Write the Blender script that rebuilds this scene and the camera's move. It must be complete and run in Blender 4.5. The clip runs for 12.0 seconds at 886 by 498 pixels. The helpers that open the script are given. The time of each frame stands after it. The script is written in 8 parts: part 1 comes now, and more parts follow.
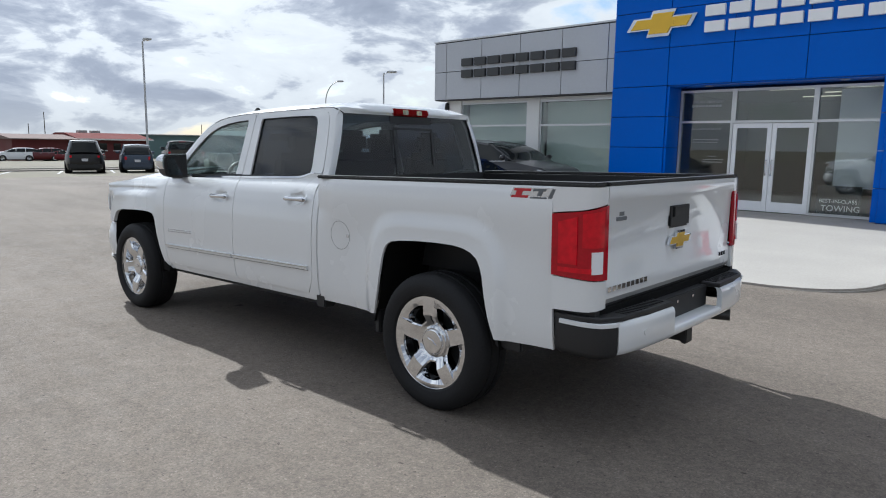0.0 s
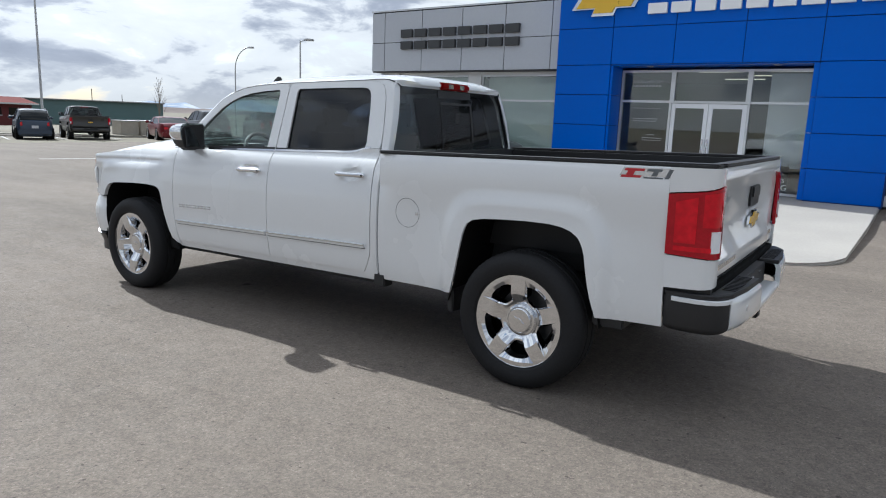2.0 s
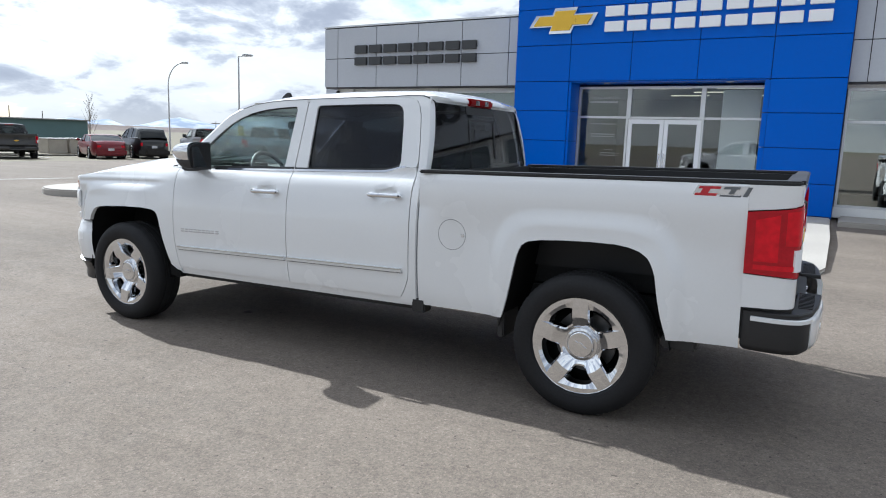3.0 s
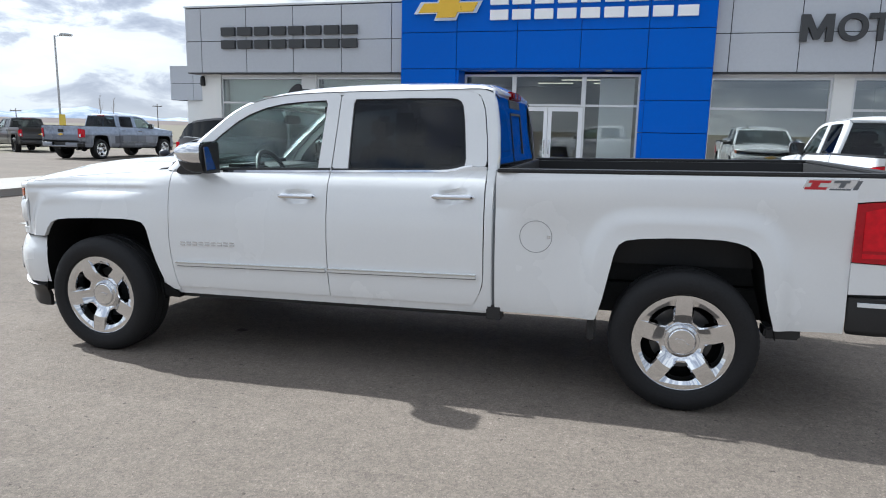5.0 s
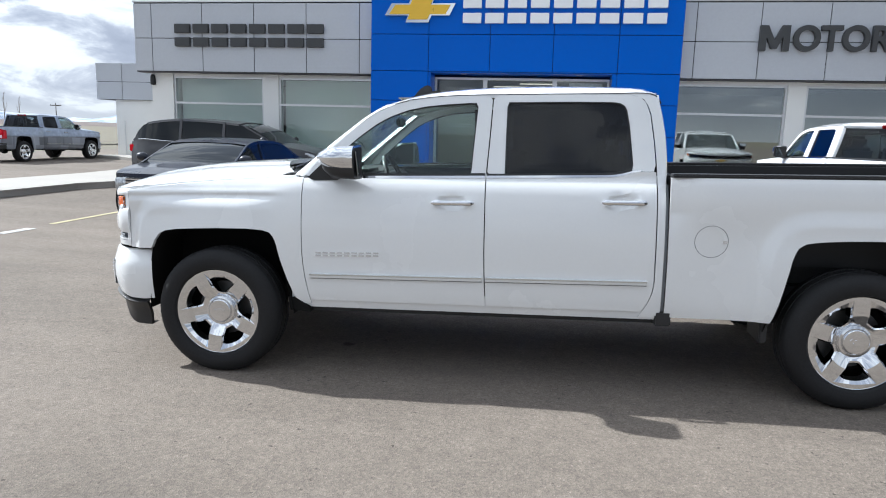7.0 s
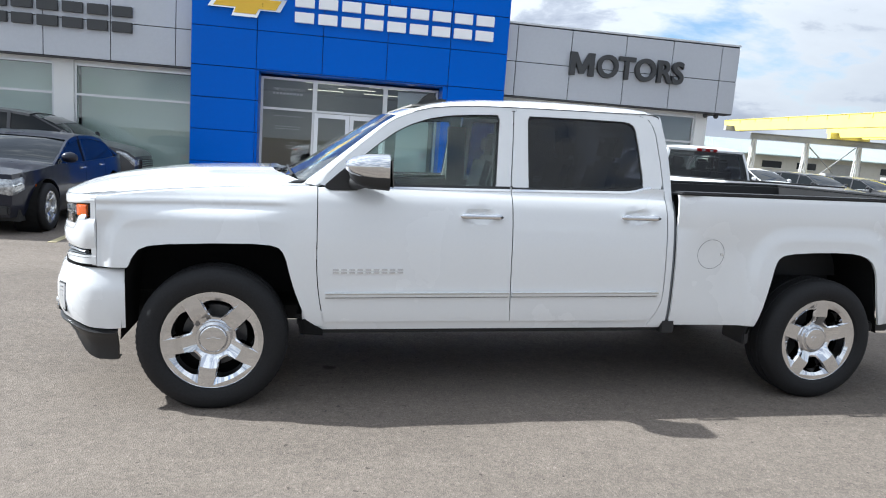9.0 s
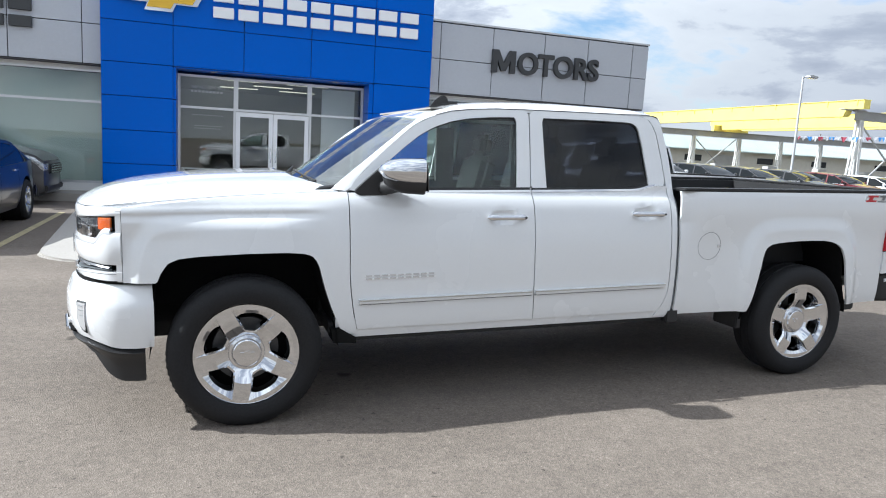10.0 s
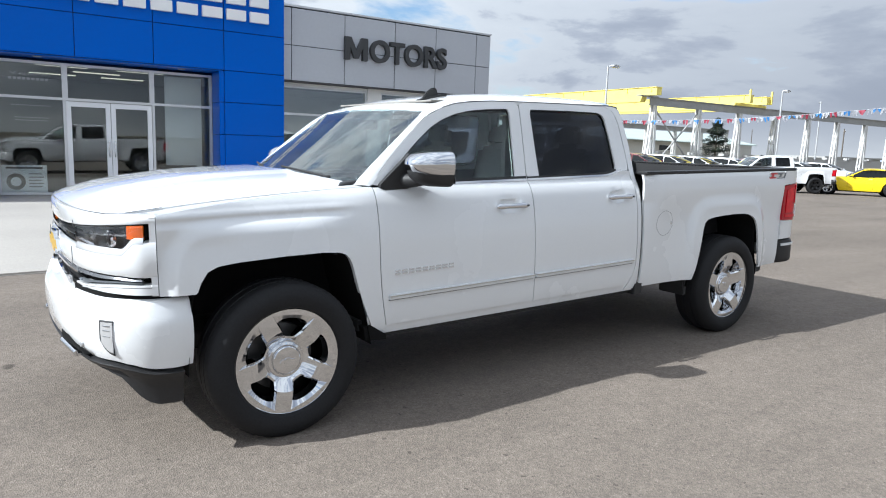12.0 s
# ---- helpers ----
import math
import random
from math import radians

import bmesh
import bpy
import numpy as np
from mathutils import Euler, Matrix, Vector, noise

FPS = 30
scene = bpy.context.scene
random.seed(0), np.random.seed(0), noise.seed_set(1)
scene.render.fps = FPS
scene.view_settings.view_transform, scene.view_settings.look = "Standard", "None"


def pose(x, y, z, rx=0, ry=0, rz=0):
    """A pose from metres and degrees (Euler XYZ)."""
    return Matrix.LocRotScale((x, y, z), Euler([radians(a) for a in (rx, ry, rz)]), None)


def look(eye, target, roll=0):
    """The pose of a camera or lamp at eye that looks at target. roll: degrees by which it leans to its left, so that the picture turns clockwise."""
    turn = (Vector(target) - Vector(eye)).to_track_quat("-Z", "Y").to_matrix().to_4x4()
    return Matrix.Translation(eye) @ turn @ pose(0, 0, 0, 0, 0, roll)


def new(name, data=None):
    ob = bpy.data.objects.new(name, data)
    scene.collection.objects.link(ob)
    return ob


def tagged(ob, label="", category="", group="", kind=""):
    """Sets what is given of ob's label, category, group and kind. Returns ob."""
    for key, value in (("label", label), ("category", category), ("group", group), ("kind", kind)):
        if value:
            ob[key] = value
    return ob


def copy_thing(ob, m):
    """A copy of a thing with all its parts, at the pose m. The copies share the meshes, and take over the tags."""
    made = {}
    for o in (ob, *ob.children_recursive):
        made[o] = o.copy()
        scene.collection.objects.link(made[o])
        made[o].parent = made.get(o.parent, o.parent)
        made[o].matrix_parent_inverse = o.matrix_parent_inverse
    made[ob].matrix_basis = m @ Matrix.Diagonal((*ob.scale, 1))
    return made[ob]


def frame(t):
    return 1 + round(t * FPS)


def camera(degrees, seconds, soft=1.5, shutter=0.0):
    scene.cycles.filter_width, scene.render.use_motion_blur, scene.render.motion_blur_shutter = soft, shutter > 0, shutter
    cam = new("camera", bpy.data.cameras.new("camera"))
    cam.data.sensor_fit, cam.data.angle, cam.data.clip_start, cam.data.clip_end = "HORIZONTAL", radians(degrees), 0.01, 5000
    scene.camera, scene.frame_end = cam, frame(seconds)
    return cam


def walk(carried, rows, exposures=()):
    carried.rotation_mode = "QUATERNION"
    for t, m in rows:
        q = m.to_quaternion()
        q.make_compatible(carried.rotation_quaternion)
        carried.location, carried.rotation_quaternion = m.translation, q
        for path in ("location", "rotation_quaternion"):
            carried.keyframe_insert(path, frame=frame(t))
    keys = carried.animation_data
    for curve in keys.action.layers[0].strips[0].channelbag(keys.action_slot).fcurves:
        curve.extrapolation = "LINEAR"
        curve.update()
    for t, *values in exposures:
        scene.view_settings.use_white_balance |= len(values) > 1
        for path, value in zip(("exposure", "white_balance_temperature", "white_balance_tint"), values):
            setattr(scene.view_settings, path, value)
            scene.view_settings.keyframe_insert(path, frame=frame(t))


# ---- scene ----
cam = camera(66.3, 12.0, soft=1.05)
PATH = [
    (0, (-0.063, 0.336, 1.54), (-1.423, 1.77, 1.237), 0.9),
    (0.5, (-0.19, 0.213, 1.529), (-1.534, 1.664, 1.227), 1.3),
    (1, (-0.435, 0.113, 1.536), (-1.714, 1.618, 1.215), 1.9),
    (1.5, (-0.669, -0.122, 1.521), (-1.901, 1.42, 1.201), 1.1),
    (2, (-0.915, -0.302, 1.534), (-2.053, 1.3, 1.161), 2.2),
    (2.5, (-1.253, -0.4, 1.54), (-2.343, 1.241, 1.197), 1.0),
    (3, (-1.599, -0.505, 1.522), (-2.587, 1.204, 1.2), 1.9),
    (3.2, (-1.771, -0.54, 1.519), (-2.715, 1.192, 1.192), 1.1),
    (4.8, (-2.905, -0.783, 1.543), (-3.485, 1.101, 1.206), 0.3),
    (5, (-3.042, -0.819, 1.551), (-3.594, 1.071, 1.201), 1.3),
    (5.5, (-3.404, -0.83, 1.547), (-3.941, 1.064, 1.194), 0.9),
    (6, (-3.782, -0.92, 1.528), (-4.276, 0.99, 1.197), 2.3),
    (6.5, (-4.16, -1.057, 1.543), (-4.548, 0.873, 1.188), 3.4),
    (7, (-4.556, -1.021, 1.523), (-4.865, 0.926, 1.186), 1.6),
    (7.2, (-4.817, -1.018, 1.567), (-5.022, 0.94, 1.215), 3.0),
    (8.8, (-5.948, -0.87, 1.498), (-5.763, 1.096, 1.181), 4.4),
    (9, (-6.078, -0.85, 1.484), (-5.728, 1.098, 1.193), 4.1),
    (9.5, (-6.449, -0.782, 1.49), (-5.955, 1.128, 1.163), 3.0),
    (10, (-6.808, -0.696, 1.479), (-6.18, 1.182, 1.194), 3.2),
    (10.5, (-7.133, -0.628, 1.476), (-6.329, 1.176, 1.163), 3.6),
    (11, (-7.487, -0.624, 1.486), (-6.52, 1.091, 1.134), 1.3),
    (11.5, (-7.697, -0.47, 1.467), (-6.651, 1.208, 1.161), 1.2),
    (12, (-7.879, -0.249, 1.459), (-6.781, 1.395, 1.16), 2.0),
]
walk(cam, [(t, look(eye, target, roll)) for t, eye, target, roll in PATH],
     exposures=[(0.0, 0.85, 5680, 7), (2.0, 0.94, 5680, 7), (2.5, 1.09, 5680, 7), (3.0, 1.19, 5680, 7), (5.0, 1.22, 5680, 7), (7.0, 1.30, 5680, 7), (9.0, 1.38, 5680, 7), (12.0, 1.2, 5680, 7)])

# ---- light: a low sun behind thin broken cloud ----
SUN_EL, SUN_AZ = 36.5, (-0.978, 0.210)   # elevation and the way towards the sun on the ground

world = bpy.data.worlds.new("sky")
scene.world = world
world.use_nodes = True
wt = world.node_tree
wt.nodes.clear()


def wn(kind, **kw):
    n = wt.nodes.new(kind)
    for k, v in kw.items():
        n.inputs[k].default_value = v
    return n


def wmath(op, a, b=None):
    n = wt.nodes.new("ShaderNodeMath")
    n.operation = op
    for i, v in enumerate((a, b)):
        if v is None:
            continue
        if isinstance(v, (int, float)):
            n.inputs[i].default_value = v
        else:
            wt.links.new(v, n.inputs[i])
    return n.outputs[0]


def wramp(fac, stops):
    n = wt.nodes.new("ShaderNodeValToRGB")
    el = n.color_ramp.elements
    while len(el) < len(stops):
        el.new(0.5)
    for e, (p, c) in zip(el, stops):
        e.position, e.color = p, (*c, 1)
    wt.links.new(fac, n.inputs[0])
    return n.outputs[0]


sky = wt.nodes.new("ShaderNodeTexSky")
sky.sky_type = "NISHITA"
sky.sun_disc = False
sky.sun_elevation = radians(SUN_EL)
sky.sun_rotation = math.atan2(SUN_AZ[0], SUN_AZ[1])
coord = wt.nodes.new("ShaderNodeTexCoord")
sep = wt.nodes.new("ShaderNodeSeparateXYZ")
wt.links.new(coord.outputs["Generated"], sep.inputs[0])
comb = wt.nodes.new("ShaderNodeCombineXYZ")
wt.links.new(sep.outputs[0], comb.inputs[0])
wt.links.new(sep.outputs[1], comb.inputs[1])
wt.links.new(wmath("MULTIPLY", sep.outputs[2], 2.7), comb.inputs[2])
big = wn("ShaderNodeTexNoise", Scale=2.6, Detail=9.0, Roughness=0.56, Distortion=0.25)
wt.links.new(comb.outputs[0], big.inputs["Vector"])
thin = wn("ShaderNodeTexNoise", Scale=8.5, Detail=8.0, Roughness=0.58, Distortion=0.35)
wt.links.new(comb.outputs[0], thin.inputs["Vector"])
# nearness to the sun brightens the cloud from within
sun_dir = Vector((SUN_AZ[0] * math.cos(radians(SUN_EL)), SUN_AZ[1] * math.cos(radians(SUN_EL)), math.sin(radians(SUN_EL))))
dot = wt.nodes.new("ShaderNodeVectorMath")
dot.operation = "DOT_PRODUCT"
wt.links.new(coord.outputs["Generated"], dot.inputs[0])
dot.inputs[1].default_value = sun_dir
near_sun = wmath("POWER", wmath("MAXIMUM", dot.outputs["Value"], 0.0), 3.0)
# towards the sun the deck breaks up into small backlit clouds, away from it it runs together
north = wmath("MINIMUM", wmath("MAXIMUM", wmath("ADD", wmath("MULTIPLY", sep.outputs[1], 2.5), 0.5), 0.0), 1.0)
broken = wmath("MINIMUM", wmath("MAXIMUM", wmath("ADD", 0.24, wmath("MULTIPLY", dot.outputs["Value"], 0.28)), wmath("SUBTRACT", 0.40, wmath("MULTIPLY", north, 0.30))), 0.48)
body = wmath("ADD", wmath("MULTIPLY", big.outputs["Fac"], wmath("SUBTRACT", 1.0, broken)), wmath("MULTIPLY", thin.outputs["Fac"], broken))
cloud = wramp(body, [(0.41, (0.38, 0.374, 0.36)), (0.475, (0.35, 0.346, 0.338)), (0.502, (0.240, 0.243, 0.256)), (0.535, (0.178, 0.185, 0.206)), (0.62, (0.138, 0.146, 0.168))])
glow = wt.nodes.new("ShaderNodeVectorMath")
glow.operation = "SCALE"
calm = wt.nodes.new("ShaderNodeMixRGB")
wt.links.new(wmath("MULTIPLY", wmath("MINIMUM", wmath("MAXIMUM", wmath("SUBTRACT", 0.10, dot.outputs["Value"]), 0.0), 0.66), north), calm.inputs[0])
wt.links.new(cloud, calm.inputs[1])
calm.inputs[2].default_value = (0.232, 0.238, 0.258, 1)
wt.links.new(calm.outputs[0], glow.inputs[0])
wt.links.new(wmath("SUBTRACT", wmath("ADD", 1.0, wmath("MULTIPLY", near_sun, 0.52)), wmath("MULTIPLY", wmath("MAXIMUM", wmath("MULTIPLY", dot.outputs["Value"], -1.0), 0.0), 0.36)), glow.inputs["Scale"])
dim = wt.nodes.new("ShaderNodeVectorMath")
dim.operation = "SCALE"
wt.links.new(sky.outputs[0], dim.inputs[0])
dim.inputs["Scale"].default_value = 0.06
mask = wramp(body, [(0.36, (0, 0, 0)), (0.425, (1, 1, 1))])
mix = wt.nodes.new("ShaderNodeMixRGB")
wt.links.new(mask, mix.inputs[0])
wt.links.new(dim.outputs[0], mix.inputs[1])
wt.links.new(glow.outputs[0], mix.inputs[2])
# the far cloud deck runs together into a pale band
low = wt.nodes.new("ShaderNodeMixRGB")
haze = wmath("MULTIPLY", wmath("POWER", wmath("MAXIMUM", wmath("SUBTRACT", 1.0, wmath("MULTIPLY", wmath("ABSOLUTE", sep.outputs[2]), 13.0)), 0.0), 1.5), 0.6)
wt.links.new(haze, low.inputs[0])
wt.links.new(mix.outputs[0], low.inputs[1])
low.inputs[2].default_value = (0.36, 0.352, 0.335, 1)
bg = wn("ShaderNodeBackground", Strength=1.0)
# thinner cloud overhead lets more light through
wt.links.new(wmath("ADD", 1.02, wmath("MULTIPLY", wmath("MAXIMUM", sep.outputs[2], 0.0), 0.62)), bg.inputs["Strength"])
wt.links.new(low.outputs[0], bg.inputs["Color"])
wo = wt.nodes.new("ShaderNodeOutputWorld")
wt.links.new(bg.outputs[0], wo.inputs["Surface"])

sun_data = bpy.data.lights.new("sun", "SUN")
sun_data.energy, sun_data.angle, sun_data.color = 3.45, radians(0.6), (1.0, 0.95, 0.87)
sun = new("sun", sun_data)
sun.matrix_world = look(sun_dir * 60, (0, 0, 0))

# ---- materials ----


def surf(name, col, rough=0.5, metal=0.0, var=0.12, scale=3.0, fine=60.0, bump=0.0, coat=0.0, spec=0.5, rvar=0.1, rand=0.0, flake=0.0):
    """A painted, mineral or metal surface with a broad and a fine variation."""
    m = bpy.data.materials.new(name)
    m.use_nodes = True
    nt = m.node_tree
    b = nt.nodes["Principled BSDF"]
    b.inputs["Metallic"].default_value = metal
    b.inputs["Coat Weight"].default_value = coat
    b.inputs["Coat Roughness"].default_value = 0.03
    b.inputs["Specular IOR Level"].default_value = spec
    co = nt.nodes.new("ShaderNodeTexCoord")
    n1 = nt.nodes.new("ShaderNodeTexNoise")
    n1.inputs["Scale"].default_value, n1.inputs["Detail"].default_value = scale, 5
    n2 = nt.nodes.new("ShaderNodeTexNoise")
    n2.inputs["Scale"].default_value, n2.inputs["Detail"].default_value = fine, 3
    for n in (n1, n2):
        nt.links.new(co.outputs["Object"], n.inputs["Vector"])
    ad = nt.nodes.new("ShaderNodeMath")
    ad.operation = "ADD"
    nt.links.new(n1.outputs["Fac"], ad.inputs[0])
    nt.links.new(n2.outputs["Fac"], ad.inputs[1])
    src = ad.outputs[0]
    if rand:
        oi = nt.nodes.new("ShaderNodeObjectInfo")
        mr = nt.nodes.new("ShaderNodeMath")
        mr.operation = "MULTIPLY_ADD"
        mr.inputs[1].default_value = rand
        nt.links.new(oi.outputs["Random"], mr.inputs[0])
        nt.links.new(src, mr.inputs[2])
        src = mr.outputs[0]
    mp = nt.nodes.new("ShaderNodeMapRange")
    mp.inputs["From Min"].default_value, mp.inputs["From Max"].default_value = 0.6, 1.4 + rand
    mp.inputs["To Min"].default_value, mp.inputs["To Max"].default_value = 1 - var, 1 + var
    nt.links.new(src, mp.inputs["Value"])
    sc = nt.nodes.new("ShaderNodeVectorMath")
    sc.operation = "SCALE"
    sc.inputs[0].default_value = col
    nt.links.new(mp.outputs[0], sc.inputs["Scale"])
    nt.links.new(sc.outputs[0], b.inputs["Base Color"])
    rr = nt.nodes.new("ShaderNodeMapRange")
    rr.inputs["From Min"].default_value, rr.inputs["From Max"].default_value = 0.3, 0.7
    rr.inputs["To Min"].default_value, rr.inputs["To Max"].default_value = rough * (1 - rvar), min(1, rough * (1 + rvar))
    nt.links.new(n1.outputs["Fac"], rr.inputs["Value"])
    nt.links.new(rr.outputs[0], b.inputs["Roughness"])
    if bump:
        bp = nt.nodes.new("ShaderNodeBump")
        bp.inputs["Strength"].default_value, bp.inputs["Distance"].default_value = bump, 0.01
        nt.links.new(n2.outputs["Fac"], bp.inputs["Height"])
        nt.links.new(bp.outputs[0], b.inputs["Normal"])
    return m


def glass(name, tint=(0.9, 0.95, 0.93), rough=0.0, ior=1.5):
    m = bpy.data.materials.new(name)
    m.use_nodes = True
    b = m.node_tree.nodes["Principled BSDF"]
    b.inputs["Base Color"].default_value = (*tint, 1)
    b.inputs["Transmission Weight"].default_value = 1.0
    b.inputs["Roughness"].default_value = rough
    b.inputs["IOR"].default_value = ior
    return m


def dust_sheen(m, amount):
    """A thin pale film painted on glass: its dust and the sky's reflection."""
    nt = m.node_tree
    b, out = nt.nodes["Principled BSDF"], nt.nodes["Material Output"]
    film = nt.nodes.new("ShaderNodeBsdfDiffuse")
    film.inputs["Color"].default_value = (0.46, 0.48, 0.47, 1)
    mx = nt.nodes.new("ShaderNodeMixShader")
    uneven = nt.nodes.new("ShaderNodeTexNoise")
    uneven.inputs["Scale"].default_value = 3.0
    mu = nt.nodes.new("ShaderNodeMath")
    mu.operation = "MULTIPLY"
    mu.inputs[1].default_value = amount * 2
    nt.links.new(uneven.outputs["Fac"], mu.inputs[0])
    nt.links.new(mu.outputs[0], mx.inputs[0])
    nt.links.new(b.outputs[0], mx.inputs[1])
    nt.links.new(film.outputs[0], mx.inputs[2])
    nt.links.new(mx.outputs[0], out.inputs["Surface"])
    return m


def lit(name, col, power):
    m = bpy.data.materials.new(name)
    m.use_nodes = True
    b = m.node_tree.nodes["Principled BSDF"]
    b.inputs["Emission Color"].default_value = (*col, 1)
    b.inputs["Emission Strength"].default_value = power
    return m


def asphalt(name):
    m = bpy.data.materials.new(name)
    m.use_nodes = True
    nt = m.node_tree
    b = nt.nodes["Principled BSDF"]
    co = nt.nodes.new("ShaderNodeTexCoord")

    def noise_tex(scale, detail, rough=0.5, stretch=None):
        n = nt.nodes.new("ShaderNodeTexNoise")
        n.inputs["Scale"].default_value, n.inputs["Detail"].default_value, n.inputs["Roughness"].default_value = scale, detail, rough
        if stretch:
            mp = nt.nodes.new("ShaderNodeMapping")
            mp.inputs["Scale"].default_value = stretch
            nt.links.new(co.outputs["Object"], mp.inputs["Vector"])
            nt.links.new(mp.outputs[0], n.inputs["Vector"])
        else:
            nt.links.new(co.outputs["Object"], n.inputs["Vector"])
        return n.outputs["Fac"]

    def vor(scale):
        n = nt.nodes.new("ShaderNodeTexVoronoi")
        n.inputs["Scale"].default_value = scale
        nt.links.new(co.outputs["Object"], n.inputs["Vector"])
        return n

    def ramp(fac, stops):
        n = nt.nodes.new("ShaderNodeValToRGB")
        el = n.color_ramp.elements
        while len(el) < len(stops):
            el.new(0.5)
        for e, (p, v) in zip(el, stops):
            e.position, e.color = p, (v, v, v, 1)
        nt.links.new(fac, n.inputs[0])
        return n.outputs[0]

    def mult(a, c):
        n = nt.nodes.new("ShaderNodeMixRGB")
        n.blend_type = "MULTIPLY"
        n.inputs[0].default_value = 1
        nt.links.new(a, n.inputs[1])
        nt.links.new(c, n.inputs[2])
        return n.outputs[0]

    base = nt.nodes.new("ShaderNodeRGB")
    base.outputs[0].default_value = (0.180, 0.153, 0.128, 1)
    c = mult(base.outputs[0], ramp(noise_tex(0.22, 6, 0.6), [(0.3, 0.82), (0.7, 1.12)]))
    c = mult(c, ramp(noise_tex(0.5, 5, 0.6, (0.35, 2.2, 1)), [(0.35, 0.88), (0.65, 1.06)]))   # drag and tyre streaks
    c = mult(c, ramp(noise_tex(14, 6, 0.7), [(0.3, 0.86), (0.7, 1.12)]))
    grain = vor(130)
    c = mult(c, ramp(grain.outputs["Color"], [(0.0, 0.72), (0.45, 0.96), (0.8, 1.09), (1.0, 1.50)]))
    c = mult(c, ramp(noise_tex(48, 3, 0.6), [(0.34, 0.86), (0.66, 1.12)]))
    c = mult(c, ramp(noise_tex(30, 1, 0.3), [(0.215, 0.50), (0.245, 1.0)]))   # pits
    c = mult(c, ramp(noise_tex(2.6, 2, 0.4), [(0.195, 0.45), (0.215, 1.0)]))   # oil spots
    nt.links.new(c, b.inputs["Base Color"])
    rg = ramp(noise_tex(6, 4), [(0.3, 0.82), (0.7, 0.98)])
    nt.links.new(rg, b.inputs["Roughness"])
    b.inputs["Specular IOR Level"].default_value = 0.2
    bp = nt.nodes.new("ShaderNodeBump")
    bp.inputs["Strength"].default_value, bp.inputs["Distance"].default_value = 0.42, 0.006
    nt.links.new(grain.outputs["Distance"], bp.inputs["Height"])
    nt.links.new(bp.outputs[0], b.inputs["Normal"])
    return m


ASPHALT = asphalt("asphalt")
CONCRETE = surf("concrete", (0.34, 0.318, 0.288), 0.85, var=0.14, scale=0.8, fine=40, bump=0.25)
KERB = surf("kerb concrete", (0.36, 0.34, 0.30), 0.88, var=0.2, scale=2, fine=50, bump=0.3)
GRASS = surf("dry grass", (0.135, 0.118, 0.078), 0.95, var=0.3, scale=0.05, fine=3, bump=0.2)
LINE_WHITE = surf("white road paint", (0.40, 0.39, 0.37), 0.8, var=0.4, scale=6, fine=70)
LINE_YELLOW = surf("yellow road paint", (0.40, 0.345, 0.20), 0.8, var=0.4, scale=6, fine=70)
BLUE = surf("blue composite panel", (0.001, 0.105, 0.56), 0.34, var=0.05, scale=0.6, fine=15, rand=0.15, spec=0.2)
GREY = surf("silver composite panel", (0.50, 0.52, 0.56), 0.42, metal=0.25, var=0.05, scale=0.7, fine=20, rand=0.2)
JOINT = surf("joint sealant", (0.02, 0.022, 0.03), 0.8)
BLUE_JOINT = surf("blue joint", (0.004, 0.05, 0.25), 0.7)
STUCCO = surf("white stucco", (0.80, 0.80, 0.78), 0.9, var=0.06, scale=0.8, fine=60, bump=0.2)
ALU = surf("anodised aluminium", (0.66, 0.67, 0.68), 0.38, metal=0.7, var=0.06, scale=5)
LETTER_DARK = surf("charcoal letter", (0.045, 0.047, 0.05), 0.45, var=0.1)
LETTER_WHITE = surf("white letter", (0.85, 0.86, 0.88), 0.35, var=0.03)
GOLD = surf("gold emblem", (0.75, 0.47, 0.05), 0.3, metal=0.5, var=0.06)
CHROME = surf("chrome", (0.70, 0.71, 0.73), 0.045, metal=1.0, var=0.03, fine=20)
GLASS = glass("shop glass", (0.86, 0.92, 0.90), ior=1.72)
COATED = glass("coated shop glass", (0.62, 0.76, 0.70), ior=2.7)
BLIND = surf("pale roller blind", (0.62, 0.70, 0.66), 0.9, var=0.05, scale=1.2)
INTERIOR = surf("showroom plaster", (0.30, 0.31, 0.30), 0.9, var=0.05)
TILE = surf("showroom floor", (0.25, 0.25, 0.24), 0.35, var=0.1)
BLACK = surf("black plastic", (0.016, 0.016, 0.017), 0.55, var=0.15, fine=120, bump=0.06)
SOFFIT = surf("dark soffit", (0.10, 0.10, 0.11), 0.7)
LAMP_GLOW = lit("lamp tube", (1.0, 0.88, 0.64), 0.33)

# ---- small building tools ----


def thing(name, m=None, label="", category="", group="", kind=""):
    ob = new(name)
    ob.empty_display_size = 0.2
    if m is not None:
        ob.matrix_basis = m
    return tagged(ob, label, category, group, kind)


def part(name, bm, material, parent=None, label="", m=None, smooth=None, shadow=True):
    """Links a bmesh as one mesh object under a thing or under a part."""
    me = bpy.data.meshes.new(name)
    bmesh.ops.recalc_face_normals(bm, faces=bm.faces)
    bm.to_mesh(me)
    bm.free()
    me.materials.append(material)
    if smooth:
        me.polygons.foreach_set("use_smooth", [True] * len(me.polygons))
        me.set_sharp_from_angle(angle=radians(smooth))
    ob = new(name, me)
    if m is not None:
        ob.matrix_basis = m
    if parent is not None:
        ob.parent = parent
    if not shadow:
        ob.visible_shadow = False
    return tagged(ob, label)


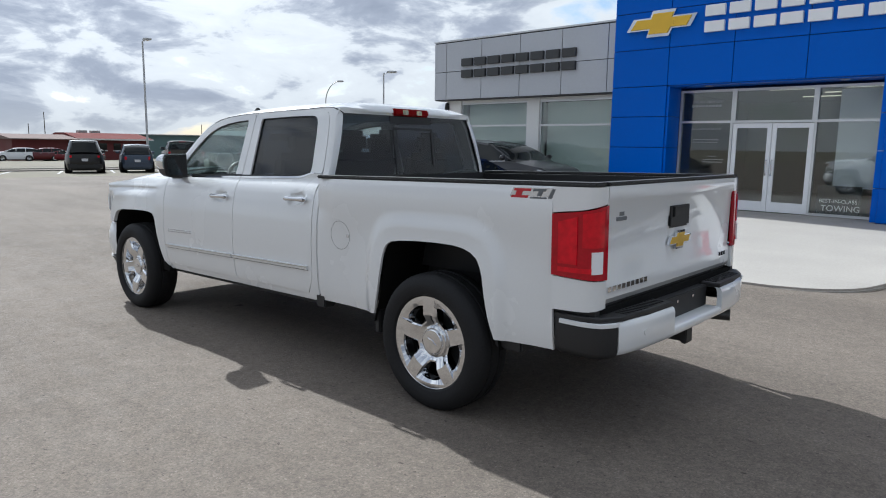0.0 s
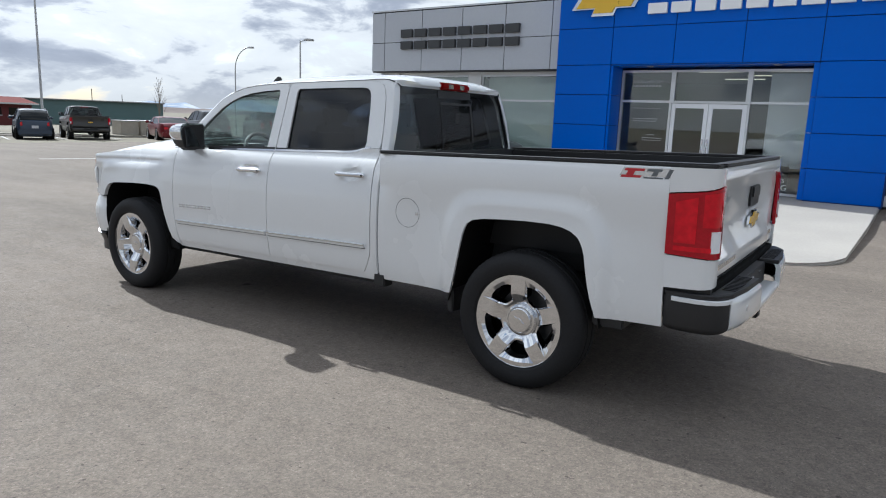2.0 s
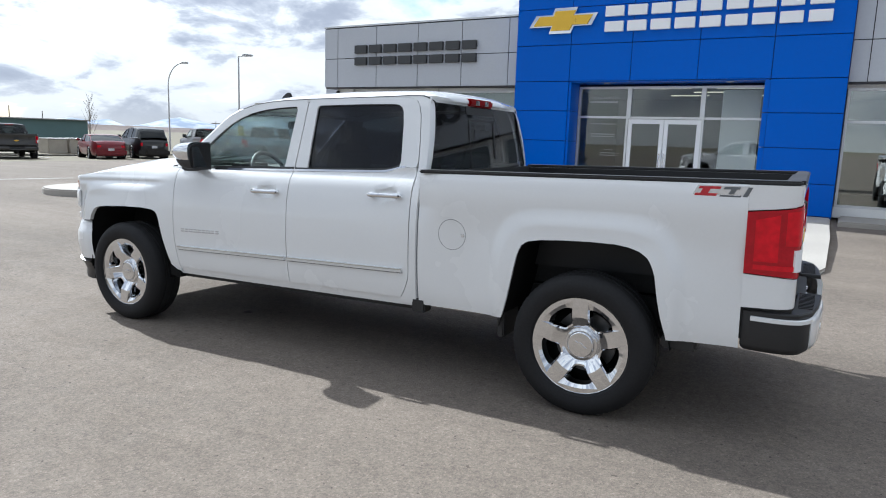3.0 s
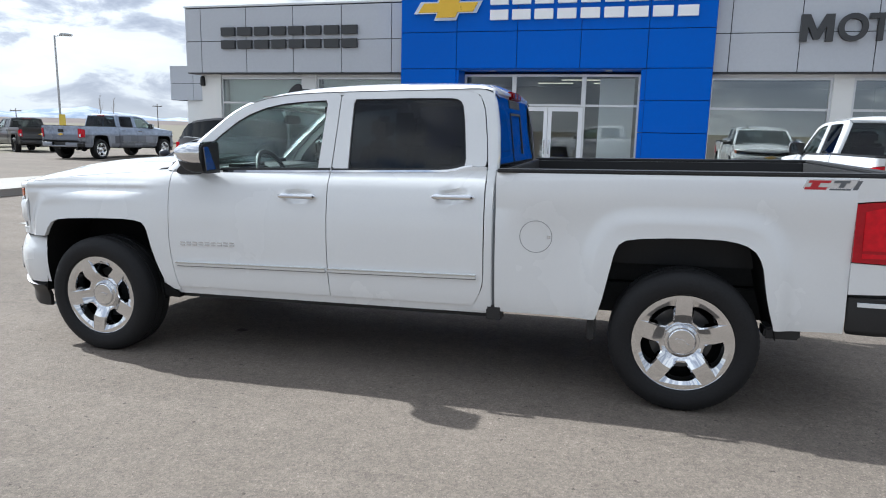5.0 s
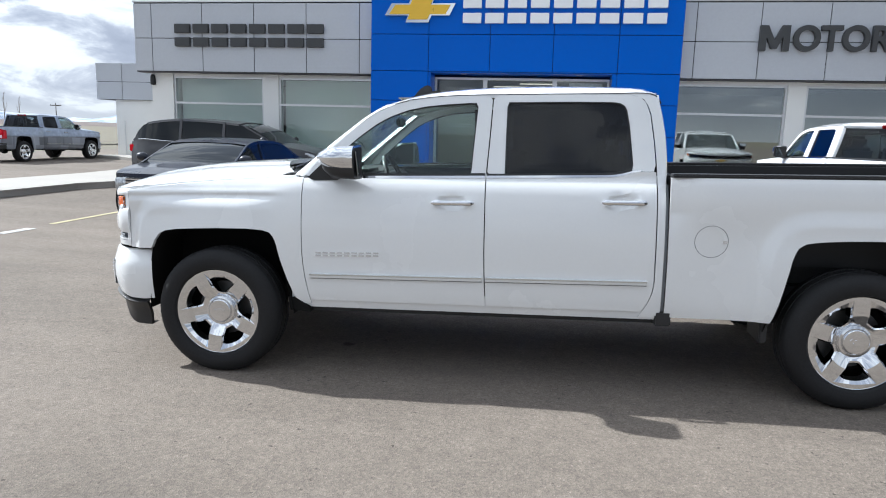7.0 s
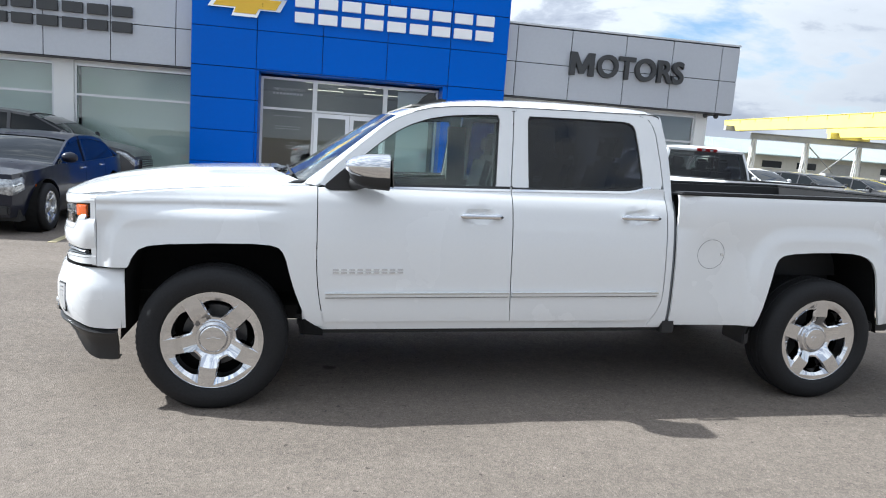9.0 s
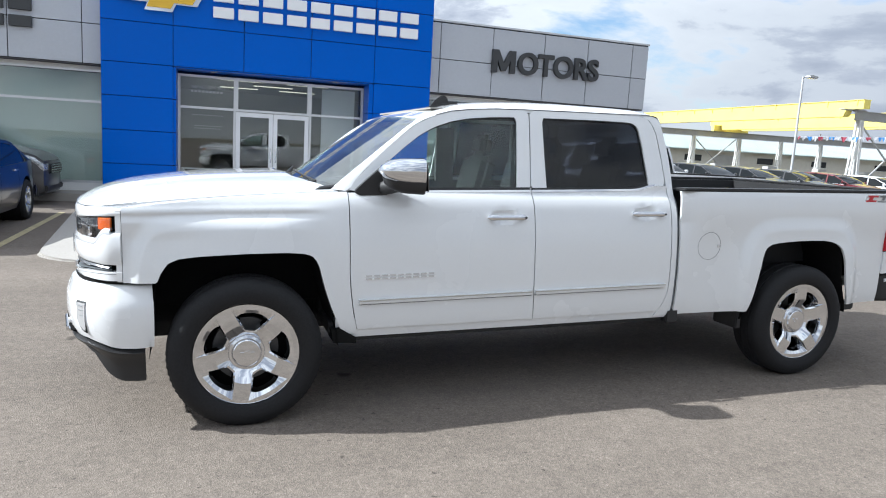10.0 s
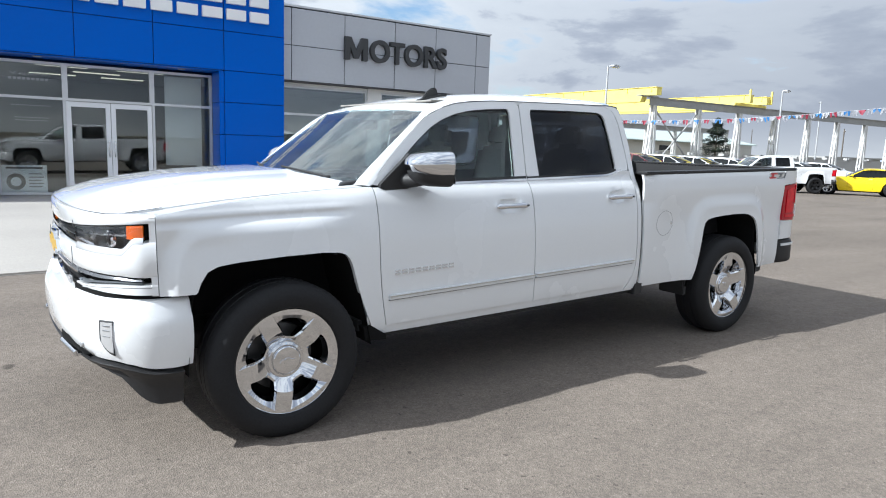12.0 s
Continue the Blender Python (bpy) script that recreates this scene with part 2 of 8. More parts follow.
def box(bm, x0, x1, y0, y1, z0, z1, bevel=0.0):
    r = bmesh.ops.create_cube(bm, size=1)
    vs = r["verts"]
    for v in vs:
        v.co = ((x0 + x1) / 2 + v.co.x * (x1 - x0), (y0 + y1) / 2 + v.co.y * (y1 - y0), (z0 + z1) / 2 + v.co.z * (z1 - z0))
    if bevel:
        es = {e for v in vs for e in v.link_edges}
        bmesh.ops.bevel(bm, geom=list(es), offset=bevel, segments=2, affect="EDGES", clamp_overlap=True)
    return bm


def boxed(*a, **k):
    return box(bmesh.new(), *a, **k)


def cyl(bm, p, q, r0, r1=None, n=16):
    """A tapered rod from p to q."""
    p, q = Vector(p), Vector(q)
    m = Matrix.Translation((p + q) / 2) @ (q - p).to_track_quat("Z", "Y").to_matrix().to_4x4()
    bmesh.ops.create_cone(bm, cap_ends=True, segments=n, radius1=r0, radius2=r0 if r1 is None else r1, depth=(q - p).length, matrix=m)
    return bm


def prism(bm, pts, axis, a, b):
    """A polygon of 2D points drawn out along an axis from a to b."""
    def place(p, h):
        return {"x": (h, p[0], p[1]), "y": (p[0], h, p[1]), "z": (p[0], p[1], h)}[axis]
    lo = [bm.verts.new(place(p, a)) for p in pts]
    hi = [bm.verts.new(place(p, b)) for p in pts]
    bm.faces.new(lo)
    bm.faces.new(hi)
    for i in range(len(pts)):
        j = (i + 1) % len(pts)
        bm.faces.new((lo[i], lo[j], hi[j], hi[i]))
    return bm


def lathe(bm, prof, axis="y", n=48, centre=(0, 0, 0), closed=False):
    """A profile of (radius, height) turned round an axis through centre."""
    rings = []
    for r, h in prof:
        ring = []
        for i in range(n):
            a = 2 * math.pi * i / n
            c, s = r * math.cos(a), r * math.sin(a)
            p = {"y": (c, h, s), "z": (c, s, h), "x": (h, c, s)}[axis]
            ring.append(bm.verts.new((p[0] + centre[0], p[1] + centre[1], p[2] + centre[2])))
        rings.append(ring)
    pairs = list(zip(rings, rings[1:])) + ([(rings[-1], rings[0])] if closed else [])
    for a, b in pairs:
        for i in range(n):
            j = (i + 1) % n
            bm.faces.new((a[i], a[j], b[j], b[i]))
    return bm


def interp(x, pts):
    """Piecewise linear through (x, y) pairs."""
    return float(np.interp(x, [p[0] for p in pts], [p[1] for p in pts]))


def smooth_curve(x, pts):
    """A smooth curve through (x, y) pairs."""
    if x <= pts[0][0]:
        return pts[0][1]
    for i in range(len(pts) - 1):
        if x <= pts[i + 1][0]:
            (x1, y1), (x2, y2) = pts[i], pts[i + 1]
            x0, y0 = pts[i - 1] if i else (2 * x1 - x2, y1)
            x3, y3 = pts[i + 2] if i + 2 < len(pts) else (2 * x2 - x1, y2)
            t, h = (x - x1) / (x2 - x1), x2 - x1
            m1, m2 = (y2 - y0) / (x2 - x0) * h, (y3 - y1) / (x3 - x1) * h
            return (2 * t**3 - 3 * t**2 + 1) * y1 + (t**3 - 2 * t**2 + t) * m1 + (3 * t**2 - 2 * t**3) * y2 + (t**3 - t**2) * m2
    return pts[-1][1]


def mesh_text(body, size, depth, name, material, parent, m, label="", fit=None, bold=0.0):
    cu = bpy.data.curves.new(name, "FONT")
    cu.body, cu.size, cu.extrude, cu.offset = body, size, depth, bold
    tmp = bpy.data.objects.new(name, cu)
    me = bpy.data.meshes.new_from_object(tmp)
    bpy.data.objects.remove(tmp)
    me.name = name
    if fit:
        co = np.empty(len(me.vertices) * 3)
        me.vertices.foreach_get("co", co)
        co = co.reshape(-1, 3)
        lo, hi = co.min(0), co.max(0)
        co[:, 0] = (co[:, 0] - lo[0]) / (hi[0] - lo[0]) * fit[0]
        co[:, 1] = (co[:, 1] - lo[1]) / (hi[1] - lo[1]) * fit[1]
        me.vertices.foreach_set("co", co.ravel())
    me.materials.clear()
    me.materials.append(material)
    ob = new(name, me)
    ob.matrix_basis = m
    if parent is not None:
        ob.parent = parent
    return tagged(ob, label)

# ---- ground ----
BLUE_Y, GREY_Y, WIN_Y, DOOR_Y = 16.41, 16.84, 17.20, 17.12
RXA, RXB = -7.80, -3.19
GZ = -0.02   # level of the asphalt


DIP = [(-46, -0.34), (-26, 0.0), (-22, 0.0), (-14, -0.03), (-9, -0.060), (-6.67, -0.041), (-2.79, 0.009), (1.0, 0.018), (6.0, 0.0)]


def gh(x):
    """Height of the ground, which drains to a shallow dip before the showroom and falls away to both sides."""
    return GZ + interp(x, DIP) - 0.013 * max(0.0, min(x, 95) - 6) - 0.018 * max(0.0, -44 - max(x, -266))


def sheet(name, cols, down, mat, label, category):
    """Ground laid over stretches (x0, x1, y0, y1), its edge turned down."""
    b = bmesh.new()
    bends = [d[0] for d in DIP]
    split = [(p, q, y0, y1) for x0, x1, y0, y1 in cols for p, q in zip([x0, *[d for d in bends if x0 < d < x1]], [*[d for d in bends if x0 < d < x1], x1])]
    for x0, x1, y0, y1 in split:
        b.faces.new([b.verts.new(v) for v in ((x0, y0, gh(x0) + down), (x1, y0, gh(x1) + down), (x1, y1, gh(x1) + down), (x0, y1, gh(x0) + down))])
    bmesh.ops.remove_doubles(b, verts=b.verts, dist=0.001)
    turn_down = [e for e in b.edges if e.is_boundary]
    for g in bmesh.ops.extrude_edge_only(b, edges=turn_down)["geom"]:
        if isinstance(g, bmesh.types.BMVert):
            g.co.z -= 0.25
    tagged(part(name, b, mat), label, category, kind="structure")


sheet("ground", [(a, b_, -4500, 4500) for a, b_ in ((-4500, -266), (-266, -44), (-44, 6), (6, 95), (95, 4500))], -0.015, GRASS, "dry grass plain reaching the horizon", "ground")
sheet("parking_ground", [(-46.3, 6, -260, 36), (-46.3, 6, 36, 75), (6, 28, -260, 36), (6, 28, 36, 75), (28, 70, -260, 36)], 0.0, ASPHALT, "worn grey-brown asphalt parking lot", "parking lot")
sheet("road", [(-62, -49, -90, 160)], -0.004, ASPHALT, "asphalt road beyond the parking lot", "road")


def slab(name, pts, z, label, mat=None):
    """A raised concrete slab with rounded kerb edge."""
    b = bmesh.new()
    prism(b, pts, "z", -0.25, z)
    top = [e for e in b.edges if all(v.co.z > z - 1e-4 for v in e.verts)]
    bmesh.ops.bevel(b, geom=top, offset=0.03, segments=2, affect="EDGES")
    return tagged(part(name, b, mat or CONCRETE), label, "pavement", kind="structure")


def round_corner(cx, cy, r, a0, a1, n=8):
    return [(cx + r * math.cos(radians(a0 + (a1 - a0) * i / n)), cy + r * math.sin(radians(a0 + (a1 - a0) * i / n))) for i in range(n + 1)]


# the apron ramps up from the asphalt to the doors
apron = [(-8.95, 8.95)] + round_corner(-8.15, 9.05, 0.85, 200, 262, 5) + [(-5.5, 8.30)] + round_corner(-2.62, 9.40, 0.98, 272, 360) + [(-1.64, 12.5), (-1.70, 16.40), (-9.2, 16.40), (-9.2, 12.5)]
b = bmesh.new()
prism(b, apron, "z", -0.25, 0.0)
rim = [e for e in b.edges if all(v.co.z > -1e-4 for v in e.verts)]
bmesh.ops.bevel(b, geom=rim, offset=0.025, segments=2, affect="EDGES")
for y in (9.2, 10.2, 11.2, 12.2):
    bmesh.ops.bisect_plane(b, geom=list(b.verts) + list(b.edges) + list(b.faces), plane_co=(0, y, 0), plane_no=(0, 1, 0))
for v in b.verts:
    if v.co.z > -0.1:
        v.co.z += interp(v.co.y, [(8.3, 0.006), (9.2, 0.03), (12.2, 0.09)]) + interp(v.co.x, DIP) * interp(v.co.y, [(8.3, 1.0), (12.2, 0.0)])
tagged(part("pavement_entrance", b, CONCRETE), "pale concrete apron before the entrance doors", "pavement", kind="structure")
prism(bm := bmesh.new(), [(RXA, 16.405), (RXB, 16.405), (RXB, 17.10), (RXA, 17.10)], "z", -0.05, 0.09)
tagged(part("pavement_porch", bm, CONCRETE), "concrete floor of the entrance recess", "pavement", kind="structure")
slab("pavement_front", [(-15.7, 16.1), (-9.345, 16.1), (-9.345, 17.13), (-15.7, 17.13)], 0.10, "concrete walk along the showroom windows")
slab("pavement_side", [(-1.545, 15.6), (5.5, 15.6), (5.5, 17.13), (-1.545, 17.13)], 0.10, "concrete walk along the showroom windows")
island = round_corner(-16.95, 9.45, 1.2, 180, 360, 12) + [(-15.75, 13.6), (-15.4, 14.4), (-15.72, 28.0), (-25.0, 28.0), (-25.0, 27.0), (-18.6, 24.0), (-17.9, 16.6)]
slab("pavement_island", island, 0.11, "long concrete island with grey kerb")
slab("kerb", [(-46.4, -60), (-46.0, -60), (-46.0, 20.6), (-43.0, 23.4), (-43.0, 75), (-43.6, 75), (-43.6, 23.7), (-46.4, 20.9)], gh(-46) + 0.14, "long concrete kerb at the edge of the lot", KERB)
slab("verge", [(-49.0, -60), (-46.4, -60), (-46.4, 20.9), (-43.6, 23.7), (-43.6, 75), (-49.0, 75)], gh(-46) + 0.12, "strip of dry grass behind the kerb", GRASS)


def paint_line(name, x0, y0, x1, y1, w, mat, label):
    d = Vector((x1 - x0, y1 - y0))
    n = Vector((-d.y, d.x)).normalized() * w / 2
    b = bmesh.new()
    prism(b, [(x0 + n.x, y0 + n.y), (x1 + n.x, y1 + n.y), (x1 - n.x, y1 - n.y), (x0 - n.x, y0 - n.y)], "z", 0.001, 0.005)
    for v in b.verts:
        v.co.z += gh(v.co.x)
    tagged(part(name, b, mat), label, "road marking", kind="structure")


for y in (9.4, 12.1, 14.9, 17.7, 20.8):
    paint_line("stall_line", -45.0, y + 2.2, -38.6, y, 0.13, LINE_WHITE, "faded white parking stall line")
paint_line("stall_line", -22.05, 9.0, -21.53, 11.6, 0.14, LINE_WHITE, "faded white parking stall line")
paint_line("stall_line", -12.27, 7.38, -12.24, 7.95, 0.16, LINE_WHITE, "worn white floor marking")
for x, y in ((-12.31, 8.45), (-9.55, 8.6)):
    paint_line("stall_line", x, y, x - 0.1, 13.8, 0.10, LINE_YELLOW, "yellow parking stall line")

# ---- the dealership ----
building = thing("dealership_building", pose(0, 0, 0), "flat-roofed car showroom with blue entrance tower and silver fascia", "building")


def panels(parent, name, xs, zs, y, mat, joint, gap=0.012, label=""):
    """Composite panels proud of a dark backing, one object each."""
    shared = {}
    for x0, x1 in zip(xs, xs[1:]):
        for z0, z1 in zip(zs, zs[1:]):
            key = (round(x1 - x0, 3), round(z1 - z0, 3))
            w, h = key[0] / 2 - gap, key[1] / 2 - gap
            if key in shared:
                ob = new(name, shared[key])
                ob.parent = parent
            else:
                ob = part(name, boxed(-w, w, -0.02, 0.012, -h, h, bevel=0.004), mat, parent)
                shared[key] = ob.data
            ob.matrix_basis = pose((x0 + x1) / 2, y, (z0 + z1) / 2)


BX0, BX1, RX0, RX1, BTOP = -9.33, -1.68, -7.83, -3.16, 6.6
zt = [3.06, 3.96, 4.86, 5.73, BTOP]
tower = part("entrance_tower", boxed(BX0, BX1, BLUE_Y + 0.02, 19.0, 3.06, BTOP), BLUE_JOINT, building, "bright blue panelled entrance tower")
panels(tower, "panel", [BX0, -7.83, -6.28, -4.72, -3.16, BX1], zt, BLUE_Y, BLUE, BLUE_JOINT, 0.008)
for x0, x1 in ((BX0, RX0), (RX1, BX1)):
    pier = part("entrance_pier", boxed(x0, x1, BLUE_Y + 0.02, DOOR_Y + 0.1, 0.05, 3.055), BLUE_JOINT, building, "blue panelled pier")
    panels(pier, "panel", [x0, x1], [0.10, 0.80, 1.56, 2.32, 3.06], BLUE_Y, BLUE, BLUE_JOINT, 0.008)
    side_x = x1 if x0 == BX0 else x0
    sgn = 1 if x0 == BX0 else -1
    for z0, z1 in ((0.10, 0.80), (0.80, 1.56), (1.56, 2.32), (2.32, 3.04)):
        deep = 0.062 if sgn > 0 else 0.112
        part("panel", boxed(min(side_x, side_x + sgn * deep), max(side_x, side_x + sgn * deep), BLUE_Y + 0.01, DOOR_Y - 0.08, z0 + 0.008, z1 - 0.008), BLUE, pier)
part("soffit", boxed(RX0 + 0.02, RX1 - 0.02, BLUE_Y + 0.02, DOOR_Y + 0.1, 3.035, 3.055), BLUE, building)
for x in (-6.95, -4.05):
    b = bmesh.new()
    lathe(b, [(0.0, 3.02), (0.075, 3.02), (0.095, 3.036)], "z", 20, (x, 16.75, 0))
    part("downlight", b, ALU, building, "round recessed downlight", smooth=40)


def fascia(x0, x1, xs, name):
    b = part(name, boxed(x0 + 0.01, x1 - 0.01, GREY_Y + 0.02, GREY_Y + 3.0, 3.0, 4.82), JOINT, building, "silver panelled fascia band")
    panels(b, "panel", xs, [3.0, 3.88, 4.80], GREY_Y, GREY, JOINT, 0.009)
    part("coping", boxed(x0 - 0.02, x1 + 0.02, GREY_Y - 0.04, GREY_Y + 3.0, 4.82, 4.87, bevel=0.008), ALU, b)
    return b


fl = fascia(-16.2, BX0, [-16.2, -15.67, -14.18, -12.69, -11.22, -9.76, BX0], "fascia_band")
fr = fascia(BX1, 5.0, [BX1, -1.33, 0.15, 1.68, 3.03, 4.47, 5.0], "fascia_band")
# end faces of the fascia
for z0, z1 in ((3.0, 3.88), (3.88, 4.80)):
    for y0, y1 in ((GREY_Y + 0.02, 18.3), (18.3, 19.8)):
        part("panel", boxed(4.99, 5.02, y0 + 0.01, y1 - 0.01, z0 + 0.009, z1 - 0.009), GREY, fr)
        part("panel", boxed(-16.22, -16.19, y0 + 0.01, y1 - 0.01, z0 + 0.009, z1 - 0.009), GREY, fl)


def shop_window(x0, x1, z0, z1, y, splits, rails, blind, parent, glazing=None):
    """A storefront bay: frame bars, panes and, where drawn, a blind behind."""
    w = thing("window", pose(0, 0, 0))
    w.parent = parent
    f = bmesh.new()
    t, d = 0.055, 0.11
    box(f, x0, x1, y - d / 2, y + d / 2, z0, z0 + t)
    box(f, x0, x1, y - d / 2, y + d / 2, z1 - t, z1)
    for x in (x0, *splits, x1 - t):
        box(f, x, x + t, y - d / 2 + 0.002, y + d / 2 - 0.002, z0 + t, z1 - t)
    for r in rails:
        box(f, x0 + t, x1 - t, y - d / 2 + 0.004, y + d / 2 - 0.004, r - t / 2, r + t / 2)
    part("window_frame", f, ALU, w, "aluminium storefront frame")
    edges = [x0 + t, *[s for s in splits], x1 - t]
    levels = [z0 + t, *rails, z1 - t]
    for i, (a, b_) in enumerate(zip(edges, edges[1:])):
        for l, h in zip(levels, levels[1:]):
            part("pane", boxed(a + (t if i else 0), b_, y - 0.006, y + 0.006, l + (t / 2 if l in rails else 0), h - (t / 2 if h in rails else 0)), glazing or GLASS, w, shadow=False)
    if blind:
        part("blind", boxed(x0 + t, x1 - t, y + 0.28, y + 0.285, z0 + 0.02, z1 - 0.05), BLIND, w, "pale green roller blind")
    return w


part("sill_wall", boxed(-15.9, BX0, WIN_Y - 0.06, WIN_Y + 0.2, 0.05, 0.28), STUCCO, building)
part("sill_wall", boxed(BX1, 4.43, WIN_Y - 0.06, WIN_Y + 0.2, 0.05, 0.28), STUCCO, building)
for a, b_ in ((-15.25, -12.57), (-12.13, BX0 + 0.02)):
    shop_window(a, b_, 0.28, 2.90, WIN_Y, [], [2.17], True, building)
for a, b_ in ((BX1 + 0.02, 1.0), (1.42, 4.08)):
    shop_window(a, b_, 0.28, 2.90, WIN_Y, [], [2.17], False, building, COATED)
for a, b_ in ((-15.9, -15.25), (-12.57, -12.13), (1.0, 1.42), (4.08, 4.43)):
    part("column", boxed(a, b_, WIN_Y - 0.10, WIN_Y + 0.25, 0.28, 2.995), STUCCO, building, "white column between the windows")
part("header", boxed(-15.9, BX0, WIN_Y - 0.05, WIN_Y + 0.2, 2.90, 2.995), STUCCO, building)
part("header", boxed(BX1, 4.43, WIN_Y - 0.05, WIN_Y + 0.2, 2.90, 2.995), STUCCO, building)
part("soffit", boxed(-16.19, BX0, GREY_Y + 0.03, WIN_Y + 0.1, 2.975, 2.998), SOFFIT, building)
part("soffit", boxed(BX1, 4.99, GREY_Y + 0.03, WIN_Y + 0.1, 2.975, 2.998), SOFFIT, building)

# entrance glazing
ez = 0.10
shop_window(-7.765, -6.435, ez, 2.97, DOOR_Y, [], [2.20], False, building)
shop_window(-4.65, -3.275, ez, 2.97, DOOR_Y, [], [2.20], False, building)
shop_window(-6.435, -4.65, 2.17, 2.97, DOOR_Y, [], [], False, building)
for x0, x1, hinge in ((-6.43, -5.540, -1), (-5.530, -4.655, 1)):
    d = thing("entrance_door", pose(0, 0, 0))
    d.parent = building
    f = bmesh.new()
    y0, y1 = DOOR_Y - 0.03, DOOR_Y + 0.02
    s = 0.10
    box(f, x0, x0 + s, y0, y1, ez + 0.01, 2.16, 0.006)
    box(f, x1 - s, x1, y0, y1, ez + 0.01, 2.16, 0.006)
    box(f, x0 + s, x1 - s, y0 + 0.002, y1 - 0.002, ez + 0.01, ez + 0.24)
    box(f, x0 + s, x1 - s, y0 + 0.002, y1 - 0.002, 2.05, 2.16)
    part("door_frame", f, LETTER_WHITE, d, "white aluminium door stile frame")
    part("pane", boxed(x0 + s, x1 - s, DOOR_Y - 0.010, DOOR_Y, ez + 0.24, 2.05), GLASS, d, shadow=False)
    hx = x1 - 0.055 if hinge < 0 else x0 + 0.055
    h = bmesh.new()
    cyl(h, (hx, y0 - 0.06, 0.95), (hx, y0 - 0.06, 1.32), 0.013, n=10)
    for hz in (0.97, 1.30):
        cyl(h, (hx, y0 - 0.06, hz), (hx, y0, hz), 0.010, n=8)
    part("door_handle", h, CHROME, d, "chrome pull handle", smooth=40)

# inside of the showroom
part("showroom_floor", boxed(-15.9, 4.4, 17.5, 26, 0.02, 0.10), TILE, building)
part("showroom_wall", boxed(-15.9, 4.4, 26, 26.2, 0.1, 3.3), INTERIOR, building)
part("showroom_ceiling", boxed(-15.9, 4.4, 17.5, 26, 3.2, 3.3), INTERIOR, building)
for x in (-15.95, -9.4, -1.65, 4.38):
    part("partition", boxed(x, x + 0.1, 17.5, 26, 0.1, 3.2), INTERIOR, building)
part("roof", boxed(-16.0, 4.9, 19.0, 30.0, 4.3, 4.7), KERB, building)
part("wall_side", boxed(-15.95, -15.75, 17.5, 30.0, 0.05, 4.3), STUCCO, building)
part("wall_side", boxed(4.30, 4.45, 17.5, 30.0, 0.05, 4.3), STUCCO, building)
for i, (x, y) in enumerate(((-6.2, 20.5), (-4.3, 20.5), (-6.2, 23.5), (-4.3, 23.5), (-5.2, 22))):
    part("ceiling_lamp", boxed(x - 0.6, x + 0.6, y - 0.04, y + 0.04, 3.17, 3.195), LAMP_GLOW, building, "fluorescent ceiling lamp")

# sign letters
def block_sign(text, x0, x1, z0, z1, y, mat, name, solid=True):
    """Names stand as plain upright bars of the letters' size."""
    n = len(text)
    pitch = (x1 - x0) / n
    for i in range(n):
        a, b_ = x0 + i * pitch + pitch * 0.09, x0 + (i + 1) * pitch - pitch * 0.09
        b = bmesh.new()
        t = (z1 - z0) * 0.40
        box(b, a, b_, y - 0.09, y, z0, z0 + t, 0.006)
        box(b, a, b_, y - 0.09, y, z1 - t, z1, 0.006)
        part(name, b, mat, building, "raised sign bar standing for a name")


block_sign("........", -15.0, -10.68, 3.66, 4.25, GREY_Y - 0.02, LETTER_DARK, "sign_bar")
block_sign(".........", -7.02, -2.05, 4.22, 4.82, BLUE_Y - 0.02, LETTER_WHITE, "sign_bar")
mesh_text("OTORS", 0.80, 0.06, "sign_letters", LETTER_DARK, building, pose(0.88, GREY_Y - 0.075, 3.66, 90), "charcoal raised letters", (2.48, 0.60), 0.02)
M_OUT = [(0, 0), (0, 0.59), (0.155, 0.59), (0.297, 0.25), (0.439, 0.59), (0.594, 0.59), (0.594, 0), (0.464, 0), (0.464, 0.33), (0.350, 0.05), (0.244, 0.05), (0.130, 0.33), (0.130, 0)]
part("sign_letters", prism(bmesh.new(), [(0.12 + x * 1.13, 3.663 + z) for x, z in M_OUT], "y", GREY_Y - 0.135, GREY_Y - 0.015), LETTER_DARK, building, "charcoal raised letter M")
# plain gold emblem with a silver rim
bow = [(-0.90, -0.13), (-0.30, -0.13), (-0.36, -0.30), (0.22, -0.30), (0.30, -0.13), (0.75, -0.13), (0.90, 0.16), (0.32, 0.16), (0.38, 0.32), (-0.22, 0.32), (-0.28, 0.16), (-0.72, 0.16)]
prism(b := bmesh.new(), [(-8.06 + x, 4.53 + z) for x, z in bow], "y", BLUE_Y - 0.10, BLUE_Y - 0.012)
em = part("emblem", b, CHROME, building, "silver-rimmed gold cross-shaped emblem")
prism(b := bmesh.new(), [(-8.06 + x * 0.86, 4.53 + z * 0.76) for x, z in bow], "y", BLUE_Y - 0.125, BLUE_Y - 0.102)
part("emblem_face", b, GOLD, em)

wl = thing("wall_lamp", pose(-15.84, 17.06, 2.64) @ Matrix.Diagonal((0.85, 0.85, 0.85, 1)), "small black wall lamp at the corner of the showroom", "wall lamp")
part("bracket", boxed(-0.03, 0.03, 0.0, 0.12, 0.16, 0.24, bevel=0.008), BLACK, wl)
b = bmesh.new()
lathe(b, [(0.001, 0.34), (0.05, 0.33), (0.075, 0.28), (0.09, 0.12), (0.085, 0.02), (0.06, 0.0), (0.001, 0.0)], "z", 20)
part("shade", b, BLACK, wl, "black round shade", smooth=40)

DECAL = surf("frosted decal", (0.42, 0.44, 0.44), 0.6, var=0.1)
